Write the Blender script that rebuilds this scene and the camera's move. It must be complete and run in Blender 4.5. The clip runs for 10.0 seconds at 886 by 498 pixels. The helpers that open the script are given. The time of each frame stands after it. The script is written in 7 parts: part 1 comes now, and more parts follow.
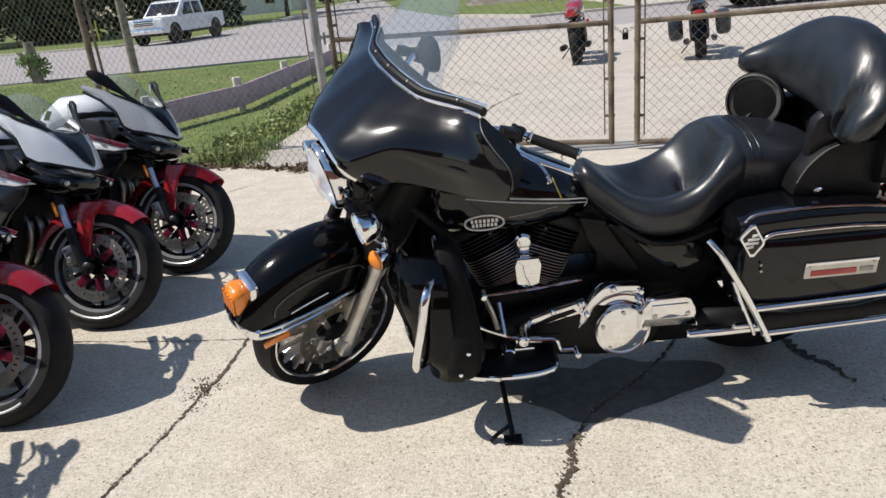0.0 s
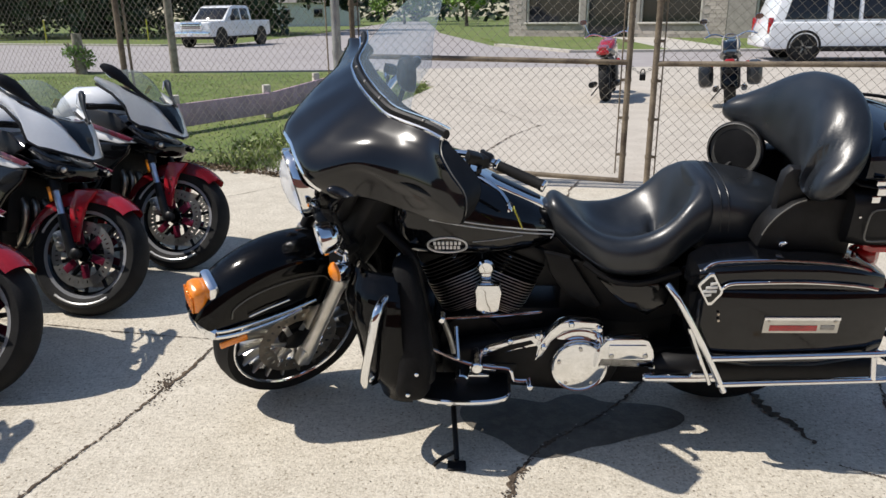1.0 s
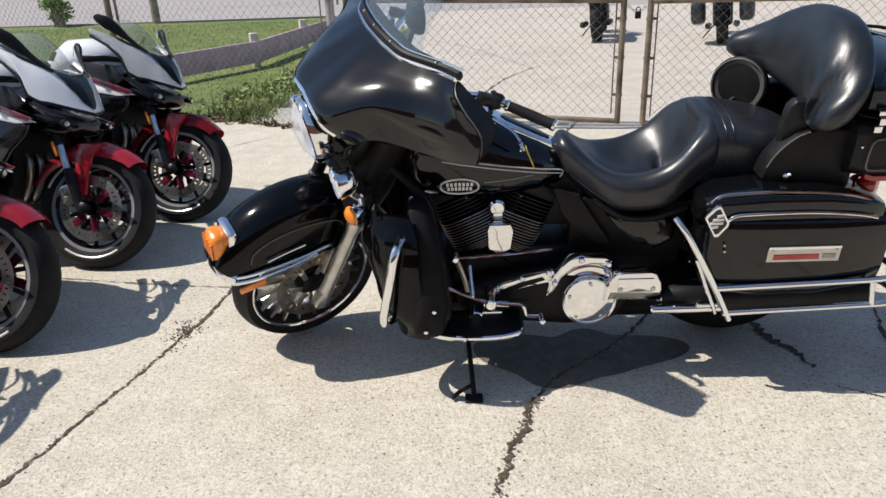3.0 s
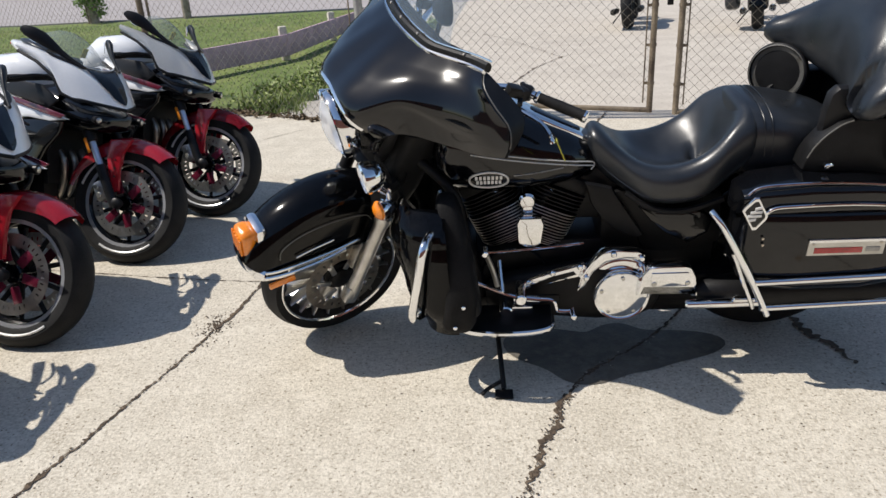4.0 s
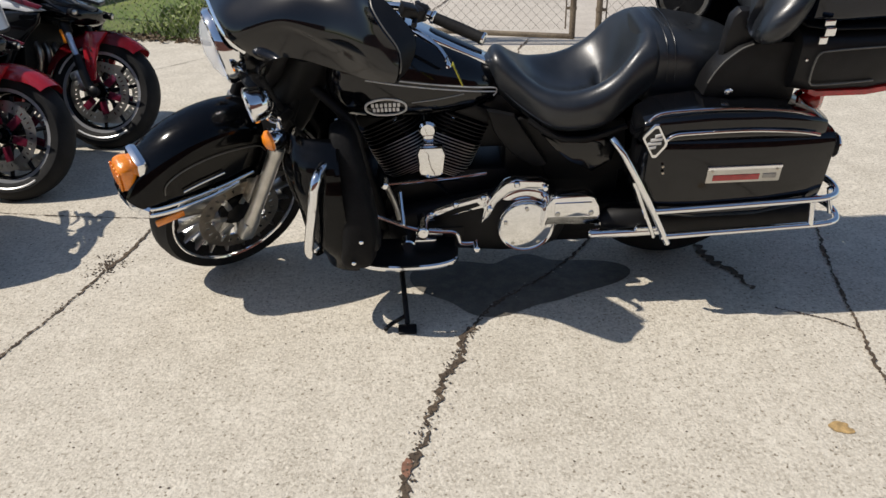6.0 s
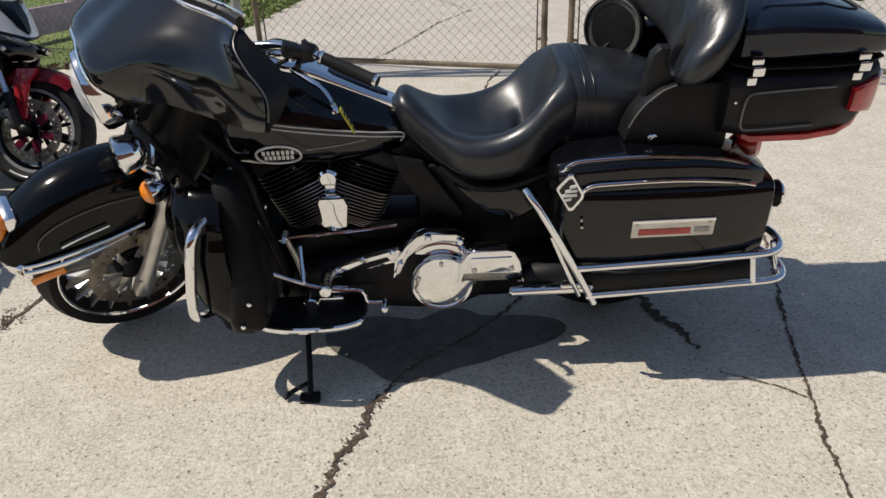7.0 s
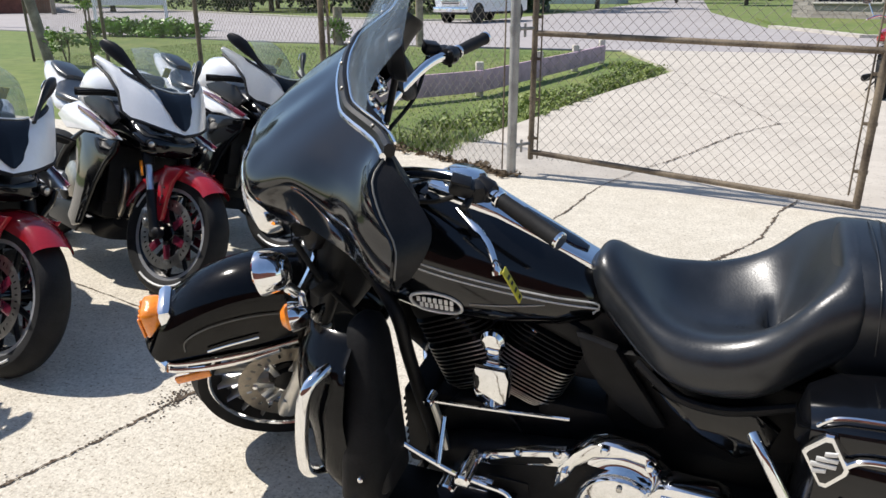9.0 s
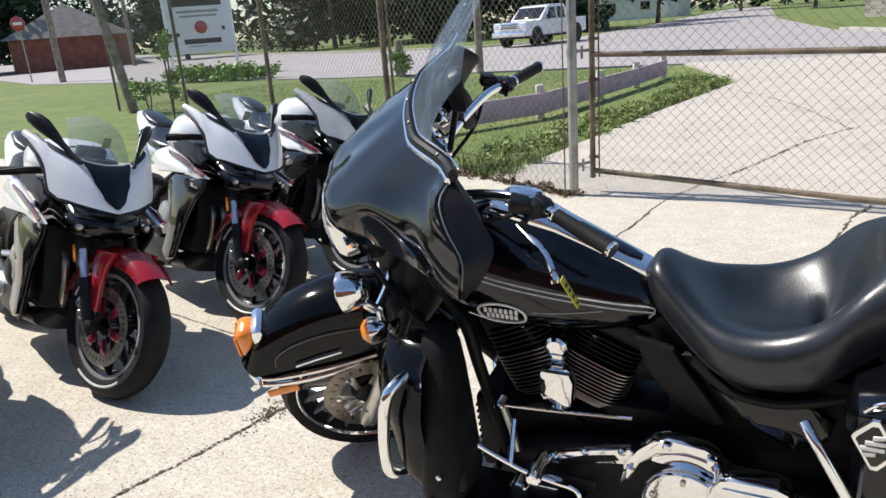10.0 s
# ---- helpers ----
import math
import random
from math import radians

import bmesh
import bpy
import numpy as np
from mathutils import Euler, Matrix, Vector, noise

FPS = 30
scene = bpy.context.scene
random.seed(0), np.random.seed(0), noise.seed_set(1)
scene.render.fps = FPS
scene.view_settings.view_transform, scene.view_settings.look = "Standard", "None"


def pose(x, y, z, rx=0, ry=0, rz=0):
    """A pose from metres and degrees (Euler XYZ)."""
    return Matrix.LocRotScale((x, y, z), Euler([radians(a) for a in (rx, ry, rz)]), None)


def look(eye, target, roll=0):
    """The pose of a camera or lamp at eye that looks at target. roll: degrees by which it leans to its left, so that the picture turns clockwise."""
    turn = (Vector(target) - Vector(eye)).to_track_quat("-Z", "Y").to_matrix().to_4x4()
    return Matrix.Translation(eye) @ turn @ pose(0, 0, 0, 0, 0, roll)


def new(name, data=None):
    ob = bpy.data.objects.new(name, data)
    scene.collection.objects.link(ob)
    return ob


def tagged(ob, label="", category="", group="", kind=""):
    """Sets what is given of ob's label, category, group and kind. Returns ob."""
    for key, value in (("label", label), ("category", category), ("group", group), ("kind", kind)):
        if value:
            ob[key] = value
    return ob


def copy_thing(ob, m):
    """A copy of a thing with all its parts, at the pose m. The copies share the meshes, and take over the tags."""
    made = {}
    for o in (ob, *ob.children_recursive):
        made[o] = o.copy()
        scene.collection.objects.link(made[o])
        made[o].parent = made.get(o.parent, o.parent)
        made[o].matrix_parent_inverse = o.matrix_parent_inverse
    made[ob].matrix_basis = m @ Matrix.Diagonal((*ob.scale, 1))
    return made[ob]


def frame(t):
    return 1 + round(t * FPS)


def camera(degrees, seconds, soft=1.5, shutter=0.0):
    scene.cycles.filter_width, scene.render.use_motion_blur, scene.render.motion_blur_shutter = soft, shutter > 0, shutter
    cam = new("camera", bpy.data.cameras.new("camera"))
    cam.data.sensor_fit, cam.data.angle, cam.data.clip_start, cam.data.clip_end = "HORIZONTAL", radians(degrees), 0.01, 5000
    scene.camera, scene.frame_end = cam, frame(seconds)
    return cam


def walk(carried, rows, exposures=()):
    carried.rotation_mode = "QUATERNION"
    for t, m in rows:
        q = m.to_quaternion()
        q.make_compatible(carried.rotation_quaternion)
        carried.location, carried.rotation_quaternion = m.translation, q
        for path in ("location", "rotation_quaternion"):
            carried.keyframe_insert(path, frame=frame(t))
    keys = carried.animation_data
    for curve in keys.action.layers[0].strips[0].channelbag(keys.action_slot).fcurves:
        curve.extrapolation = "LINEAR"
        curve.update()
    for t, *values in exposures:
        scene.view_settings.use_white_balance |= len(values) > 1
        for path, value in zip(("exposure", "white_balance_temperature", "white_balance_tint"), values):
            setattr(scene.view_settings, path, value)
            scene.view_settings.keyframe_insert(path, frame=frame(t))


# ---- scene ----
cam = camera(63.9, 10.0)
PATH = [
    (0, (0.255, 0.354, 1.411), (0.322, 2.229, 0.717), -5.5),
    (0.5, (0.407, 0.393, 1.381), (0.442, 2.281, 0.724), -0.3),
    (1, (0.452, 0.339, 1.391), (0.456, 2.238, 0.764), -0.6),
    (1.5, (0.411, 0.277, 1.402), (0.469, 2.147, 0.694), -1.4),
    (2, (0.382, 0.254, 1.409), (0.421, 2.114, 0.675), -2.6),
    (3.3, (0.377, 0.294, 1.389), (0.398, 2.135, 0.607), -1.8),
    (3.5, (0.377, 0.304, 1.39), (0.371, 2.142, 0.6), -2.4),
    (4, (0.379, 0.31, 1.392), (0.322, 2.148, 0.607), -3.3),
    (4.5, (0.422, 0.317, 1.386), (0.399, 2.155, 0.597), -3.5),
    (5, (0.488, 0.335, 1.361), (0.506, 2.152, 0.526), -3.6),
    (5.2, (0.512, 0.358, 1.345), (0.52, 2.162, 0.48), -3.7),
    (6.3, (0.495, 0.412, 1.353), (0.631, 2.153, 0.378), -1.6),
    (6.5, (0.589, 0.455, 1.344), (0.715, 2.207, 0.387), -2.1),
    (7, (0.81, 0.597, 1.328), (0.907, 2.38, 0.427), -2.3),
    (7.5, (0.851, 0.696, 1.322), (0.952, 2.481, 0.426), -3.6),
    (8, (0.798, 0.855, 1.35), (0.751, 2.633, 0.435), -3.3),
    (8.5, (0.89, 1.036, 1.343), (0.469, 2.794, 0.489), -3.0),
    (9, (0.986, 1.136, 1.342), (0.335, 2.902, 0.666), -0.2),
    (9.5, (1.013, 1.129, 1.338), (0.24, 2.86, 0.699), -3.4),
    (10, (1.049, 1.005, 1.37), (0.214, 2.719, 0.767), -4.4),
]
walk(cam, [(t, look(eye, target, roll)) for t, eye, target, roll in PATH],
     [(0, 0.06, 6500, 10), (0.5, 0.00, 6500, 10), (1, 0.04, 6500, 10), (2, 0.14, 6500, 10), (3.5, 0.09, 6500, 10), (4.5, 0.02, 6500, 10), (5, 0.04, 6500, 10), (6.5, -0.20, 6640, 10), (7.0, -0.17, 6640, 10), (7.5, 0.04, 6580, 10), (8.5, 0.28, 6420, 10), (10, 0.32, 6380, 10)])

# ---- daylight ----
SUN_WAY = Vector((-0.73, 0.01, 1.0)).normalized()
world = bpy.data.worlds.new("sky")
scene.world = world
world.use_nodes = True
wn = world.node_tree.nodes
sky = wn.new("ShaderNodeTexSky")
sky.sky_type = "NISHITA"
sky.sun_disc = False
sky.air_density, sky.dust_density, sky.ozone_density = 1.0, 0.5, 1.6
sky.sun_elevation = math.asin(SUN_WAY.z)
sky.sun_rotation = math.atan2(SUN_WAY.x, SUN_WAY.y)
wn["Background"].inputs["Strength"].default_value = 0.115
world.node_tree.links.new(sky.outputs["Color"], wn["Background"].inputs["Color"])
sun = new("sun", bpy.data.lights.new("sun", "SUN"))
sun.data.energy, sun.data.angle, sun.data.color = 4.62, radians(0.53), (1.0, 0.94, 0.86)
sun.matrix_world = look((0, 0, 30), Vector((0, 0, 30)) - SUN_WAY)
scene.view_settings.exposure = 0.08


# ---- materials ----
def material(name, color, rough=0.5, metal=0.0, vary=0.0, scale=8.0, bump=0.0, bump_scale=60.0, coat=0.0, second=None,
             rough_vary=0.0, per_object=0.0):
    """A surface with patches at one scale, fine grain at another, and relief."""
    m = bpy.data.materials.new(name)
    m.use_nodes = True
    nt = m.node_tree
    bs = nt.nodes["Principled BSDF"]
    bs.inputs["Base Color"].default_value = (*color, 1)
    bs.inputs["Roughness"].default_value = rough
    bs.inputs["Metallic"].default_value = metal
    bs.inputs["Coat Weight"].default_value = coat
    bs.inputs["Coat Roughness"].default_value = 0.02
    co = nt.nodes.new("ShaderNodeTexCoord")
    if vary or second or per_object:
        big = nt.nodes.new("ShaderNodeTexNoise")
        big.inputs["Scale"].default_value, big.inputs["Detail"].default_value = scale, 6
        nt.links.new(co.outputs["Object"], big.inputs["Vector"])
        fine = nt.nodes.new("ShaderNodeTexNoise")
        fine.inputs["Scale"].default_value, fine.inputs["Detail"].default_value = scale * 14, 3
        nt.links.new(co.outputs["Object"], fine.inputs["Vector"])
        add = nt.nodes.new("ShaderNodeMath")
        add.operation = "MULTIPLY_ADD"
        add.inputs[1].default_value = 0.45
        nt.links.new(fine.outputs["Fac"], add.inputs[0])
        nt.links.new(big.outputs["Fac"], add.inputs[2])
        ramp = nt.nodes.new("ShaderNodeValToRGB")
        dark = second or tuple(c * (1 - vary) for c in color)
        lite = color if second else tuple(min(1, c * (1 + vary)) for c in color)
        ramp.color_ramp.elements[0].position, ramp.color_ramp.elements[1].position = 0.52, 0.95
        ramp.color_ramp.elements[0].color, ramp.color_ramp.elements[1].color = (*dark, 1), (*lite, 1)
        nt.links.new(add.outputs[0], ramp.inputs["Fac"])
        out = ramp.outputs["Color"]
        if per_object:
            info = nt.nodes.new("ShaderNodeObjectInfo")
            hsv = nt.nodes.new("ShaderNodeHueSaturation")
            span = nt.nodes.new("ShaderNodeMapRange")
            span.inputs["To Min"].default_value, span.inputs["To Max"].default_value = 1 - per_object, 1 + per_object
            nt.links.new(info.outputs["Random"], span.inputs["Value"])
            nt.links.new(span.outputs[0], hsv.inputs["Value"])
            nt.links.new(out, hsv.inputs["Color"])
            out = hsv.outputs["Color"]
        nt.links.new(out, bs.inputs["Base Color"])
        if rough_vary:
            span = nt.nodes.new("ShaderNodeMapRange")
            span.inputs["From Min"].default_value, span.inputs["From Max"].default_value = 0.3, 0.7
            span.inputs["To Min"].default_value, span.inputs["To Max"].default_value = rough - rough_vary, rough + rough_vary
            nt.links.new(big.outputs["Fac"], span.inputs["Value"])
            nt.links.new(span.outputs[0], bs.inputs["Roughness"])
    if bump:
        bn = nt.nodes.new("ShaderNodeTexNoise")
        bn.inputs["Scale"].default_value, bn.inputs["Detail"].default_value = bump_scale, 5
        nt.links.new(co.outputs["Object"], bn.inputs["Vector"])
        bu = nt.nodes.new("ShaderNodeBump")
        bu.inputs["Strength"].default_value, bu.inputs["Distance"].default_value = bump, 0.004
        nt.links.new(bn.outputs["Fac"], bu.inputs["Height"])
        nt.links.new(bu.outputs["Normal"], bs.inputs["Normal"])
    return m


def glass(name, color, rough=0.0, alpha=0.25):
    m = material(name, color, rough)
    nt = m.node_tree
    bs = nt.nodes["Principled BSDF"]
    mix, clear = nt.nodes.new("ShaderNodeMixShader"), nt.nodes.new("ShaderNodeBsdfTransparent")
    clear.inputs["Color"].default_value = (*[0.75 + 0.25 * c for c in color], 1)
    mix.inputs["Fac"].default_value = alpha
    nt.links.new(clear.outputs[0], mix.inputs[1])
    nt.links.new(bs.outputs[0], mix.inputs[2])
    nt.links.new(mix.outputs[0], nt.nodes["Material Output"].inputs["Surface"])
    return m


BLACK = material("black gloss paint", (0.0028, 0.0031, 0.0040), 0.10, vary=0.35, scale=3, rough_vary=0.03, coat=0.22)
BLACK.node_tree.nodes["Principled BSDF"].inputs["Specular IOR Level"].default_value = 0.40
NAVY = material("dark blue-black gloss paint", (0.004, 0.007, 0.014), 0.06, vary=0.3, scale=3)
CHROME = material("chrome", (0.86, 0.87, 0.88), 0.07, 1.0, vary=0.06, scale=9, rough_vary=0.03)
SATIN = material("satin aluminium", (0.55, 0.54, 0.51), 0.36, 1.0, vary=0.15, scale=20)
DISC = material("bright brake disc", (0.66, 0.65, 0.63), 0.34, 1.0, vary=0.15, scale=25)
STEEL = material("brake disc steel", (0.52, 0.47, 0.40), 0.38, 1.0, vary=0.25, scale=25)
RUBBER = material("tyre rubber", (0.012, 0.012, 0.0125), 0.7, vary=0.4, scale=14, bump=0.15, bump_scale=140)
LEATHER = material("black vinyl", (0.013, 0.0155, 0.0195), 0.33, vary=0.3, scale=10, bump=0.08, bump_scale=220, rough_vary=0.06)
PLASTIC = material("black plastic", (0.011, 0.011, 0.012), 0.40, vary=0.3, scale=16, bump=0.08, bump_scale=200)
WRINKLE = material("black wrinkle powder coat", (0.0065, 0.0065, 0.007), 0.5, vary=0.4, scale=25, bump=0.2, bump_scale=240)
for m in (PLASTIC, WRINKLE, RUBBER):
    m.node_tree.nodes["Principled BSDF"].inputs["Specular IOR Level"].default_value = 0.25
LEATHER.node_tree.nodes["Principled BSDF"].inputs["Specular IOR Level"].default_value = 0.60
MATT = material("dull black panel", (0.009, 0.009, 0.0095), 0.62, vary=0.5, scale=12, bump=0.1, bump_scale=150)
MATT.node_tree.nodes["Principled BSDF"].inputs["Specular IOR Level"].default_value = 0.132
FIN = material("machined fin edges", (0.70, 0.68, 0.63), 0.30, 1.0, vary=0.2, scale=30)
AMBER = material("amber lens", (0.95, 0.25, 0.012), 0.12, vary=0.25, scale=40, bump=0.3, bump_scale=180, coat=0.8)
REDLENS = material("red lens", (0.42, 0.012, 0.014), 0.12, vary=0.3, scale=40, coat=0.8)
SILVERLINE = material("silver pinstripe", (0.42, 0.40, 0.36), 0.35, 0.4, vary=0.1, scale=40)
DULLINE = material("dull grey pinstripe", (0.16, 0.155, 0.14), 0.4, 0.2, vary=0.1, scale=40)
CLEAR = glass("clear windshield", (0.36, 0.46, 0.56), 0.02, 0.20)
CLEAR.node_tree.nodes["Principled BSDF"].inputs["Specular IOR Level"].default_value = 1.0
SMOKE = glass("smoked screen", (0.35, 0.40, 0.40), 0.02, 0.32)
LENS = glass("headlamp glass", (0.9, 0.92, 0.95), 0.05, 0.35)
MIRROR = material("mirror glass", (0.75, 0.78, 0.8), 0.03, 1.0, vary=0.03, scale=5)
WHITE = material("white gloss paint", (0.88, 0.89, 0.90), 0.2, vary=0.04, scale=5, coat=0.8)
SILVER = material("silver gloss paint", (0.50, 0.51, 0.53), 0.3, 0.5, vary=0.06, scale=5, coat=0.6)
RED = material("red gloss paint", (0.38, 0.012, 0.022), 0.2, vary=0.12, scale=6, coat=0.8)
MAROON = material("maroon gloss paint", (0.13, 0.012, 0.03), 0.22, vary=0.15, scale=6, coat=0.8)
BLUEFORK = material("blue-white fork tube", (0.62, 0.70, 0.86), 0.2, 0.6, vary=0.05, scale=20)
YELLOW = material("yellow tag", (0.55, 0.50, 0.04), 0.5, vary=0.08, scale=40)
PALE = material("pale badge enamel", (0.72, 0.72, 0.70), 0.3, 0.2, vary=0.08, scale=30)
INK = material("black print", (0.02, 0.02, 0.022), 0.6, vary=0.2, scale=60)
GALV = material("weathered galvanised steel", (0.36, 0.35, 0.33), 0.55, 0.55, vary=0.25, scale=9, bump=0.12, bump_scale=120)
RUST = material("rusty steel tube", (0.29, 0.235, 0.165), 0.7, 0.25, second=(0.085, 0.062, 0.045), scale=5, bump=0.3, bump_scale=130)
WIRE = material("dull fence wire", (0.22, 0.20, 0.165), 0.6, 0.4, vary=0.25, scale=12)
WOOD = material("grey weathered wood", (0.40, 0.34, 0.28), 0.85, second=(0.15, 0.12, 0.095), scale=6, bump=0.5, bump_scale=70)
RAILWOOD = material("faded mauve painted board", (0.52, 0.36, 0.43), 0.8, vary=0.2, scale=5, bump=0.3, bump_scale=60)
PALEWOOD = material("bleached wood", (0.58, 0.53, 0.47), 0.85, vary=0.2, scale=6, bump=0.4, bump_scale=70)
BARK = material("bark", (0.14, 0.105, 0.075), 0.95, vary=0.5, scale=9, bump=0.9, bump_scale=40)
LEAF = material("leaves", (0.20, 0.33, 0.06), 0.5, vary=0.5, scale=3)
DARKLEAF = material("dark leaves", (0.022, 0.048, 0.014), 0.6, vary=0.5, scale=2)
GRASS = material("grass blades", (0.165, 0.225, 0.05), 0.6, vary=0.4, scale=1.5)
WEED = material("verge weeds", (0.30, 0.35, 0.09), 0.6, second=(0.13, 0.19, 0.045), scale=3)


def ground_material(name, tones, scales, rough, bump, bump_scale, speck=None, speck_scale=160.0, speck_from=0.62):
    """Patches of two tones, streaks at a second scale and fine specks of a third."""
    m = bpy.data.materials.new(name)
    m.use_nodes = True
    nt = m.node_tree
    bs = nt.nodes["Principled BSDF"]
    bs.inputs["Roughness"].default_value = rough
    co = nt.nodes.new("ShaderNodeTexCoord")
    color = None
    for k, (tone, sc) in enumerate(zip(tones[1:], scales)):
        tex = nt.nodes.new("ShaderNodeTexNoise")
        tex.inputs["Scale"].default_value, tex.inputs["Detail"].default_value = sc, 8
        tex.inputs["Roughness"].default_value = 0.62
        nt.links.new(co.outputs["Object"], tex.inputs["Vector"])
        rng = nt.nodes.new("ShaderNodeMapRange")
        rng.inputs["From Min"].default_value, rng.inputs["From Max"].default_value = 0.42, 0.68
        nt.links.new(tex.outputs["Fac"], rng.inputs["Value"])
        mix = nt.nodes.new("ShaderNodeMixRGB")
        nt.links.new(rng.outputs[0], mix.inputs["Fac"])
        if color is None:
            mix.inputs["Color1"].default_value = (*tones[0], 1)
        else:
            nt.links.new(color, mix.inputs["Color1"])
        mix.inputs["Color2"].default_value = (*tone, 1)
        color = mix.outputs["Color"]
    if speck:
        tex = nt.nodes.new("ShaderNodeTexNoise")
        tex.inputs["Scale"].default_value, tex.inputs["Detail"].default_value = speck_scale, 2
        nt.links.new(co.outputs["Object"], tex.inputs["Vector"])
        rng = nt.nodes.new("ShaderNodeMapRange")
        rng.inputs["From Min"].default_value, rng.inputs["From Max"].default_value = speck_from, speck_from + 0.08
        nt.links.new(tex.outputs["Fac"], rng.inputs["Value"])
        mix = nt.nodes.new("ShaderNodeMixRGB")
        nt.links.new(rng.outputs[0], mix.inputs["Fac"])
        nt.links.new(color, mix.inputs["Color1"])
        mix.inputs["Color2"].default_value = (*speck, 1)
        color = mix.outputs["Color"]
    nt.links.new(color, bs.inputs["Base Color"])
    bn = nt.nodes.new("ShaderNodeTexNoise")
    bn.inputs["Scale"].default_value, bn.inputs["Detail"].default_value = bump_scale, 7
    nt.links.new(co.outputs["Object"], bn.inputs["Vector"])
    bu = nt.nodes.new("ShaderNodeBump")
    bu.inputs["Strength"].default_value, bu.inputs["Distance"].default_value = bump, 0.006
    nt.links.new(bn.outputs["Fac"], bu.inputs["Height"])
    nt.links.new(bu.outputs["Normal"], bs.inputs["Normal"])
    return m


CONCRETE = ground_material("worn exposed concrete", [(0.53, 0.482, 0.397), (0.41, 0.364, 0.288), (0.66, 0.608, 0.510), (0.37, 0.328, 0.259), (0.70, 0.647, 0.544)], [1.7, 8.0, 42.0, 95.0], 0.85,
                           0.7, 120, speck=(0.27, 0.232, 0.172), speck_scale=75, speck_from=0.612)
DRIVE = ground_material("pale driveway concrete", [(0.50, 0.45, 0.385), (0.43, 0.385, 0.33), (0.55, 0.50, 0.43)], [0.5, 3.0], 0.88,
                        0.4, 50, speck=(0.30, 0.26, 0.21), speck_scale=40, speck_from=0.62)
ASPHALT = ground_material("grey worn road", [(0.35, 0.32, 0.315), (0.30, 0.275, 0.27), (0.39, 0.36, 0.35)], [0.15, 1.2], 0.9, 0.4, 30)
LAWN = ground_material("lawn", [(0.135, 0.185, 0.042), (0.21, 0.225, 0.07), (0.09, 0.135, 0.030)], [0.35, 3.0], 0.95, 1.0, 45)
DIRT = ground_material("crack dirt", [(0.085, 0.062, 0.044), (0.17, 0.125, 0.082), (0.045, 0.034, 0.025)], [14, 70], 1.0, 0.8, 80)
STAIN = ground_material("oil-dark concrete", [(0.12, 0.108, 0.09), (0.075, 0.068, 0.058), (0.17, 0.152, 0.125)], [5, 22], 0.6, 0.4, 90,
                        speck=(0.10, 0.09, 0.07), speck_scale=105, speck_from=0.60)
KERB = ground_material("kerb concrete", [(0.50, 0.46, 0.40), (0.42, 0.38, 0.33), (0.55, 0.51, 0.45)], [0.8, 5], 0.9, 0.4, 40)


# ---- shaping ----
def V(*a):
    return Vector(a)


def join(*parts):
    """One bmesh out of several."""
    out = bmesh.new()
    for bm in parts:
        me = bpy.data.meshes.new("t")
        bm.to_mesh(me)
        out.from_mesh(me)
        bpy.data.meshes.remove(me)
        bm.free()
    return out


def bend(bm, m):
    bm.transform(m)
    return bm


def skin(rings, cap=True, closed=True):
    bm = bmesh.new()
    rows = [[bm.verts.new(p) for p in r] for r in rings]
    n = len(rows[0])
    for a, b in zip(rows, rows[1:]):
        for i in range(n if closed else n - 1):
            j = (i + 1) % n
            bm.faces.new((a[i], a[j], b[j], b[i]))
    if cap and closed:
        bm.faces.new(rows[0][::-1])
        bm.faces.new(rows[-1])
    bmesh.ops.recalc_face_normals(bm, faces=bm.faces)
    return bm


def oval(center, a, b, n=16, power=2.0):
    """A ring round center; a and b are its half-axes as vectors; a higher power makes it squarer."""
    out = []
    for i in range(n):
        t = 2 * math.pi * i / n
        c, s = math.cos(t), math.sin(t)
        out.append(Vector(center) + Vector(a) * math.copysign(abs(c) ** (2 / power), c) + Vector(b) * math.copysign(abs(s) ** (2 / power), s))
    return out


def body(rows, n=20, power=2.6):
    """A body along x out of rows (x, y, z, half width, half height)."""
    return skin([oval((x, y, z), (0, hw, 0), (0, 0, hh), n, power) for x, y, z, hw, hh in rows])


def curve(pts, steps=5, closed=False):
    """A smooth line through points."""
    p = [Vector(q) for q in pts]
    if len(p) < 3 and not closed:
        return p
    out = []
    n = len(p)
    for i in range(n if closed else n - 1):
        a, b, c, d = (p[(i - 1) % n], p[i], p[(i + 1) % n], p[(i + 2) % n]) if closed else (p[max(i - 1, 0)], p[i], p[i + 1], p[min(i + 2, n - 1)])
        for k in range(steps):
            t = k / steps
            out.append(0.5 * (2 * b + (c - a) * t + (2 * a - 5 * b + 4 * c - d) * t * t + (3 * b - a - 3 * c + d) * t ** 3))
    if not closed:
        out.append(p[-1])
    return out


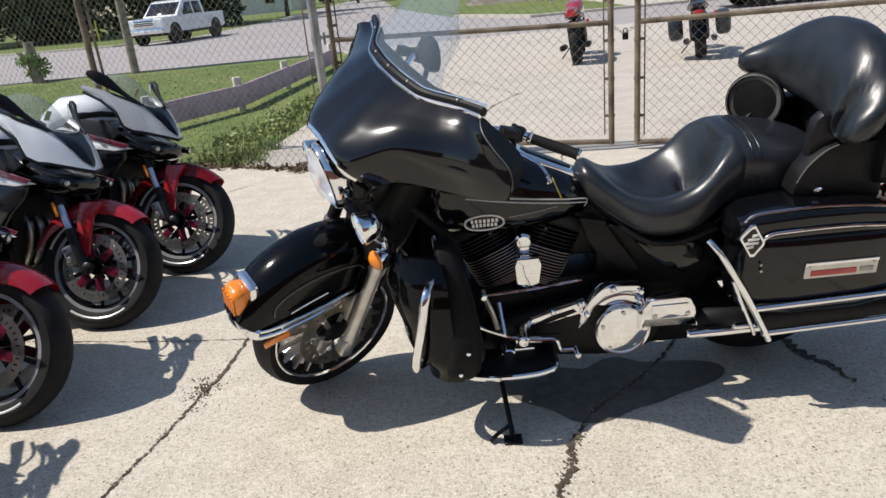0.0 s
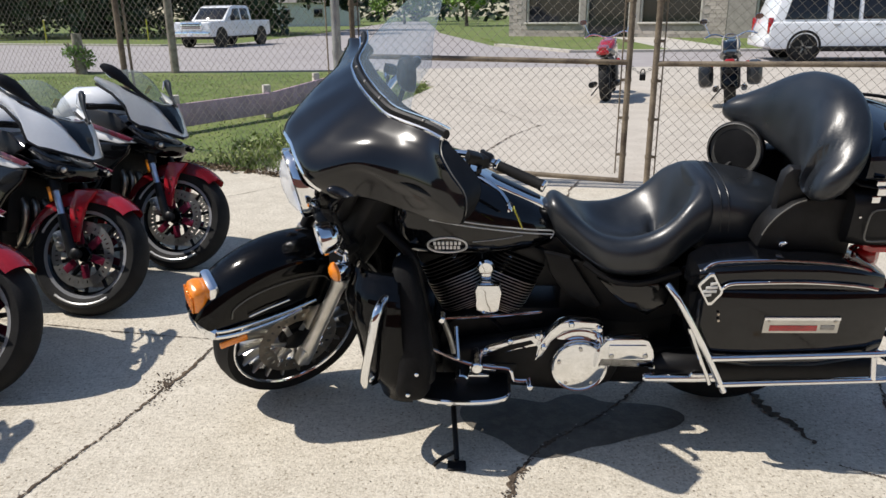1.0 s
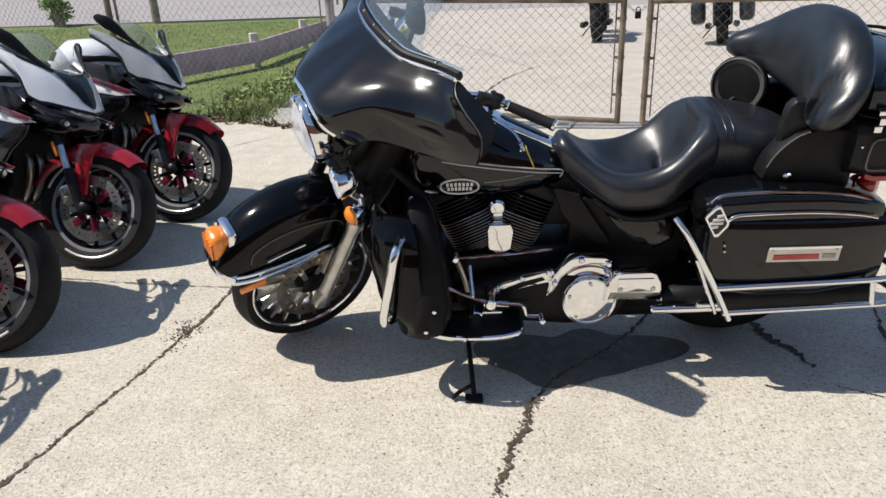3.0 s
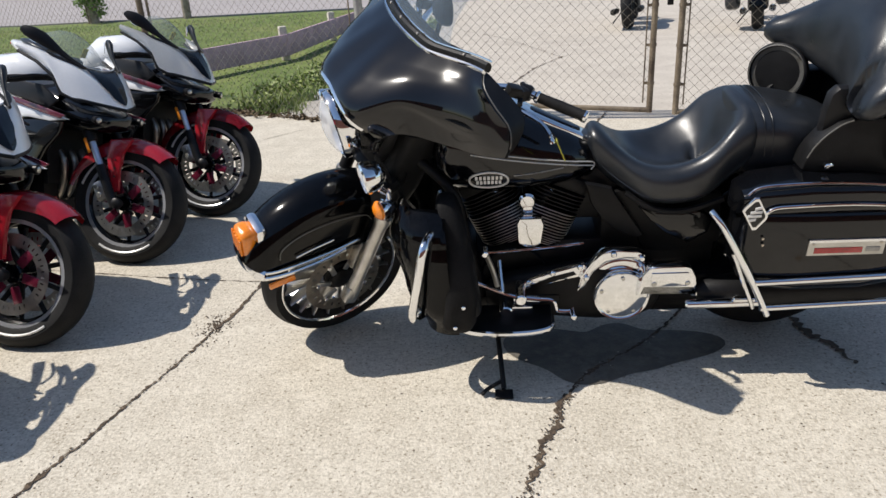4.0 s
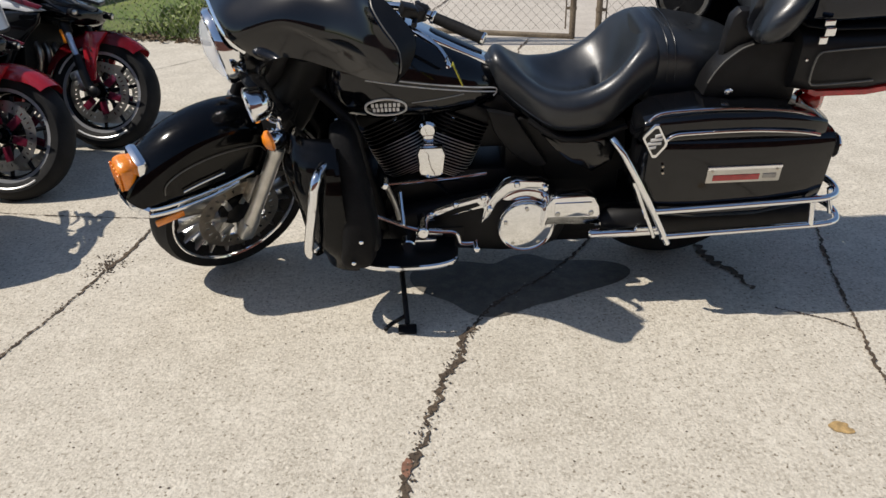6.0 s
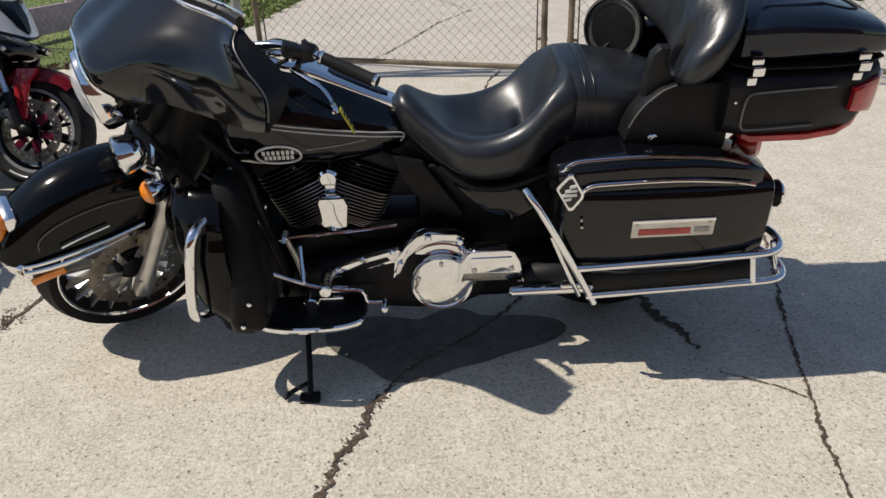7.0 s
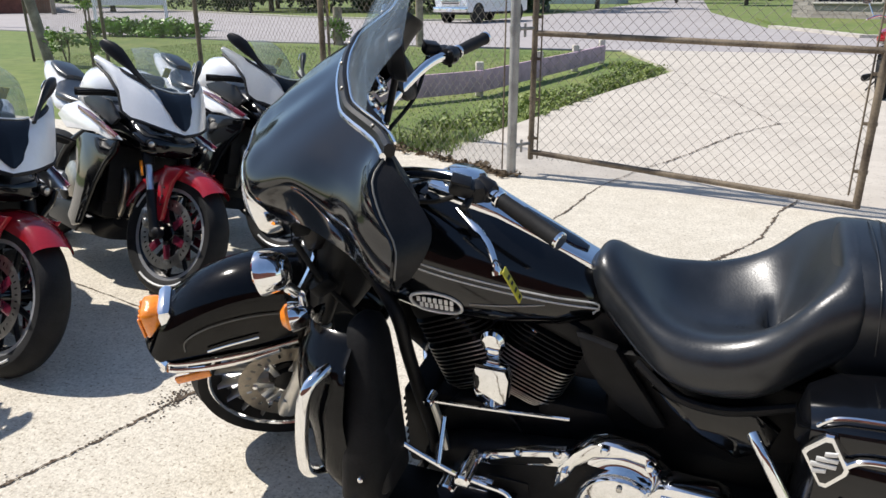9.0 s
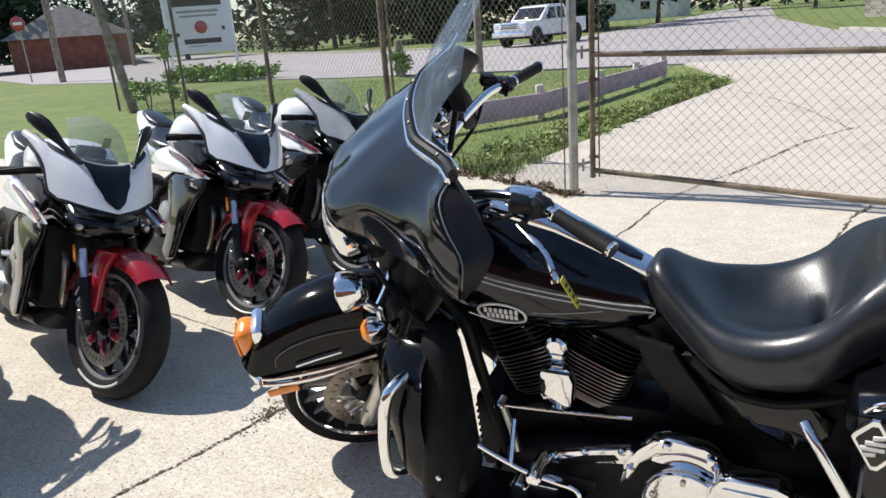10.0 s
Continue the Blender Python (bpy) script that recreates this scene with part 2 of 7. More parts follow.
def tube(pts, r, n=8, steps=5, closed=False, flat=1.0):
    line = curve(pts, steps, closed)
    rings, side = [], None
    m = len(line)
    for i, p in enumerate(line):
        a, b = (line[(i - 1) % m], line[(i + 1) % m]) if closed else (line[max(i - 1, 0)], line[min(i + 1, m - 1)])
        way = (b - a).normalized()
        if side is None:
            side = way.cross(V(0, 0, 1) if abs(way.z) < 0.9 else V(1, 0, 0)).normalized()
        side = (side - way * side.dot(way)).normalized()
        up = way.cross(side)
        rr = r[min(len(r) - 1, int(i / max(1, m - 1) * (len(r) - 1) + 0.5))] if isinstance(r, (list, tuple)) else r
        rings.append([p + side * rr * math.cos(2 * math.pi * k / n) + up * rr * flat * math.sin(2 * math.pi * k / n) for k in range(n)])
    if closed:
        rings.append(rings[0])
        bm = skin(rings, cap=False)
        bmesh.ops.remove_doubles(bm, verts=bm.verts, dist=1e-5)
        return bm
    return skin(rings)


def lathe(profile, center=(0, 0, 0), axis=(0, 1, 0), n=32, closed=False):
    """profile: (radius, along the axis)."""
    ax = Vector(axis).normalized()
    a = ax.cross(V(0, 0, 1) if abs(ax.z) < 0.9 else V(1, 0, 0)).normalized()
    b = ax.cross(a)
    rings = [[Vector(center) + ax * h + (a * math.cos(2 * math.pi * k / n) + b * math.sin(2 * math.pi * k / n)) * max(r, 1e-4) for k in range(n)] for r, h in profile]
    if closed:
        rings.append(rings[0])
    bm = skin(rings, cap=not closed)
    if closed:
        bmesh.ops.remove_doubles(bm, verts=bm.verts, dist=1e-6)
    return bm


def rod(a, b, r, r2=None, n=14):
    a, b = Vector(a), Vector(b)
    h = (b - a).length
    r2 = r if r2 is None else r2
    e = min(0.004, r * 0.3, h * 0.2)
    return lathe([(r - e, 0), (r, e), (r2, h - e), (r2 - e, h)], a, b - a, n)


def box(center, size, bevel=0.004, turn=None, segs=2):
    bm = bmesh.new()
    bmesh.ops.create_cube(bm, size=1)
    bm.transform(Matrix.Diagonal((*size, 1)))
    if bevel:
        bmesh.ops.bevel(bm, geom=bm.edges[:], offset=min(bevel, min(size) * 0.45), segments=segs, affect="EDGES", profile=0.5)
    if turn is not None:
        bm.transform(pose(0, 0, 0, *turn))
    bm.transform(Matrix.Translation(center))
    return bm


def slab(outline, thick, place=None, bevel=0.003):
    """A flat outline (x, y) given a thickness about z = 0, then placed."""
    bm = bmesh.new()
    lo = [bm.verts.new((x, y, -thick / 2)) for x, y in outline]
    hi = [bm.verts.new((x, y, thick / 2)) for x, y in outline]
    n = len(lo)
    bm.faces.new(lo[::-1])
    top = bm.faces.new(hi)
    for i in range(n):
        bm.faces.new((lo[i], lo[(i + 1) % n], hi[(i + 1) % n], hi[i]))
    bmesh.ops.recalc_face_normals(bm, faces=bm.faces)
    if bevel:
        es = [e for e in bm.edges if len({v.co.z > 0 for v in e.verts}) == 1]
        bmesh.ops.bevel(bm, geom=es, offset=min(bevel, thick * 0.45), segments=2, affect="EDGES", profile=0.5)
    if place is not None:
        bm.transform(place)
    return bm


SIDE = Matrix(((1, 0, 0, 0), (0, 0, -1, 0), (0, 1, 0, 0), (0, 0, 0, 1)))  # (x, z) outlines stand upright along x


def upright(outline, y, thick, bevel=0.004):
    """An outline in (x, z), standing at y."""
    return slab(outline, thick, Matrix.Translation((0, y, 0)) @ SIDE, bevel)


def sheet(fn, nu, nv, thick=0.0):
    """A surface fn(a, b) over 0..1 each way, with a thickness towards its back."""
    bm = bmesh.new()
    g = [[bm.verts.new(fn(i / nu, j / nv)) for j in range(nv + 1)] for i in range(nu + 1)]
    for i in range(nu):
        for j in range(nv):
            bm.faces.new((g[i][j], g[i + 1][j], g[i + 1][j + 1], g[i][j + 1]))
    if thick:
        bmesh.ops.solidify(bm, geom=bm.faces[:], thickness=thick)
    bmesh.ops.recalc_face_normals(bm, faces=bm.faces)
    return bm


def lerp(table, x):
    """A value from (x, value) rows, smooth between them."""
    if x <= table[0][0]:
        return table[0][1]
    for (a, p), (b, q) in zip(table, table[1:]):
        if x <= b:
            t = (x - a) / (b - a)
            t = t * t * (3 - 2 * t)
            return p + (q - p) * t
    return table[-1][1]


def part(name, bm, mat, parent=None, label="", xf=None, sharp=38):
    """Links a bmesh as one mesh object under a thing or a part."""
    if xf is not None:
        bm.transform(xf)
    me = bpy.data.meshes.new(name)
    bm.to_mesh(me)
    bm.free()
    me.materials.append(mat)
    for p in me.polygons:
        p.use_smooth = True
    me.set_sharp_from_angle(angle=radians(sharp))
    ob = new(name, me)
    if parent is not None:
        ob.parent = parent
    if label:
        ob["label"] = label
    return ob


def again(name, src, parent, m=None):
    """Another piece on the same mesh."""
    ob = new(name, src.data)
    ob.parent = parent
    if m is not None:
        ob.matrix_basis = m
    return ob


def thing(name, label, category, m=None, group="", kind=""):
    ob = new(name)
    ob.empty_display_size = 0.1
    if m is not None:
        ob.matrix_world = m
    return tagged(ob, label, category, group, kind)


# ---- ground ----
def plain(name, pts, z, mat, label, category, kind="structure", thick=0.0):
    bm = bmesh.new()
    vs = [bm.verts.new((x, y, z)) for x, y in pts]
    bm.faces.new(vs)
    if thick:
        r = bmesh.ops.extrude_face_region(bm, geom=bm.faces[:])
        for v in r["geom"]:
            if isinstance(v, bmesh.types.BMVert):
                v.co.z -= thick
    bmesh.ops.recalc_face_normals(bm, faces=bm.faces)
    bmesh.ops.triangulate(bm, faces=bm.faces)
    return tagged(part(name, bm, mat), label, category, kind=kind)


def fence_line(s):
    """A point on the fence, s metres along it from the gate post, away from the gate."""
    return V(-0.39 - 0.88 * s, 6.41 + 0.475 * s, 0)


plain("ground", [(-400, -120), (400, -120), (400, 500), (-400, 500)], -0.055, LAWN, "mown lawn with dry patches reaching the horizon", "lawn")
plain("lot_concrete", [(-14, -12), (14, -12), (14, 4.0), (2.2, 6.05), (-0.39, 6.45), (-2.2, 7.35), (-2.6, 6.9), (-6.0, 7.3), (-14, 7.7)], 0.0, CONCRETE, "worn beige concrete yard with cracks", "pavement", thick=0.10)
plain("driveway", [(-0.39, 6.45), (2.2, 6.05), (14, 4.0), (30, 3.0), (30, 19.0), (12.2, 19.5), (3.0, 20.3), (-1.2, 20.2), (0.35, 15.2), (-0.55, 11.0), (-1.1, 8.0), (-1.35, 7.0)], -0.004, DRIVE, "pale concrete driveway outside the gate", "driveway", thick=0.09)
plain("road", [(-160, 92), (-33, 25.5), (-11.5, 20.6), (-3, 20.3), (12.2, 19.5), (30, 19.0), (90, 16), (90, 27), (30, 26.5), (5.8, 28.0), (3.0, 34.0), (0.5, 60), (-2, 160), (-9, 160), (-9.5, 60), (-10.8, 40), (-14, 38.2), (-24.5, 42.5), (-54, 62), (-160, 140)], -0.02, ASPHALT, "grey worn street with a side road", "road", thick=0.07)


# ---- touring motorcycle ----
BIKE = Matrix.Translation((-0.14, 2.77, 0)) @ pose(0, 0, 0, 8, 0, -2.1)
# own axes: x rearwards from the front axle, y to its right, z up along its lean
PIVOT, RAKE, LOCK = V(-0.17, 0, 0), V(0.438, 0, 0.899), 37.0
STEER = Matrix.Translation(PIVOT) @ Matrix.Rotation(radians(LOCK), 4, RAKE) @ Matrix.Translation(-PIVOT)
FRONT = STEER @ Matrix.Translation((0.030, 0, -0.004))
WR, WZ = 0.289, 0.312  # front wheel radius, height of the fork's foot


def wheel_tyre(c, r, width, rim):
    h = width / 2
    prof = [(rim, -h * 0.80), (rim + 0.012, -h * 0.92), ((rim + r) / 2, -h), (r - 0.028, -h * 0.86), (r - 0.008, -h * 0.48), (r, 0),
            (r - 0.008, h * 0.48), (r - 0.028, h * 0.86), ((rim + r) / 2, h), (rim + 0.012, h * 0.92), (rim, h * 0.80), (rim - 0.012, 0)]
    return lathe(prof, c, n=48, closed=True)


def wheel_rim(c, rim, width):
    h = width / 2
    prof = [(rim + 0.004, -h * 0.84), (rim + 0.010, -h * 0.80), (rim, -h * 0.62), (rim - 0.016, -h * 0.35), (rim - 0.016, h * 0.35), (rim, h * 0.62),
            (rim + 0.010, h * 0.80), (rim + 0.004, h * 0.84), (rim - 0.008, h * 0.70), (rim - 0.028, h * 0.3), (rim - 0.028, -h * 0.3), (rim - 0.008, -h * 0.70)]
    return lathe(prof, c, n=48, closed=True)


def disc_rotor(c, r0, r1, y, holes=24, thick=0.005):
    """A drilled brake rotor."""
    bm = bmesh.new()
    n = holes * 4
    rr = [r0, r0 + (r1 - r0) * 0.33, r0 + (r1 - r0) * 0.62, r1]
    g = [[bm.verts.new((c[0] + r * math.cos(2 * math.pi * k / n), c[1] + y, c[2] + r * math.sin(2 * math.pi * k / n))) for k in range(n)] for r in rr]
    for i in range(3):
        for k in range(n):
            if i == 1 and k % 4 == 0:
                continue
            bm.faces.new((g[i][k], g[i][(k + 1) % n], g[i + 1][(k + 1) % n], g[i + 1][k]))
    bmesh.ops.solidify(bm, geom=bm.faces[:], thickness=thick)
    bmesh.ops.recalc_face_normals(bm, faces=bm.faces)
    return bm


def fender_sheet(c, r, hw, angles, depth, n=22, thick=0.004):
    """A mudguard round c: angles from front (0) over the top, depth (angle, drop of the skirt)."""
    a0, a1 = angles

    def at(s, t):
        phi = a0 + (a1 - a0) * s
        d = lerp(depth, phi)
        q = abs(t - 0.5) * 2
        side = -1 if t < 0.5 else 1
        if q < 0.55:
            th = q / 0.55 * math.pi / 2
            y, drop = hw * math.sin(th), hw * 0.62 * (1 - math.cos(th))
        else:
            y, drop = hw * (1 + 0.05 * (q - 0.55)), hw * 0.62 + (q - 0.55) / 0.45 * max(0.0, d - hw * 0.62)
        rad = r - drop
        return V(c[0] - rad * math.cos(radians(phi)), c[1] + side * y, c[2] + rad * math.sin(radians(phi)))
    return sheet(at, n, 20, thick)


def touring_motorcycle():
    root = thing("touring_motorcycle", "black touring motorcycle with chrome trim leaning on its side stand", "motorcycle", BIKE)
    c = V(0, 0, WZ)

    # front wheel
    axle, R0 = c, 0.232
    c = V(0.008, 0, 0.286)
    spokes = [wheel_rim(c, 0.228, 0.105), lathe([(0.050, -0.055), (0.062, -0.05), (0.062, 0.05), (0.050, 0.055)], c)]
    wheel = part("front_wheel", join(*spokes), WRINKLE, root, "black cast wheel with bright slats", FRONT)
    for s in (-1, 1):
        part("rim_lip", lathe([(R0 - 0.007, s * 0.050), (R0 - 0.002, s * 0.054), (R0 + 0.004, s * 0.052), (R0 + 0.004, s * 0.046), (R0 - 0.007, s * 0.044)], c, n=48, closed=True), CHROME, wheel, "bright rim edge", FRONT)
    proto = None
    for k in range(20):
        a = 2 * math.pi * k / 20
        m = FRONT @ Matrix.Translation(c) @ Matrix.Rotation(a, 4, (0, 1, 0))
        if proto is None:
            proto = part("spoke", skin([oval((0.052, 0, 0), (0, 0.034, 0), (0, 0, 0.010), 8, 3), oval((0.13, 0, 0), (0, 0.034, 0), (0, 0, 0.0060), 8, 3),
                                        oval((0.215, 0, 0), (0, 0.040, 0), (0, 0, 0.0080), 8, 3)]), SATIN, wheel)
            proto.matrix_basis = m
        else:
            again("spoke", proto, wheel, m)
    part("tyre", wheel_tyre(c, WR, 0.128, R0), RUBBER, wheel, "black road tyre", FRONT)
    for s in (-1, 1):
        disc = part("brake_disc", disc_rotor(c, 0.098, 0.150, s * 0.074), STEEL, wheel, "drilled steel brake disc", FRONT)
        for k in range(7):
            a = 2 * math.pi * (k + 0.3) / 7
            part("disc_carrier", box(c + V(0.078 * math.cos(a), s * 0.072, 0.078 * math.sin(a)), (0.060, 0.006, 0.020), 0.002, (0, -math.degrees(a) + 14, 0)), SATIN, disc, "", FRONT)
            part("disc_bolt", rod(c + V(0.102 * math.cos(a), s * 0.074, 0.102 * math.sin(a)), c + V(0.102 * math.cos(a), s * 0.082, 0.102 * math.sin(a)), 0.008, n=10), CHROME, disc, "", FRONT)
    part("hub_cover", lathe([(0.012, -0.078), (0.030, -0.075), (0.044, -0.068), (0.050, -0.050), (0.050, 0.050), (0.044, 0.068), (0.030, 0.075), (0.012, 0.078)], c), WRINKLE, wheel, "", FRONT)
    c = axle
    # forks
    for s in (-1, 1):
        low, mid, top = V(-0.005, s * 0.152, 0.272), V(0.155, s * 0.152, 0.60), V(0.33, s * 0.135, 0.96)
        leg = part("fork_leg", lathe([(0.016, 0), (0.026, 0.01), (0.028, 0.05), (0.0235, 0.10), (0.025, 0.33), (0.030, 0.35), (0.030, 0.37), (0.022, 0.375)],
                                     low, mid - low, 20), SATIN, root, "satin grey fork slider", FRONT)
        part("fork_tube", rod(mid, top, 0.024, n=18), WRINKLE, leg, "", FRONT)
        part("axle_clamp", box((-0.002, s * 0.152, 0.292), (0.05, 0.05, 0.07), 0.012, (0, 26, 0)), SATIN, leg, "", FRONT)
        cal = join(box((0.088, s * 0.088, 0.40), (0.075, 0.055, 0.13), 0.018, (0, 26, 0)), rod((0.075, s * 0.125, 0.36), (0.075, s * 0.10, 0.36), 0.016),
                   rod((0.105, s * 0.125, 0.43), (0.105, s * 0.10, 0.43), 0.016))
        part("brake_caliper", cal, SATIN if s < 0 else WRINKLE, leg, "", FRONT)
        part("brake_hose", tube([(0.10, s * 0.11, 0.46), (0.17, s * 0.17, 0.55), (0.20, s * 0.10, 0.72), (0.26, s * 0.05, 0.86)], 0.006), RUBBER, leg, "", FRONT)
    # front mudguard
    fen = part("front_fender", fender_sheet(c, 0.402, 0.100, (35, 152), [(35, 0.085), (47, 0.160), (62, 0.205), (90, 0.235), (115, 0.235), (135, 0.20), (152, 0.12)], 30),
               BLACK, root, "black glossy mudguard with silver pinstripe", FRONT)
    for s in (-1, 1):
        part("fender_rail", tube([(-0.312, s * 0.045, 0.520), (-0.280, s * 0.098, 0.510), (-0.20, s * 0.112, 0.500), (-0.05, s * 0.112, 0.492), (0.075, s * 0.112, 0.500)], 0.0042, flat=1.6), CHROME, fen, "", FRONT)
        part("fender_rail", tube([(-0.316, s * 0.040, 0.492), (-0.285, s * 0.095, 0.482), (-0.20, s * 0.110, 0.472), (-0.08, s * 0.110, 0.466), (0.02, s * 0.110, 0.478)], 0.006, flat=1.6), CHROME, fen, "", FRONT)
        part("fender_script", tube([(-0.16, s * 0.110, 0.532), (-0.10, s * 0.111, 0.540), (-0.02, s * 0.111, 0.545)], 0.0022, flat=1.6), CHROME, fen, "", FRONT)
        part("side_reflector", box((-0.225, s * 0.110, 0.446), (0.095, 0.010, 0.026), 0.006), AMBER, fen, "amber side reflector", FRONT)
        pin = [(-0.215, 0.545), (-0.20, 0.585), (-0.13, 0.615), (-0.02, 0.622), (0.10, 0.60), (0.13, 0.565)]
        part("pinstripe", tube([(x, s * 0.1055, z) for x, z in pin], 0.0019, n=6), DULLINE, fen, "", FRONT)
    part("fender_bumper", tube([(-0.272, -0.102, 0.496), (-0.302, -0.060, 0.506), (-0.315, 0, 0.510), (-0.302, 0.060, 0.506), (-0.272, 0.102, 0.496)], 0.015, flat=1.5), CHROME, fen, "", FRONT)
    lampm = Matrix.Translation((-0.270, 0, 0.590)) @ pose(0, 0, 0, 0, 4, 0)
    lamp = part("fender_lamp", bend(box((0.024, 0, -0.006), (0.040, 0.116, 0.142), 0.018), lampm), CHROME, root, "chrome mudguard lamp", FRONT)
    part("lens", bend(box((-0.016, 0, 0), (0.060, 0.094, 0.108), 0.024, segs=3), lampm), AMBER, lamp, "amber lens", FRONT)
    for k in range(5):
        part("lens_rib", bend(box((-0.0465, -0.034 + 0.017 * k, 0), (0.008, 0.010, 0.070), 0.004), lampm), AMBER, lamp, "", FRONT)

    fairing(root)
    handlebar(root)
    engine(root)
    rear_end(root)
    return root


FAIR = Matrix.Translation(PIVOT) @ Matrix.Rotation(radians(26), 4, RAKE) @ Matrix.Translation(-PIVOT)
# fairing columns from its middle to its rear edge, on its left side; each from the lower edge over the pinstripe and the ridge up to the windshield strip
SECTIONS = [[(0.190, 0.000, 0.800), (0.112, 0.000, 0.930), (0.114, 0.000, 1.030), (0.185, 0.000, 1.090), (0.272, 0.000, 1.143), (0.354, 0.000, 1.188)],
            [(0.195, 0.100, 0.830), (0.130, 0.105, 0.945), (0.124, 0.100, 1.040), (0.190, 0.085, 1.097), (0.276, 0.070, 1.147), (0.356, 0.060, 1.187)],
            [(0.205, 0.175, 0.925), (0.158, 0.178, 0.998), (0.156, 0.172, 1.045), (0.213, 0.150, 1.100), (0.292, 0.132, 1.147), (0.363, 0.120, 1.185)],
            [(0.265, 0.265, 0.985), (0.268, 0.262, 1.060), (0.262, 0.256, 1.092), (0.290, 0.232, 1.127), (0.335, 0.208, 1.157), (0.376, 0.190, 1.183)],
            [(0.365, 0.375, 0.985), (0.362, 0.372, 1.034), (0.352, 0.362, 1.085), (0.365, 0.335, 1.128), (0.392, 0.302, 1.160), (0.418, 0.268, 1.185)],
            [(0.425, 0.480, 1.000), (0.422, 0.484, 1.042), (0.412, 0.462, 1.095), (0.415, 0.418, 1.138), (0.428, 0.372, 1.168), (0.447, 0.327, 1.188)],
            [(0.462, 0.545, 1.022), (0.468, 0.556, 1.064), (0.474, 0.530, 1.105), (0.452, 0.487, 1.148), (0.443, 0.436, 1.182), (0.463, 0.388, 1.194)]]


def glide(p, s):
    """A point on the smooth line through p, s from 0 to 1."""
    x = s * (len(p) - 1)
    i = min(len(p) - 2, int(x))
    f = x - i
    a, b, c, d = p[max(0, i - 1)], p[i], p[i + 1], p[min(len(p) - 1, i + 2)]
    return 0.5 * (2 * b + (c - a) * f + (2 * a - 5 * b + 4 * c - d) * f * f + (3 * b - a - 3 * c + d) * f ** 3)


def fairing(root):
    def at(a, b):
        q = 2 * a - 1
        k = abs(q)
        line = []
        for j in range(6):
            col = [V(*sec[j]) for sec in SECTIONS]
            ghost = V(col[1].x, -col[1].y, col[1].z)
            line.append(glide([ghost] + col + [col[6] * 2 - col[5]], (k * 6 + 1) / 8))
        p = glide(line, b)
        return V(p.x, math.copysign(p.y, q), p.z)

    def brow(f):
        """Half width and height of the headlamp opening's rim, f from 0 at the foot to 1 at the top."""
        t = f * math.pi / 2
        return 0.188 * math.cos(t) ** 0.66, 0.880 + 0.164 * math.sin(t) ** 0.66

    def within(p):
        return p.z < 1.044 and abs(p.y) < (0.188 * max(0.0, 1 - (max(0.0, p.z - 0.880) / 0.164) ** 3) ** (1 / 3) if p.z > 0.880 else 0.188)

    bm = sheet(at, 128, 72)
    gone = [f for f in bm.faces if within(f.calc_center_median())]
    bmesh.ops.delete(bm, geom=gone, context="FACES")
    bmesh.ops.solidify(bm, geom=bm.faces[:], thickness=-0.006)
    bmesh.ops.recalc_face_normals(bm, faces=bm.faces)
    shell = part("fairing", bm, BLACK, root, "black glossy bat-shaped fairing with silver pinstripe", FAIR, sharp=80)
    cloud = [at(0.5 + 0.5 * i / 110 * 0.62, j / 120 * 0.8) for i in range(111) for j in range(121)]

    def around(f):
        """A point of the shell on the rim of the headlamp opening, f from -1 to 1 over the top."""
        y, z = brow(1 - abs(f))
        p = min(cloud, key=lambda c: (c.y - y) ** 2 + (c.z - z) ** 2)
        return V(p.x, math.copysign(y, f), z)
    rim = [at(i / 24, 1.0) + V(0.002, 0, 0.004) for i in range(25)]
    part("windshield_trim", tube(rim, 0.0060, steps=2, flat=1.5), CHROME, shell, "chrome strip", FAIR)
    part("gasket", tube([p + V(0.014, 0, 0.012) for p in rim], 0.011, steps=2, flat=1.3), PLASTIC, shell, "", FAIR)
    part("windshield_trim", tube([p + V(0.026, 0, 0.026) for p in rim], 0.0028, steps=2), CHROME, shell, "", FAIR)
    for k in (3, 8, 12, 16, 21):
        part("screw", lathe([(0.003, 0), (0.005, 0.002), (0.003, 0.004)], rim[k] + V(0.010, 0, 0.024), (-0.7, 0, 0.7), 12), STEEL, shell, "", FAIR)
    # hood over the dash, behind the windshield's foot
    def hood(a, b):
        p = at(0.06 + 0.88 * a, 1.0)
        k = 1 - abs(2 * a - 1) ** 3
        return p + V(0.016 + 0.050 * b * k, 0, 0.014 + 0.020 * k * math.sin(math.pi * (0.10 + 0.60 * b)))
    part("dash_hood", sheet(hood, 40, 8, 0.006), PLASTIC, shell, "dull black hood over the dash", FAIR)
    # pinstripe under the ridge
    for s in (-1, 1):
        line = [at(0.5 + s * (0.335 + 0.66 * i / 32) / 2, 0.2) for i in range(33)]
        line = [p + V(-0.0010, s * 0.0010, 0) for p in line]
        part("pinstripe", tube(line, 0.0024, n=6, steps=1), DULLINE, shell, "", FAIR)
        edge = [at(0.5 + s * 0.5, 0.15 + 0.85 * j / 12) + V(0.003, 0, 0) for j in range(13)]
        part("edge_bead", tube(edge, 0.0020, n=6, steps=1), DULLINE, shell, "", FAIR)

    # dash shell behind it, reaching back past the edge of the outer shell
    def inner(a, b):
        q = 2 * a - 1
        p = at(a, 0.06 + 0.93 * b)
        bulge = math.sin(math.pi * (0.10 + 0.86 * b))
        deep = 0.010 + 0.085 * bulge * (1 - 0.30 * abs(q) ** 4)
        return V(p.x + deep, p.y * (0.985 - 0.06 * bulge * abs(q) ** 3), p.z - 0.004)
    dash = part("inner_fairing", sheet(inner, 40, 20, 0.006), PLASTIC, root, "black dash panel", FAIR)
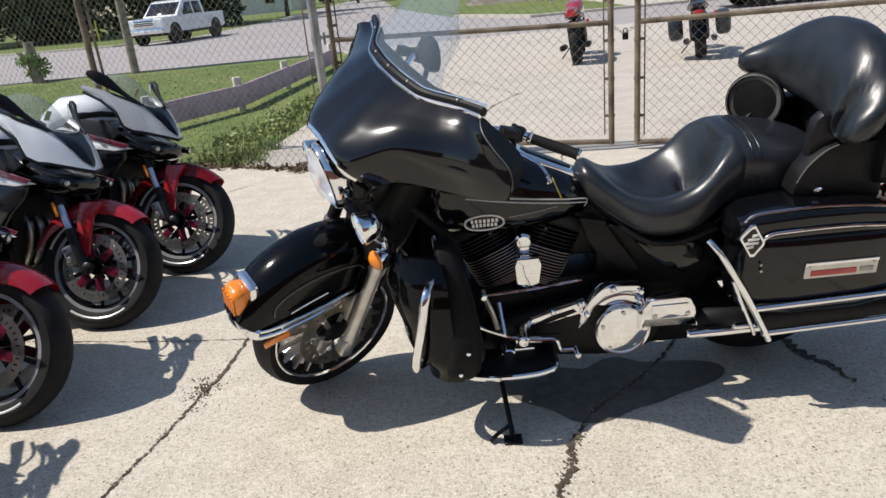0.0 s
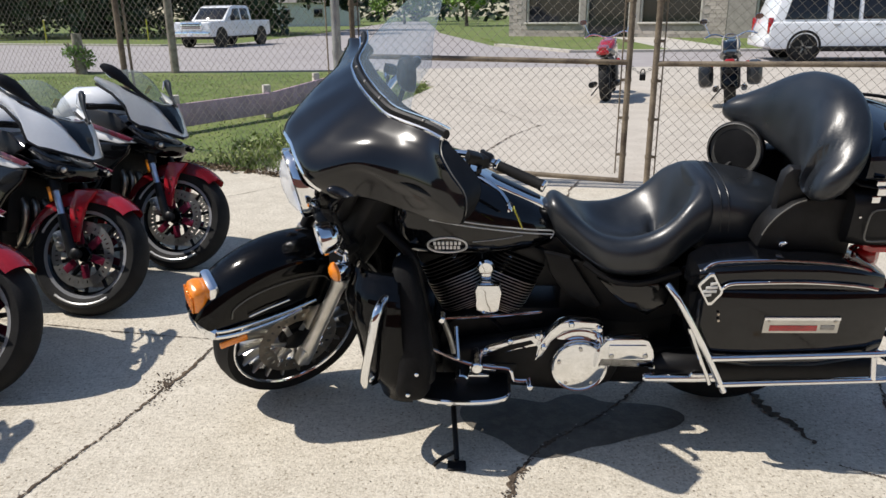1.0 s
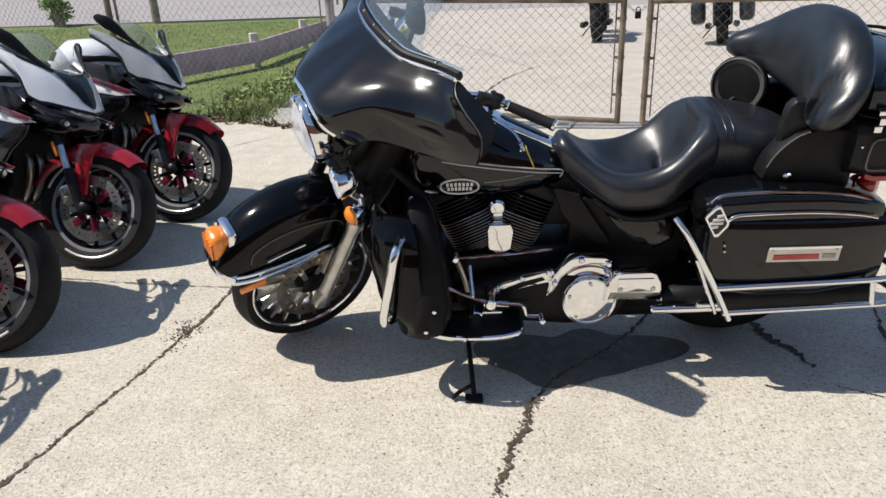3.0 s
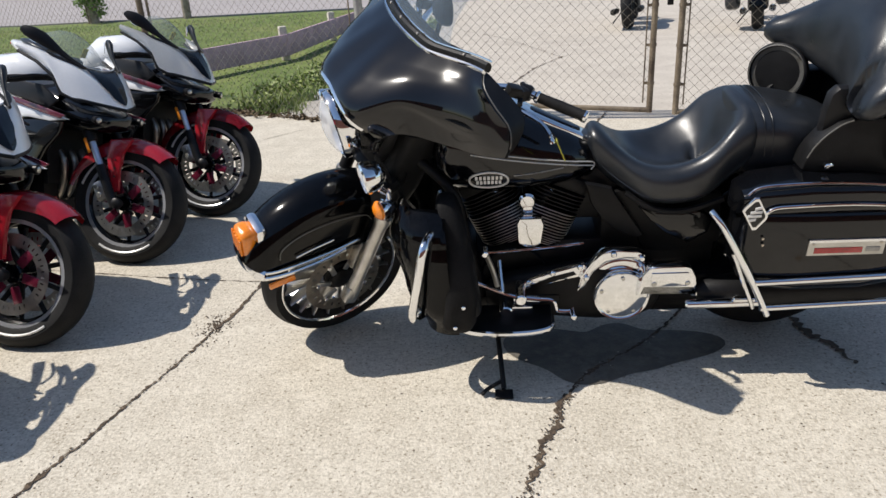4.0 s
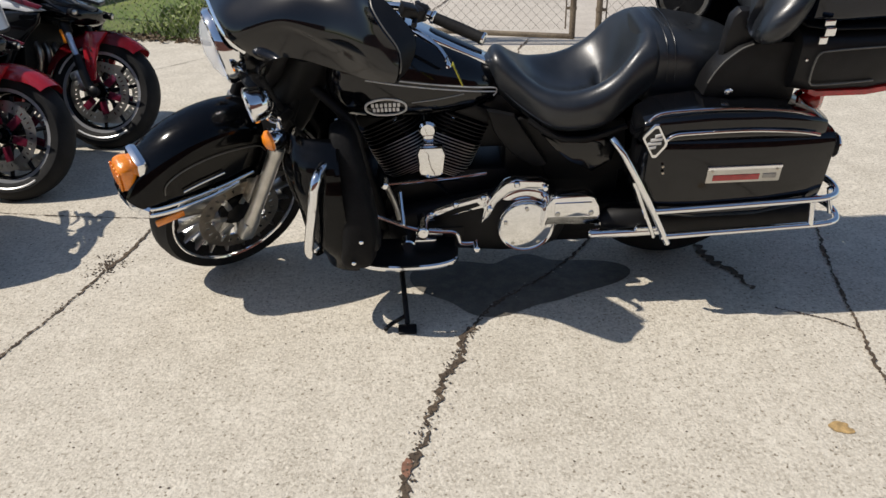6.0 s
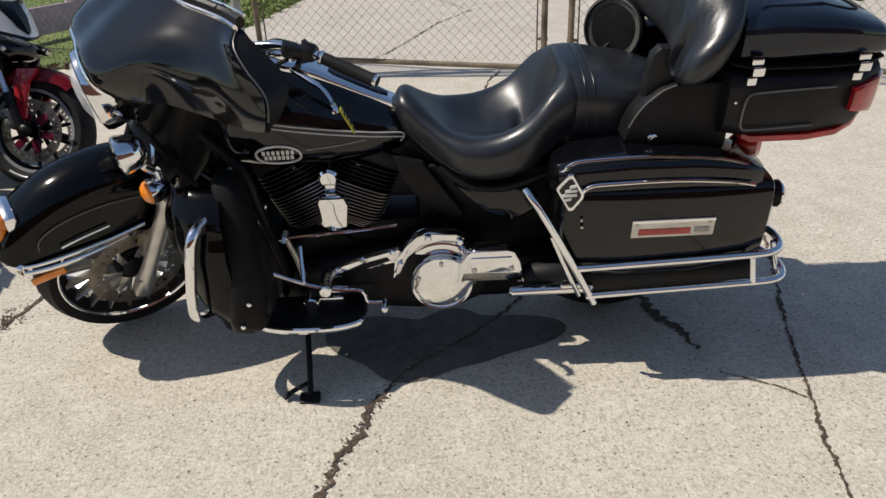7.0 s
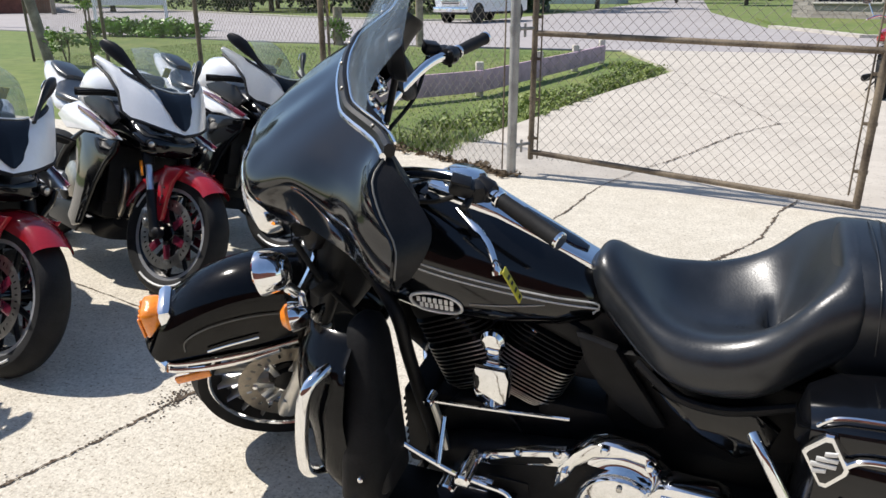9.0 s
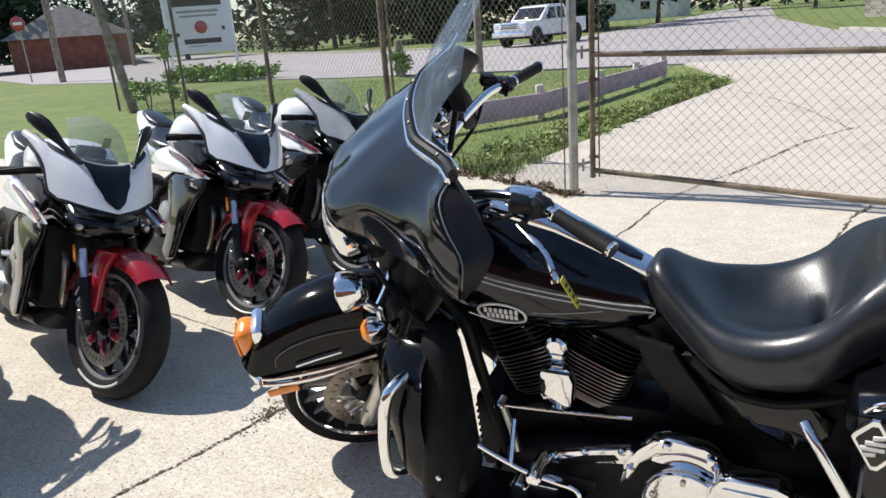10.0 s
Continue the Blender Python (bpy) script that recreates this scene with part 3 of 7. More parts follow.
    for s in (-1, 1):
        rows = []
        for j in range(11):
            p, e = at(0.5 + s * 0.5, j / 10), inner(0.5 + s * 0.5, j / 10)
            rows.append([p + V(0.004, -s * 0.004, 0), p.lerp(e, 0.55) + V(0, -s * 0.002, 0), e])
        bm = skin(rows, cap=False, closed=False)
        bmesh.ops.solidify(bm, geom=bm.faces[:], thickness=0.005)
        part("side_wall", bm, PLASTIC, dash, "", FAIR)
    for y, z, r in ((-0.09, 1.04, 0.05), (0.09, 1.04, 0.05), (-0.20, 1.06, 0.030), (0.20, 1.06, 0.028)):
        part("gauge", lathe([(r * 0.6, 0), (r, 0.0), (r, 0.02), (r * 0.86, 0.024), (r * 0.84, 0.016), (0.0, 0.016)], (0.40 if r > 0.04 else 0.41, y, z), (1, 0, 0.5), 24), CHROME, dash, "", FAIR)
    for s in (-1, 1):
        part("speaker_grille", lathe([(0.066, 0.0), (0.066, 0.012), (0.058, 0.016), (0.0, 0.020)], (0.475, s * 0.25, 1.06), (1, -s * 0.25, 0.35), 24), WRINKLE, dash, "", FAIR)
    # underside that closes the shell towards the fork
    for s in (-1, 1):
        rows = []
        for i in range(11):
            k = 0.12 + 0.88 * i / 10
            p = at(0.5 + s * k / 2, 0.01)
            e = 1 - 0.85 * k * k
            rows.append([p + V(0.004, 0, 0), p + V(0.030, -s * 0.012, -0.006) * e, p + V(0.07, -s * 0.05, 0.01) * e, p + V(0.11, -s * 0.10, 0.06) * e])
        bm = skin(rows, cap=False, closed=False)
        bmesh.ops.solidify(bm, geom=bm.faces[:], thickness=0.005)
        part("fairing_underside", bm, PLASTIC, shell, "", FAIR)
    # headlamp
    hc, ax = V(0.122, 0, 0.900), V(-1, 0, -0.14)
    head = part("headlamp", lathe([(0.080, -0.10), (0.104, -0.06), (0.112, -0.02), (0.114, 0.0), (0.110, 0.012), (0.101, 0.016), (0.097, 0.010), (0.093, -0.01)], hc, ax, 40),
                CHROME, root, "round chrome-rimmed headlamp", FAIR)
    part("reflector", lathe([(0.094, 0.004), (0.080, -0.035), (0.045, -0.065), (0.02, -0.07)], hc, ax, 32), CHROME, head, "", FAIR)
    part("bulb", lathe([(0.012, -0.066), (0.014, -0.03), (0.009, -0.015), (0.002, -0.012)], hc, ax, 14), SATIN, head, "", FAIR)
    part("lens", lathe([(0.096, 0.006), (0.084, 0.026), (0.052, 0.042), (0.004, 0.049)], hc, ax, 40), LENS, head, "clear headlamp glass", FAIR).visible_shadow = False
    nac = [around(0.72 * (-1 + i / 12)) + V(-0.003, 0, 0) for i in range(25)]
    part("nacelle_trim", tube(nac, 0.0062, steps=2, flat=1.5), CHROME, shell, "chrome trim over the headlamp", FAIR)

    def bowl(a, b):
        """The recess round the headlamp, from the opening's rim to the lamp's ring."""
        f = 2 * a - 1
        p = around(f * 0.999)
        t = f * math.pi * 0.62
        q = V(0.165, 0.112 * math.sin(t), 0.900 + 0.112 * math.cos(t))
        return p.lerp(q, b) + V(0.012 * math.sin(math.pi * b) + 0.004, 0, 0)
    part("lamp_recess", sheet(bowl, 40, 8, 0.003), BLACK, shell, "black recess round the headlamp", FAIR)
    # passing lamps and turn signals on a bar
    part("lamp_bar", tube([(0.205, -0.235, 0.765), (0.22, -0.12, 0.75), (0.225, 0, 0.745), (0.22, 0.12, 0.75), (0.205, 0.235, 0.765)], 0.013), CHROME, root, "", FAIR)
    for s in (-1, 1):
        pc, aim = V(0.142, s * 0.240, 0.842), V(-1, 0, -0.10)
        lamp = part("passing_lamp", lathe([(0.008, -0.060), (0.026, -0.056), (0.040, -0.042), (0.048, -0.022), (0.051, -0.006), (0.053, 0.0), (0.053, 0.010), (0.047, 0.015), (0.045, 0.005)], pc, aim, 30),
                    CHROME, root, "round chrome auxiliary lamp", FAIR)
        part("lens", lathe([(0.046, 0.007), (0.034, 0.015), (0.004, 0.019)], pc, aim, 26), LENS, lamp, "", FAIR).visible_shadow = False
        part("reflector", lathe([(0.045, 0.003), (0.035, -0.025), (0.010, -0.036)], pc, aim, 26), CHROME, lamp, "", FAIR)
        part("stalk", rod((0.178, s * 0.236, 0.795), (0.20, s * 0.232, 0.765), 0.014), CHROME, lamp, "", FAIR)
        tc = V(0.178, s * 0.250, 0.712)
        sig = part("turn_signal", lathe([(0.012, -0.05), (0.028, -0.035), (0.036, -0.005), (0.037, 0.006), (0.030, 0.008)], tc, (-1, s * 0.15, 0), 24), CHROME, root, "", FAIR)
        part("lens", lathe([(0.033, 0.004), (0.032, 0.014), (0.020, 0.026), (0.004, 0.030)], tc, (-1, s * 0.15, 0), 24), AMBER, sig, "amber lens", FAIR)
        part("stalk", rod((0.208, s * 0.245, 0.72), (0.208, s * 0.235, 0.765), 0.009), CHROME, sig, "", FAIR)
    # windshield
    def pane(a, b):
        q = 2 * a - 1
        base = at(0.5 + 0.62 * (a - 0.5), 1.0)
        lift = 0.29 * (1 - 0.60 * abs(q) ** 2.2)
        return V(base.x + 0.022 + (0.235 - 0.150 * q * q) * b - 0.02 * math.sin(math.pi * b), base.y * (0.98 - 0.24 * b), base.z + 0.018 + lift * b)
    shield = part("windshield", sheet(pane, 30, 14, 0.004), CLEAR, root, "clear curved windshield", FAIR)
    shield.visible_shadow = False
    # fork covers and cowl between the lamps
    part("fork_cowl", body([(0.19, 0, 0.80, 0.05, 0.02), (0.21, 0, 0.82, 0.10, 0.07), (0.26, 0, 0.86, 0.12, 0.10), (0.32, 0, 0.93, 0.12, 0.11), (0.36, 0, 0.97, 0.08, 0.08)]), PLASTIC, root, "", FAIR)
    # dark mass added to keep the gap between the fork legs dark
    part("neck_fill", skin([oval((x, 0, z), (a, 0, 0), (0, b, 0), 24, 3.4) for x, z, a, b in ((0.225, 0.585, 0.030, 0.080), (0.245, 0.60, 0.075, 0.128), (0.275, 0.66, 0.090, 0.140), (0.310, 0.74, 0.095, 0.150), (0.345, 0.82, 0.090, 0.170), (0.370, 0.90, 0.075, 0.190))]), WRINKLE, root, "black filler mass added round the steering head", FAIR)
    part("wire_loom", tube([(0.20, -0.150, 0.86), (0.235, -0.158, 0.76), (0.27, -0.150, 0.67), (0.30, -0.135, 0.60)], 0.008), RUBBER, root, "", FAIR)
    part("triple_clamp", box((0.215, 0, 0.73), (0.07, 0.36, 0.05), 0.018, (0, -26, 0)), WRINKLE, root, "", STEER)


BARS = Matrix.Translation(PIVOT) @ Matrix.Rotation(radians(30), 4, RAKE) @ Matrix.Translation(-PIVOT)


def handlebar(root):
    for s in (-1, 1):
        bar = part("handlebar", tube([(0.37, s * 0.03, 0.985), (0.42, s * 0.12, 1.005), (0.50, s * 0.205, 1.045), (0.575, s * 0.275, 1.066), (0.640, s * 0.333, 1.056), (0.738, s * 0.458, 1.028)], 0.0125, 12), CHROME, root, "chrome handlebar", BARS)
        a, b = V(0.646, s * 0.339, 1.053), V(0.737, s * 0.458, 1.028)
        d = (b - a).normalized()
        grip = part("grip", lathe([(0.014, 0), (0.016, 0.004), (0.0155, 0.03), (0.017, 0.09), (0.016, 0.150), (0.018, 0.156), (0.018, 0.164)], a, d, 20), RUBBER, bar, "black rubber grip", BARS)
        for h in (0.004, 0.158):
            part("grip_band", lathe([(0.0165, h), (0.0185, h + 0.002), (0.0185, h + 0.008), (0.0165, h + 0.010)], a, d, 20), CHROME, grip, "", BARS)
        sw = a - d * 0.030
        part("switch_housing", join(lathe([(0.015, -0.022), (0.023, -0.017), (0.025, 0.010), (0.020, 0.020)], sw, d, 18), box(sw + V(-0.018, s * 0.008, 0.004), (0.036, 0.042, 0.040), 0.010),
                                    box(sw + V(0.0, -s * 0.020, 0.016), (0.014, 0.016, 0.012), 0.003), box(sw + V(0.012, -s * 0.019, -0.004), (0.012, 0.014, 0.010), 0.003), box(sw + V(-0.004, -s * 0.018, -0.018), (0.012, 0.016, 0.010), 0.003)), PLASTIC, bar, "black switch housing", BARS)
        part("master_cylinder", join(box(sw + V(-0.046, s * 0.010, 0.020), (0.050, 0.040, 0.030), 0.008, (0, 20, s * 12)), box(sw + V(-0.046, s * 0.010, 0.036), (0.040, 0.034, 0.006), 0.002, (0, 20, s * 12)), rod(sw + V(-0.03, s * 0.02, 0.0), sw + V(-0.05, s * 0.05, -0.004), 0.008)), PLASTIC, bar, "", BARS)
        part("lever", tube([(0.572, s * 0.345, 1.040), (0.594, s * 0.405, 1.036), (0.612, s * 0.442, 1.026), (0.620, s * 0.476, 1.006), (0.622, s * 0.491, 0.985)],
                           [0.010, 0.009, 0.007, 0.0065, 0.010], 10, flat=0.7), CHROME, bar, "polished lever", BARS)
        part("control_cable", tube([sw + V(-0.06, s * 0.01, 0.0), (0.52, s * 0.24, 0.99), (0.43, s * 0.15, 0.94), (0.36, s * 0.08, 0.88)], 0.0055, 8), RUBBER, bar, "", BARS)
    tag = V(0.630, -0.487, 1.003)
    card = part("hang_tag", bend(box((0, 0, -0.050), (0.003, 0.020, 0.078), 0.001), Matrix.Translation(tag) @ pose(0, 0, 0, 0, -24, -26)), YELLOW, root, "yellow plastic key tag with dark print", BARS)
    for k, h in enumerate((-0.030, -0.045, -0.062, -0.080)):
        part("print_bar", bend(box((0.0022, 0, h), (0.001, 0.012 - 0.003 * (k % 2), 0.006), 0), Matrix.Translation(tag) @ pose(0, 0, 0, 0, -24, -26)), INK, card, "", BARS)
    part("tag_loop", tube([tag + V(0, 0, 0), tag + V(-0.01, 0.004, 0.012), tag + V(-0.016, 0.006, 0.0)], 0.0015, 6), PLASTIC, card, "", BARS)
    # mirror beside the windshield
    mc = V(0.495, -0.030, 1.232)
    mir = part("mirror", skin([oval(mc + V(x, 0, 0), (0, 0.046 * k, 0), (0, 0, 0.056 * k), 20, 2.4) for x, k in ((-0.03, 0.5), (-0.02, 0.85), (0.0, 1.0), (0.008, 1.0))]), PLASTIC, root, "black oval mirror behind the windshield", BARS)
    part("mirror_glass", skin([oval(mc + V(x, 0, 0), (0, 0.041 * k, 0), (0, 0, 0.050 * k), 20, 2.4) for x, k in ((0.009, 1.0), (0.011, 0.97))]), PLASTIC, mir, "", BARS)
    part("stalk", rod(mc + V(-0.01, 0, -0.03), mc + V(-0.05, 0.01, -0.16), 0.008), PLASTIC, mir, "", BARS)


def cylinder_fins(root, lean, s=1):
    """One finned cylinder with its head, leaning by lean degrees from upright."""
    base = Matrix.Translation((0.735, 0, 0.365)) @ pose(0, 0, 0, 0, lean, 0)
    cyl = part("cylinder", bend(lathe([(0.062, 0.06), (0.062, 0.27)], (0, 0, 0), (0, 0, 1), 28), base), WRINKLE, root, "black finned engine cylinder")
    proto = edge = None
    for k in range(13):
        h = 0.092 + 0.0115 * k
        grow = 1.0 - 0.18 * max(0, (3 - k) / 3)
        m = base @ Matrix.Translation((0, 0, h)) @ Matrix.Diagonal((grow, grow, 1, 1))
        if proto is None:
            proto = part("fin", skin([oval((0, 0, z), (0.1015 * e, 0, 0), (0, 0.1025 * e, 0), 28, 4.2) for z, e in ((-0.0015, 1.0), (0.0015, 1.0))]), WRINKLE, cyl, "thin black fin")
            edge = part("fin_edge", tube(oval((0, 0, 0), (0.1022, 0, 0), (0, 0.1032, 0), 28, 4.2), 0.0017, 6, 1, closed=True), FIN, cyl, "bright machined fin edge")
            proto.matrix_basis, edge.matrix_basis = m, m
        else:
            again("fin", proto, cyl, m)
            again("fin_edge", edge, cyl, m)
    proto = None
    for k in range(5):
        m = base @ Matrix.Translation((0, 0, 0.247 + 0.014 * k))
        if proto is None:
            proto = part("head_fin", skin([oval((0, 0, z), (0.100 * e, 0, 0), (0, 0.100 * e, 0), 28, 4.5) for z, e in ((-0.003, 0.98), (0.003, 1))]), WRINKLE, cyl)
            proto.matrix_basis = m
        else:
            again("head_fin", proto, cyl, m)
    part("rocker_cover", bend(join(box((0, 0, 0.335), (0.17, 0.185, 0.055), 0.016), box((0, 0, 0.360), (0.13, 0.15, 0.03), 0.012)), base), WRINKLE, cyl, "black rocker cover")
    for y in (-0.085, 0.085):
        part("pushrod_tube", bend(rod((0.05 if lean < 0 else -0.05, y + 0.05, 0.05), (0.03 if lean < 0 else -0.03, y, 0.30), 0.011), base), CHROME, cyl)


def engine(root):
    case = part("crankcase", join(box((0.74, 0, 0.335), (0.36, 0.22, 0.18), 0.03), box((0.98, 0, 0.36), (0.30, 0.20, 0.20), 0.03), rod((0.70, -0.125, 0.33), (0.70, 0.125, 0.33), 0.115, n=30)), WRINKLE, root, "black crankcase and gearbox")
    cylinder_fins(root, -24)
    cylinder_fins(root, 24)
    # chrome cover between the cylinders
    shield = [(0.712, 0.496), (0.742, 0.482), (0.764, 0.482), (0.788, 0.496), (0.797, 0.566), (0.788, 0.592), (0.716, 0.592), (0.706, 0.566)]
    part("horn_cover", join(upright(shield, -0.170, 0.040, 0.010)), CHROME, root, "chrome horn cover with tapered foot")
    part("horn_bracket", join(lathe([(0.022, 0), (0.028, 0.006), (0.029, 0.022), (0.022, 0.030), (0.008, 0.032)], (0.744, -0.120, 0.632), (0, -1, 0), 24), box((0.746, -0.135, 0.604), (0.034, 0.034, 0.034), 0.008)), CHROME, root)
    # primary drive
    prim = skin([oval((x, y, z), (0, 0, h), (0, t, 0), 24, 3) for x, y, z, h, t in
                 ((0.60, -0.165, 0.285, 0.035, 0.02), (0.63, -0.168, 0.285, 0.070, 0.036), (0.70, -0.170, 0.290, 0.088, 0.042), (0.82, -0.172, 0.300, 0.098, 0.044), (0.98, -0.175, 0.305, 0.118, 0.046), (1.10, -0.175, 0.305, 0.118, 0.046), (1.17, -0.170, 0.30, 0.085, 0.036), (1.195, -0.165, 0.30, 0.04, 0.02))])
    cover = part("primary_cover", prim, WRINKLE, root, "black glossy primary cover")
    part("cover_housing", lathe([(0.122, -0.030), (0.121, -0.010), (0.116, 0.004), (0.106, 0.012), (0.094, 0.013), (0.0, 0.013)], (1.055, -0.200, 0.328), (0, -1, 0.04), 44), CHROME, cover, "rounded chrome housing")
    part("derby_cover", lathe([(0.094, -0.012), (0.096, 0.010), (0.096, 0.022), (0.091, 0.029), (0.087, 0.027), (0.084, 0.024), (0.060, 0.030), (0.030, 0.033), (0.0, 0.034)], (1.055, -0.215, 0.311), (0, -1, 0.05), 44), CHROME, cover, "round chrome derby cover")
    for k in range(5):
        a = radians(18 + 72 * k)
        part("bolt", lathe([(0.0065, 0), (0.0065, 0.005), (0.003, 0.006)], (1.055 + 0.072 * math.cos(a), -0.241, 0.312 + 0.072 * math.sin(a)), (0, -1, 0), 10), SATIN, cover)
    wing = [(0.905, 0.318), (0.915, 0.385), (0.950, 0.440), (0.985, 0.474), (1.020, 0.486), (1.100, 0.478), (1.128, 0.462), (1.118, 0.440), (1.060, 0.450), (1.000, 0.436), (0.960, 0.400), (0.935, 0.345)]
    part("cover_shoulder", upright(wing, -0.205, 0.045, 0.012), CHROME, cover)
    for x, z in ((1.020, 0.474), (1.112, 0.456), (0.935, 0.385)):
        part("bolt", rod((x, -0.222, z), (x, -0.240, z), 0.010), CHROME, cover)
    finger = [(0.690, 0.322), (0.700, 0.338), (0.738, 0.366), (0.827, 0.396), (0.930, 0.424), (0.952, 0.400), (0.945, 0.350), (0.920, 0.308), (0.840, 0.318), (0.832, 0.348), (0.760, 0.330)]
    part("cover_rib", upright(finger, -0.196, 0.034, 0.010), CHROME, cover, "chrome web of the primary cover")
    part("rib_inset", upright([(0.748, 0.348), (0.820, 0.380), (0.895, 0.400), (0.905, 0.388), (0.835, 0.364), (0.760, 0.338)], -0.214, 0.006, 0.002), WRINKLE, cover)
    for x, z in ((0.825, 0.398), (0.915, 0.420), (0.745, 0.364)):
        part("bolt", lathe([(0.010, 0), (0.010, 0.010), (0.006, 0.014), (0.0, 0.014)], (x, -0.212, z), (0, -1, 0), 10), CHROME, cover)
    part("inspection_cover", box((0.80, -0.216, 0.290), (0.10, 0.010, 0.040), 0.008), WRINKLE, cover)
    # chrome box behind the primary
    bx = part("side_box", join(upright([(1.100, 0.322), (1.112, 0.405), (1.132, 0.432), (1.160, 0.440), (1.245, 0.440), (1.270, 0.430), (1.288, 0.395), (1.302, 0.318), (1.278, 0.316), (1.270, 0.345), (1.130, 0.349), (1.122, 0.324)], -0.232, 0.064, 0.014),
                               box((1.200, -0.267, 0.392), (0.120, 0.006, 0.052), 0.003)), CHROME, root, "chrome footboard bracket cover")
    for x in (1.150, 1.258):
        part("bolt", rod((x, -0.262, 0.378), (x, -0.273, 0.378), 0.009), SATIN, bx)
    part("box_step", box((1.200, -0.245, 0.338), (0.080, 0.03, 0.016), 0.004), SATIN, bx)
    # gearbox pan and cross pipe under the frame
    part("gearbox_pan", join(box((1.10, 0.0, 0.215), (0.62, 0.24, 0.13), 0.03), box((1.32, 0.02, 0.27), (0.30, 0.34, 0.12), 0.03)), WRINKLE, root, "black gearbox pan")
    part("exhaust_pipe", tube([(0.62, 0.18, 0.30), (0.80, 0.21, 0.20), (1.05, 0.20, 0.18), (1.25, 0.16, 0.22), (1.45, 0.20, 0.28)], 0.030, 12), WRINKLE, root, "dark exhaust pipe")
    # shift linkage
    part("shift_rod", join(tube([(0.600, -0.190, 0.468), (0.76, -0.182, 0.474), (0.930, -0.172, 0.484)], 0.0045), rod((0.600, -0.205, 0.468), (0.600, -0.16, 0.468), 0.012)), CHROME, root, "chrome shift rod")
    part("shift_lever", tube([(0.600, -0.18, 0.468), (0.625, -0.19, 0.40), (0.64, -0.20, 0.34)], 0.010), SATIN, root)
    part("shift_pedal", join(tube([(0.520, -0.295, 0.440), (0.560, -0.290, 0.420), (0.620, -0.285, 0.385), (0.687, -0.280, 0.352), (0.760, -0.280, 0.338), (0.819, -0.288, 0.335), (0.836, -0.295, 0.300), (0.885, -0.300, 0.300)], 0.0065), rod((0.516, -0.335, 0.440), (0.516, -0.280, 0.440), 0.011), rod((0.885, -0.340, 0.300), (0.885, -0.290, 0.300), 0.010)), CHROME, root, "chrome heel-and-toe pedal")
    part("pedal_pivot", join(rod((0.715, -0.300, 0.345), (0.715, -0.20, 0.345), 0.020), box((0.735, -0.262, 0.322), (0.090, 0.020, 0.030), 0.008), rod((0.655, -0.285, 0.372), (0.648, -0.215, 0.455), 0.007)), CHROME, root, "chrome pedal pivot")
    part("pedal_boss", join(rod((0.665, -0.285, 0.285), (0.665, -0.20, 0.285), 0.024), box((0.70, -0.235, 0.268), (0.12, 0.03, 0.035), 0.010)), CHROME, root)
    # running boards
    for s in (-1, 1):
        out = [(0.500, -0.06), (0.515, 0.060), (0.58, 0.088), (0.67, 0.096), (0.76, 0.088), (0.815, 0.060), (0.822, -0.06)]
        m = Matrix.Translation((0, s * 0.268, 0.260)) @ Matrix.Diagonal((1, s, 1, 1))
        board = part("footboard", join(slab(out, 0.016, m, 0.004)), WRINKLE, root, "black rubber rider footboard with chrome edge")
        bmesh_edge = [(x, s * (0.268 + y), 0.258) for x, y in out[1:-1]]
        part("board_edge", tube([(0.502, s * 0.268, 0.258)] + bmesh_edge + [(0.820, s * 0.268, 0.258)], 0.0085, 8, flat=1.2), CHROME, board)
        for x in (0.55, 0.74):
            part("board_arm", tube([(x, s * 0.268, 0.250), (x + 0.01, s * 0.22, 0.245), (x + 0.02, s * 0.14, 0.255)], 0.012), WRINKLE, board)
    # frame
    for s in (-1, 1):
        part("frame_tube", tube([(0.30, s * 0.03, 0.83), (0.43, s * 0.10, 0.74), (0.508, s * 0.140, 0.66), (0.533, s * 0.142, 0.535), (0.579, s * 0.140, 0.326), (0.62, s * 0.132, 0.215), (0.95, s * 0.13, 0.20), (1.15, s * 0.13, 0.26)], 0.017, 10), WRINKLE, root, "black frame tube")
    cooler = part("oil_cooler", box((0.535, 0, 0.315), (0.075, 0.26, 0.24), 0.012), WRINKLE, root, "black finned oil cooler")
    for k in range(9):
        part("cooler_fin", box((0.4965, 0, 0.22 + 0.022 * k), (0.005, 0.25, 0.009), 0.002), WRINKLE, cooler)
    # dark block added below the crankcase in place of the shade there
    part("crankcase_shade_block", box((0.70, -0.06, 0.235), (0.30, 0.20, 0.07), 0.02), WRINKLE, root)
    part("backbone", tube([(0.28, 0, 0.86), (0.50, 0, 0.82), (0.90, 0, 0.70), (1.15, 0, 0.60)], 0.032, 10), WRINKLE, root)
    part("intake", join(box((0.735, 0.03, 0.55), (0.10, 0.10, 0.09), 0.02), box((0.735, 0.14, 0.54), (0.24, 0.09, 0.16), 0.04)), PLASTIC, root)
    # leg shields with engine guard
    for s in (-1, 1):
        def wind(a, b):
            """The deflector: a from its inner edge outwards, b from the foot up."""
            z = 0.265 + 0.425 * b
            xi, yi = lerp([(0, 0.425), (0.35, 0.345), (0.75, 0.300), (1, 0.345)], b), lerp([(0, 0.200), (0.4, 0.165), (0.8, 0.160), (1, 0.185)], b)
            xo, yo = lerp([(0, 0.510), (0.25, 0.492), (0.7, 0.485), (1, 0.480)], b), lerp([(0, 0.370), (0.25, 0.398), (0.6, 0.392), (0.85, 0.362), (1, 0.285)], b)
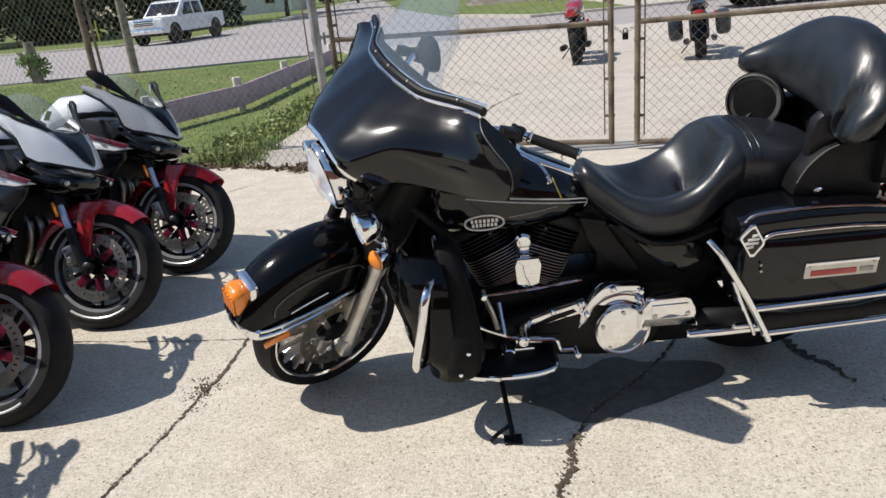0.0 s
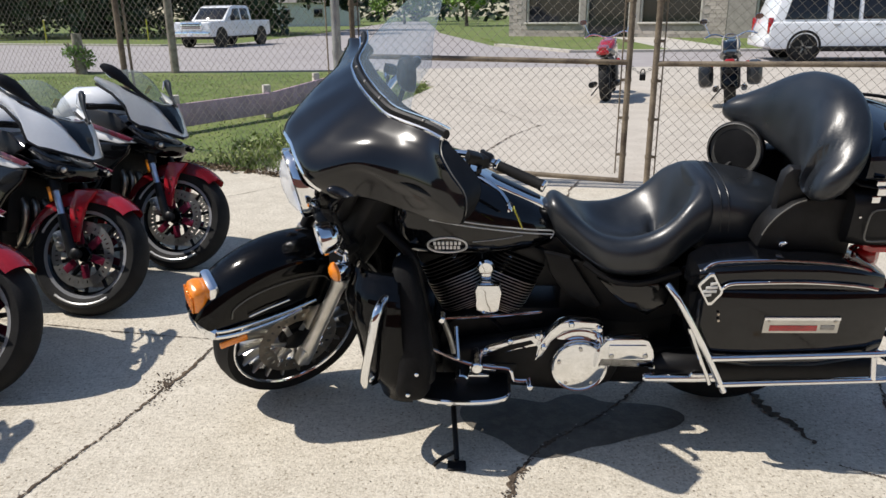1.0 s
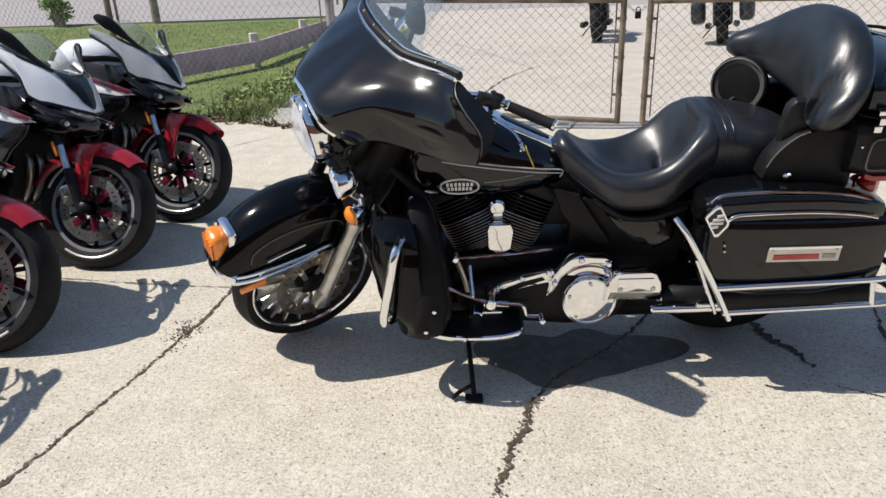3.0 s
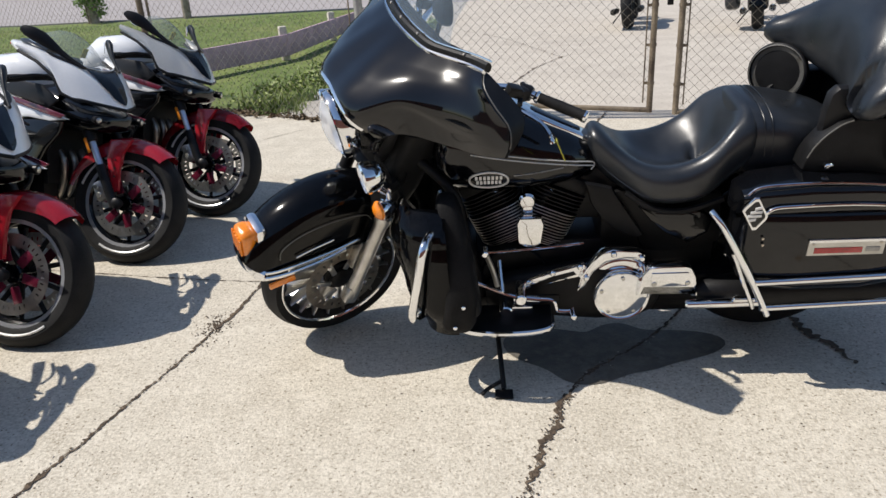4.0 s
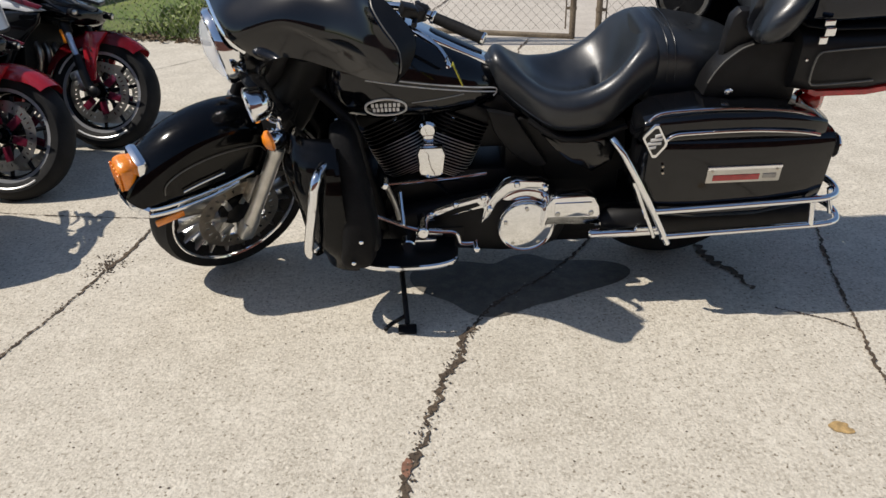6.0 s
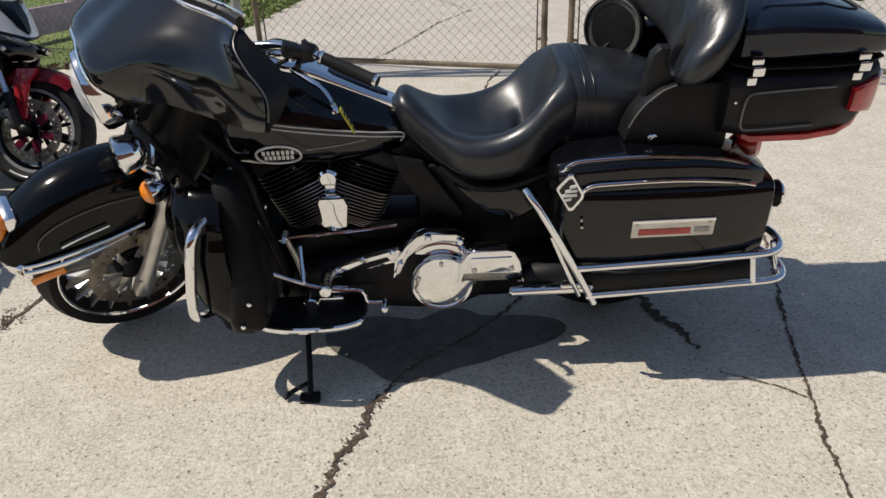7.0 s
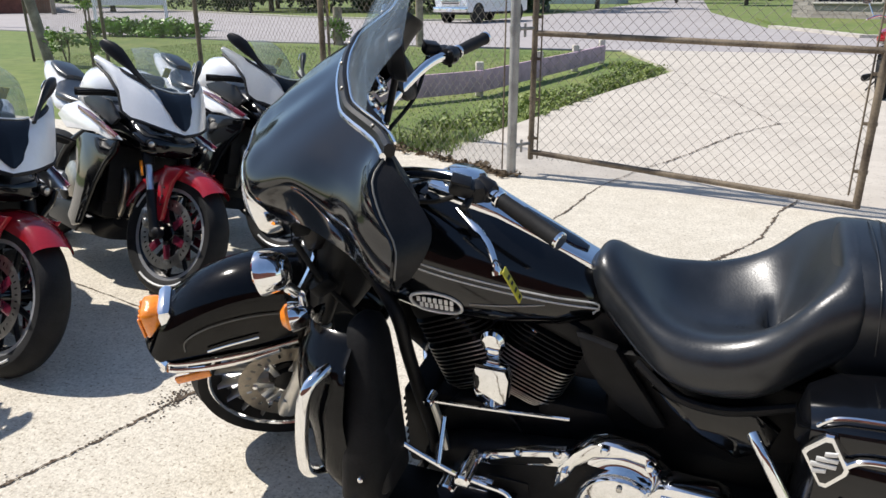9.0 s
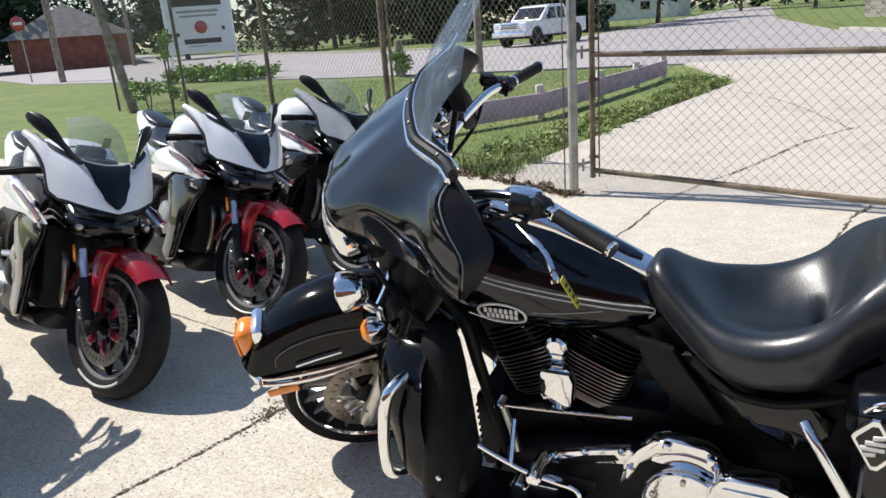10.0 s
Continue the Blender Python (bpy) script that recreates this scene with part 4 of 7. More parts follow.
            return V(xi + (xo - xi) * a - 0.055 * math.sin(math.pi * a ** 0.8), s * (yi + (yo - yi) * math.sin(math.pi * min(1.0, a * 1.08) / 2)), z)
        low = part("leg_shield", sheet(wind, 18, 20, 0.010), BLACK, root, "black glossy lower fairing", sharp=60)
        column = [(0.290, 0.515, 0.335, 0.030, 0.040), (0.298, 0.518, 0.338, 0.052, 0.064), (0.330, 0.524, 0.340, 0.062, 0.080), (0.420, 0.532, 0.332, 0.062, 0.082), (0.520, 0.524, 0.302, 0.054, 0.074), (0.610, 0.512, 0.270, 0.048, 0.062),
                  (0.670, 0.502, 0.252, 0.044, 0.054), (0.704, 0.496, 0.242, 0.034, 0.042), (0.718, 0.494, 0.238, 0.014, 0.018)]
        part("glove_box", skin([oval((x - 0.012, s * y, z), (0.92 * a, 0, 0), (0, b, 0), 28, 3.4) for z, x, y, a, b in column]), MATT, low, "dull black glove box behind the shield")
        part("glove_box_lid", skin([oval((x - 0.020, s * y, z), (a, 0, 0), (0, b, 0), 20, 3.4) for z, x, y, a, b in ((0.345, 0.572, 0.335, 0.020, 0.056), (0.360, 0.578, 0.334, 0.026, 0.064), (0.500, 0.562, 0.305, 0.024, 0.058), (0.590, 0.545, 0.272, 0.020, 0.046), (0.605, 0.540, 0.268, 0.012, 0.036))]), WRINKLE, low)
        part("vent_knob", rod((0.402, s * 0.27, 0.652), (0.375, s * 0.272, 0.655), 0.011), CHROME, low)
        for x, y, z in ((0.529, 0.420, 0.410), (0.500, 0.424, 0.335)):
            part("bolt", rod((x, s * (y - 0.012), z), (x, s * (y + 0.004), z), 0.007), CHROME, low)
        guard = [(0.46, s * 0.08, 0.64), (0.462, s * 0.20, 0.635), (0.450, s * 0.30, 0.632), (0.426, s * 0.376, 0.628), (0.412, s * 0.408, 0.600), (0.396, s * 0.414, 0.52), (0.374, s * 0.402, 0.42), (0.360, s * 0.376, 0.342), (0.368, s * 0.310, 0.292), (0.41, s * 0.21, 0.265), (0.47, s * 0.12, 0.255)]
        part("engine_guard", tube(guard, 0.0150, 12, 6), CHROME, root, "chrome engine guard bar")
    # side stand
    stand = part("side_stand", tube([(0.63, -0.14, 0.215), (0.635, -0.24, 0.185), (0.645, -0.36, 0.115), (0.650, -0.425, 0.078)], 0.0090, 10), WRINKLE, root, "black side stand")
    part("stand_foot", join(box((0.650, -0.445, 0.070), (0.060, 0.04, 0.010), 0.004, (8, 0, 0)), tube([(0.645, -0.40, 0.09), (0.60, -0.43, 0.085), (0.575, -0.45, 0.075)], 0.007)), WRINKLE, stand)


def rear_end(root):
    # tank
    rows = [(0.440, 0.803, 0.085, 0.073), (0.455, 0.802, 0.125, 0.112), (0.50, 0.803, 0.158, 0.145), (0.58, 0.800, 0.172, 0.156), (0.68, 0.786, 0.168, 0.141), (0.78, 0.764, 0.150, 0.118), (0.88, 0.745, 0.122, 0.089), (0.955, 0.732, 0.090, 0.060), (0.985, 0.728, 0.055, 0.032)]
    tank = part("fuel_tank", skin([[V(x, hw * math.copysign(abs(math.cos(t)) ** 0.72, math.cos(t)) * (1 - 0.20 * max(0, math.sin(t))), z + hh * math.copysign(abs(math.sin(t)) ** 0.8, math.sin(t))) for t in [2 * math.pi * k / 32 for k in range(32)]] for x, z, hw, hh in rows]),
                BLACK, root, "black glossy fuel tank with silver stripes and emblem", sharp=55)
    con = part("tank_console", skin([oval((x, 0, z), (0, hw, 0), (0, 0, h), 24, 4.5) for x, z, hw, h in ((0.558, 0.945, 0.028, 0.010), (0.575, 0.946, 0.060, 0.020), (0.62, 0.938, 0.070, 0.024), (0.68, 0.918, 0.066, 0.024), (0.73, 0.897, 0.054, 0.022), (0.85, 0.838, 0.047, 0.020), (0.955, 0.788, 0.040, 0.018), (0.975, 0.779, 0.024, 0.010))]), CHROME, root, "chrome tank console with dark inset")
    part("console_inset", skin([oval((x, 0, z), (0, hw, 0), (0, 0, 0.004), 12, 4) for x, z, hw in ((0.765, 0.902, 0.010), (0.78, 0.8945, 0.022), (0.90, 0.8350, 0.020), (0.925, 0.8230, 0.010))]), NAVY, con)
    part("fuel_cap", lathe([(0.050, 0.0), (0.053, 0.012), (0.050, 0.024), (0.040, 0.032), (0.0, 0.036)], (0.640, 0, 0.948), (0.25, 0, 1), 32), CHROME, root, "round chrome fuel cap")

    def tank_side(x, z, s):
        for (xa, za, wa, ha), (xb, zb, wb, hb) in zip(rows, rows[1:]):
            if xa <= x <= xb:
                t = (x - xa) / (xb - xa)
                zc, hw, hh = za + (zb - za) * t, wa + (wb - wa) * t, ha + (hb - ha) * t
                k = max(-0.97, min(0.97, (z - zc) / hh))
                st = math.copysign(abs(k) ** (1 / 0.8), k)
                return s * hw * (1 - st * st) ** 0.36 * (1 - 0.20 * max(0, st))
        return 0.0
    for s in (-1, 1):
        for dz in (0.0, -0.012):
            line = [(x, 0, 0.828 + dz - 0.24 * (x - 0.56) ** 1.1 + 0.0) for x in (0.565, 0.65, 0.74, 0.83, 0.90, 0.955)]
            line += [(0.966, 0, 0.728 + dz * 0.6), (0.955, 0, 0.714 - dz * 0.3)]
            part("tank_stripe", tube([(x, tank_side(x, z, s) + s * 0.0008, z) for x, _, z in line], 0.0021, 6, 4), PALE, tank)
        line = [(0.70, 0.735), (0.78, 0.738), (0.86, 0.742)]
        part("tank_stripe", tube([(x, tank_side(x, z, s) + s * 0.0004, z) for x, z in line], 0.0019, 6, 4), SILVERLINE, tank)
        # emblem: an oval frame with two bars
        ex, ez = 0.620, 0.722
        ring = []
        for k in range(24):
            t = 2 * math.pi * k / 24
            x, z = ex + 0.062 * math.copysign(abs(math.cos(t)) ** 0.7, math.cos(t)), ez + 0.026 * math.copysign(abs(math.sin(t)) ** 0.8, math.sin(t)) * (1.25 - 0.25 * abs(math.cos(t)))
            ring.append((x, tank_side(x, z, s) + s * 0.002, z))
        emb = part("emblem", tube(ring, 0.0036, 6, 1, closed=True), PALE, tank, "silver outlined emblem with pale bars")
        for dz, ln in ((0.010, 0.046), (-0.008, 0.042)):
            n = 7
            for k in range(n):
                x = ex - ln + 2 * ln * (k + 0.5) / n
                part("emblem_bar", box((x, tank_side(x, ez + dz, s) + s * 0.001, ez + dz), (0.0085, 0.004, 0.0125), 0.001), PALE, emb)
    # seat
    def seat_shape(rows, power, tuck=0.0):
        rings = []
        steps = 44
        for i in range(steps + 1):
            f = i / steps * (len(rows) - 1)
            a = min(len(rows) - 2, int(f))
            f -= a
            r0, r1, r2, r3 = rows[max(0, a - 1)], rows[a], rows[a + 1], rows[min(len(rows) - 1, a + 2)]
            x, top, low, hw, dish = (0.5 * (2 * q + (c - p) * f + (2 * p - 5 * q + 4 * c - d) * f * f + (3 * q - p - 3 * c + d) * f ** 3) for p, q, c, d in zip(r0, r1, r2, r3))
            zc, hh = (top + low) / 2, (top - low) / 2
            ring = []
            for k in range(48):
                t = 2 * math.pi * k / 48
                cs, sn = math.cos(t), math.sin(t)
                y = hw * math.copysign(abs(cs) ** (2 / power), cs)
                z = zc + hh * math.copysign(abs(sn) ** (2 / power), sn)
                if sn > 0:
                    e = min(1.0, abs(y) / (0.86 * hw))
                    z -= dish * (1 - e * e) ** 1.6
                    z -= tuck * math.exp(-((x - 1.318) / 0.021) ** 2 - (y / 0.030) ** 2)
                ring.append(V(x, y, z))
            rings.append(ring)
        return skin(rings)
    seat = part("rider_seat", seat_shape([(0.935, 0.790, 0.745, 0.030, 0), (0.952, 0.828, 0.712, 0.066, 0), (0.978, 0.836, 0.690, 0.086, 0), (1.02, 0.810, 0.655, 0.115, 0.006), (1.07, 0.782, 0.628, 0.158, 0.026), (1.12, 0.770, 0.605, 0.192, 0.052),
                                          (1.18, 0.770, 0.596, 0.208, 0.072), (1.235, 0.786, 0.598, 0.214, 0.088), (1.28, 0.812, 0.605, 0.215, 0.110), (1.312, 0.842, 0.620, 0.213, 0.130), (1.340, 0.876, 0.640, 0.209, 0.136), (1.365, 0.902, 0.660, 0.202, 0.104), (1.390, 0.916, 0.680, 0.194, 0.044), (1.415, 0.922, 0.70, 0.186, 0.006), (1.440, 0.914, 0.72, 0.170, 0), (1.452, 0.87, 0.75, 0.12, 0)], 2.6, 0.068),
                LEATHER, root, "black padded vinyl seat", sharp=70)
    part("pillion_seat", seat_shape([(1.385, 0.85, 0.72, 0.12, 0), (1.40, 0.905, 0.690, 0.165, 0), (1.43, 0.920, 0.675, 0.178, 0), (1.48, 0.918, 0.67, 0.180, 0.004), (1.55, 0.906, 0.675, 0.182, 0.008), (1.62, 0.890, 0.68, 0.178, 0.004), (1.70, 0.860, 0.69, 0.165, 0), (1.735, 0.83, 0.71, 0.13, 0), (1.745, 0.78, 0.73, 0.06, 0)], 3.0),
         LEATHER, root, "black padded passenger seat", sharp=70)
    for s in (-1, 1):
        hem = [(x, s * hw * 0.955, (top + low) / 2 - 0.40 * (top - low) / 2) for x, top, low, hw in ((0.99, 0.829, 0.681, 0.093), (1.02, 0.810, 0.655, 0.115), (1.07, 0.782, 0.628, 0.158), (1.12, 0.770, 0.605, 0.192), (1.18, 0.770, 0.596, 0.208), (1.235, 0.786, 0.598, 0.214), (1.28, 0.812, 0.605, 0.215), (1.34, 0.876, 0.640, 0.209))]
        part("seat_seam", tube(hem, 0.0030, 6), LEATHER, seat)
    for x in (1.462, 1.486):
        part("seam", tube([(x, -0.184, 0.78), (x - 0.004, -0.176, 0.84), (x - 0.008, -0.150, 0.892), (x - 0.010, -0.06, 0.921), (x - 0.010, 0.06, 0.921), (x - 0.008, 0.150, 0.892)], 0.0014, 6), LEATHER, seat)
    # side panels and rear mudguard
    for s in (-1, 1):
        part("side_panel", upright([(0.930, 0.690), (0.960, 0.684), (1.017, 0.669), (1.046, 0.622), (1.133, 0.488), (1.110, 0.478), (1.085, 0.481), (1.027, 0.519), (0.983, 0.565), (0.952, 0.614)], s * 0.128, 0.030, 0.012), WRINKLE, root, "black side panel")
        swoosh = [(1.095, 0.648), (1.110, 0.627), (1.164, 0.594), (1.239, 0.590), (1.300, 0.596), (1.345, 0.560), (1.335, 0.511), (1.273, 0.469), (1.194, 0.511), (1.139, 0.562), (1.085, 0.630)]
        part("frame_cover", upright(swoosh, s * 0.158, 0.036, 0.016), BLACK, root, "glossy black frame cover under the seat")
        part("seat_rail", tube([(1.06, s * 0.150, 0.655), (1.14, s * 0.182, 0.612), (1.24, s * 0.190, 0.604), (1.36, s * 0.185, 0.640)], 0.010, 8), WRINKLE, root)
        part("inner_panel", upright([(1.02, 0.640), (1.10, 0.645), (1.38, 0.620), (1.40, 0.44), (1.28, 0.40), (1.14, 0.41), (1.10, 0.50)], s * 0.095, 0.03, 0.012), WRINKLE, root)
    rc = V(1.622, 0.045, WZ)
    part("rear_fender", fender_sheet(rc, 0.395, 0.115, (38, 172), [(38, 0.12), (90, 0.16), (172, 0.13)], 26), BLACK, root, "black rear mudguard")
    rw = part("rear_wheel", join(wheel_rim(rc, 0.215, 0.13), rod(rc + V(0, -0.09, 0), rc + V(0, 0.09, 0), 0.06, n=24)), WRINKLE, root)
    for bm in [box(rc + V(0.135 * math.cos(a), 0, 0.135 * math.sin(a)), (0.16, 0.05, 0.022), 0.006, (0, -math.degrees(a), 0)) for a in [2 * math.pi * k / 10 for k in range(10)]]:
        part("spoke", bm, WRINKLE, rw)
    part("tyre", wheel_tyre(rc, 0.318, 0.16, 0.22), RUBBER, rw, "black rear tyre")
    part("battery_box", join(box((1.19, 0, 0.47), (0.40, 0.20, 0.30), 0.03), box((0.99, 0, 0.615), (0.20, 0.15, 0.20), 0.03)), WRINKLE, root)
    part("swing_arm", join(box((1.40, -0.13, 0.30), (0.50, 0.03, 0.06), 0.012), box((1.40, 0.13, 0.30), (0.50, 0.03, 0.06), 0.012)), WRINKLE, root)
    for s in (-1, 1):
        saddlebag(root, s)
    trunk(root)
    # passenger backrest, a wrap-round cushion
    path = [(1.578, 0.272, 1.040, 0.010, 0.010, 0.10), (1.590, 0.275, 1.040, 0.028, 0.030, 0.10), (1.630, 0.268, 1.042, 0.048, 0.050, 0.10), (1.680, 0.240, 1.050, 0.060, 0.076, 0.12), (1.724, 0.180, 1.068, 0.066, 0.106, 0.15),
            (1.748, 0.090, 1.080, 0.068, 0.130, 0.16), (1.756, 0.0, 1.084, 0.068, 0.136, 0.18), (1.752, -0.090, 1.082, 0.068, 0.136, 0.22), (1.738, -0.170, 1.072, 0.068, 0.130, 0.26), (1.724, -0.234, 1.050, 0.068, 0.116, 0.32),
            (1.706, -0.280, 1.022, 0.068, 0.090, 0.36), (1.682, -0.296, 0.998, 0.056, 0.064, 0.40), (1.660, -0.295, 0.985, 0.030, 0.036, 0.40), (1.652, -0.296, 0.978, 0.010, 0.012, 0.40)]
    rings = []
    for i, (x, y, z, a, b, back) in enumerate(path):
        p, q = path[max(0, i - 1)], path[min(len(path) - 1, i + 1)]
        way = V(q[0] - p[0], q[1] - p[1], (q[2] - p[2]) * 0.6).normalized()
        out = way.cross(V(0, 0, 1)).normalized()
        rings.append(oval((x, y, z), out * a, V(back * b, 0, b), 24, 2.4))
    pad = skin(rings)
    bmesh.ops.subdivide_edges(pad, edges=pad.edges[:], cuts=1, smooth=0.6)
    part("passenger_backrest", pad, LEATHER, root, "black padded wrap-around backrest", sharp=80)
    # speaker pods
    for s in (-1, 1):
        sc, ax = V(1.612 if s > 0 else 1.705, 0.195 if s > 0 else -0.150, 0.917 if s > 0 else 0.900), V(-0.66, -s * 0.74, 0.10)
        pod = part("speaker_pod", lathe([(0.050, -0.042), (0.082, -0.036), (0.094, -0.024), (0.099, -0.008), (0.100, 0.0), (0.098, 0.010), (0.090, 0.014), (0.086, 0.004)], sc, ax, 36), PLASTIC, root, "round black speaker pod")
        part("grille", lathe([(0.087, 0.004), (0.060, 0.008), (0.0, 0.010)], sc, ax, 32), WRINKLE, pod)
        part("grille_ring", lathe([(0.088, 0.006), (0.091, 0.016), (0.094, 0.012), (0.094, 0.006)], sc, ax, 36), DULLINE, pod)
        shell = [(1.545, 0.770), (1.552, 0.806), (1.568, 0.840), (1.592, 0.873), (1.630, 0.905), (1.673, 0.922), (1.785, 0.922), (1.815, 0.90), (1.815, 0.73), (1.78, 0.700), (1.70, 0.700), (1.60, 0.735)]
        part("pod_bracket", upright(shell, s * 0.225, 0.080, 0.008), WRINKLE, root, "black plastic pod bracket")
        part("bracket_edge", tube([(1.552, s * 0.266, 0.808), (1.568, s * 0.266, 0.842), (1.592, s * 0.2665, 0.875), (1.630, s * 0.266, 0.907), (1.660, s * 0.266, 0.919)], 0.0020, 6), DULLINE, root)
        part("pod_housing", upright([(1.590, 0.850), (1.590, 0.930), (1.598, 0.985), (1.618, 1.006), (1.660, 1.004), (1.705, 0.930), (1.715, 0.850)] if s < 0 else [(1.62, 0.86), (1.64, 0.96), (1.70, 0.96), (1.71, 0.86)], s * 0.210, 0.050, 0.020), PLASTIC, root, "dull black back of the speaker pod")
        part("mount_bolt", join(rod((1.610, s * 0.262, 0.784), (1.610, s * 0.284, 0.784), 0.010), rod((1.606, s * 0.278, 0.780), (1.622, s * 0.281, 0.792), 0.006)), CHROME, root)


def saddlebag(root, s):
    """A hard pannier with lid, chrome rails and guard bars."""
    yc, up = s * 0.275, 0.030
    rows = [(1.370, 0.545, 0.050, 0.085), (1.385, 0.535, 0.075, 0.120), (1.43, 0.520, 0.090, 0.142), (1.55, 0.512, 0.096, 0.150), (1.75, 0.512, 0.096, 0.148), (1.88, 0.522, 0.090, 0.136), (1.935, 0.532, 0.078, 0.118), (1.955, 0.540, 0.050, 0.085)]
    bag = part("saddlebag", body([(x, yc, z + up * 0.8, hw, hh) for x, z, hw, hh in rows], 32, 4.5), BLACK, root, "black glossy hard saddlebag with chrome rails")
    lid_rows = [(1.350, 0.648, 0.030, 0.020), (1.365, 0.664, 0.066, 0.036), (1.41, 0.676, 0.088, 0.046), (1.55, 0.685, 0.094, 0.050), (1.72, 0.683, 0.093, 0.048), (1.85, 0.668, 0.086, 0.042), (1.90, 0.655, 0.066, 0.030), (1.912, 0.650, 0.03, 0.018)]
    lid = part("lid", body([(x, yc, z + up, hw, hh) for x, z, hw, hh in lid_rows], 32, 4), BLACK, bag, "black glossy lid")
    part("lid_rail", tube([(1.372, yc + s * 0.070, 0.733), (1.40, yc + s * 0.072, 0.756), (1.47, yc + s * 0.074, 0.764), (1.62, yc + s * 0.076, 0.766), (1.78, yc + s * 0.074, 0.750), (1.85, yc + s * 0.072, 0.728)], 0.0046, 8), CHROME, lid)
    part("lid_rail", tube([(1.415, yc + s * 0.097, 0.676), (1.44, yc + s * 0.098, 0.700), (1.50, yc + s * 0.099, 0.706), (1.66, yc + s * 0.099, 0.708), (1.80, yc + s * 0.096, 0.696), (1.870, yc + s * 0.090, 0.680)], 0.0048, 8), CHROME, lid)
    m = Matrix.Translation((1.392, yc + s * 0.088, 0.684)) @ pose(0, 0, 0, 0, 0, s * -12 if s > 0 else -12) @ SIDE
    frame_o = [(-0.038, 0.006), (-0.034, 0.016), (-0.008, 0.050), (0.004, 0.052), (0.036, -0.004), (0.034, -0.016), (0.010, -0.054), (-0.002, -0.056)]
    badge = part("latch_badge", slab(frame_o, 0.018, m, 0.005), CHROME, bag, "chrome latch badge")
    part("badge_face", slab([(x * 0.78, y * 0.80) for x, y in frame_o], 0.020, m, 0.002), BLACK, badge)
    for k, q in enumerate((-0.020, -0.007, 0.006, 0.019)):
        w = (0.010, 0.019, 0.016, 0.009)[k]
        part("badge_mark", slab([(x * w + q * 0.30, y * 0.0055 + q) for x, y in ((-1, -1.4), (-0.3, -1.0), (1, -0.2), (1, 1.4), (0.2, 1.0), (-1, 0.4))], 0.0245, m, 0.002), PALE, badge)
    plate = part("side_plate", box((1.672, yc + s * 0.0965, 0.564), (0.222, 0.006, 0.056), 0.002), SATIN, bag, "silver plate with red reflector strip")
    part("reflector_strip", box((1.650, yc + s * 0.0995, 0.554), (0.140, 0.004, 0.020), 0.002), REDLENS, plate)
    part("plate_bar", box((1.750, yc + s * 0.0998, 0.556), (0.040, 0.003, 0.016), 0.001), GALV, plate)
    part("plate_trim", box((1.672, yc + s * 0.0995, 0.586), (0.222, 0.004, 0.010), 0.002), CHROME, plate)
    for x in (1.575, 1.770):
        part("rivet", rod((x, yc + s * 0.099, 0.578), (x, yc + s * 0.103, 0.578), 0.004, n=8), STEEL, plate)
    for x, z in ((1.425, 0.600), (1.428, 0.578)):
        part("screw", lathe([(0.004, 0), (0.004, 0.003), (0.0015, 0.004)], (x, yc + s * 0.096, z), (0, s, 0), 10), STEEL, bag)
    # guard bars
    y = s * 0.380
    part("bag_guard", tube([(1.282, s * 0.318, 0.668), (1.295, s * 0.335, 0.655), (1.32, s * 0.352, 0.620), (1.395, s * 0.375, 0.490), (1.455, y, 0.375), (1.480, y, 0.325)], 0.0105, 10), CHROME, root, "chrome upright saddlebag guard bar")
    part("guard_brace", tube([(1.352, s * 0.362, 0.545), (1.385, s * 0.366, 0.465), (1.425, s * 0.366, 0.375), (1.440, s * 0.362, 0.340)], 0.0065, 8), CHROME, root)
    for za, zb in ((0.448, 0.468), (0.352, 0.372)):
        off = 0.03 if za < 0.4 else 0.0
        part("bag_guard", tube([(1.425 + off, y, za), (1.60, y, za + (zb - za) * 0.3), (1.85, y, za + (zb - za) * 0.8), (1.955 + off, y - s * 0.006, zb), (1.995 + off, y - s * 0.040, zb), (1.998 + off, y - s * 0.100, zb + 0.002), (1.96 + off, y - s * 0.16, zb + 0.01)], 0.0105, 10), CHROME, root, "chrome saddlebag guard rail")
    part("guard_link", rod((1.905, y, 0.463), (1.925, y, 0.368), 0.009), CHROME, root)
    part("guard_link", rod((1.985, y - s * 0.06, 0.468), (2.015, y - s * 0.06, 0.372), 0.008), CHROME, root)
    # silencer
    part("exhaust_tip", lathe([(0.010, 0.0), (0.016, 0.006), (0.016, 0.24), (0.012, 0.245)], (1.25, s * 0.292, 0.310), (1, 0, 0.015), 18), CHROME, root, "chrome pipe under the saddlebag")
    part("silencer", lathe([(0.030, 0.0), (0.046, 0.03), (0.058, 0.12), (0.060, 0.62), (0.050, 0.68), (0.044, 0.68), (0.040, 0.60)], (1.30, s * 0.225, 0.315), (1, s * 0.02, 0.02), 24), WRINKLE, root, "dark silencer")
    part("pipe_clamp", join(box((1.44, s * 0.285, 0.322), (0.06, 0.04, 0.03), 0.008), rod((1.40, s * 0.30, 0.330), (1.47, s * 0.30, 0.330), 0.010)), CHROME, root)
    # rear turn signal
    tc = V(2.000, s * 0.235, 0.572)
    sig = part("rear_turn_signal", lathe([(0.012, -0.05), (0.030, -0.035), (0.038, -0.005), (0.039, 0.008), (0.030, 0.010)], tc, (1, s * 0.12, 0), 24), WRINKLE, root)
    part("lens", lathe([(0.034, 0.006), (0.032, 0.016), (0.018, 0.026), (0.002, 0.028)], tc, (1, s * 0.12, 0), 24), CHROME, sig)
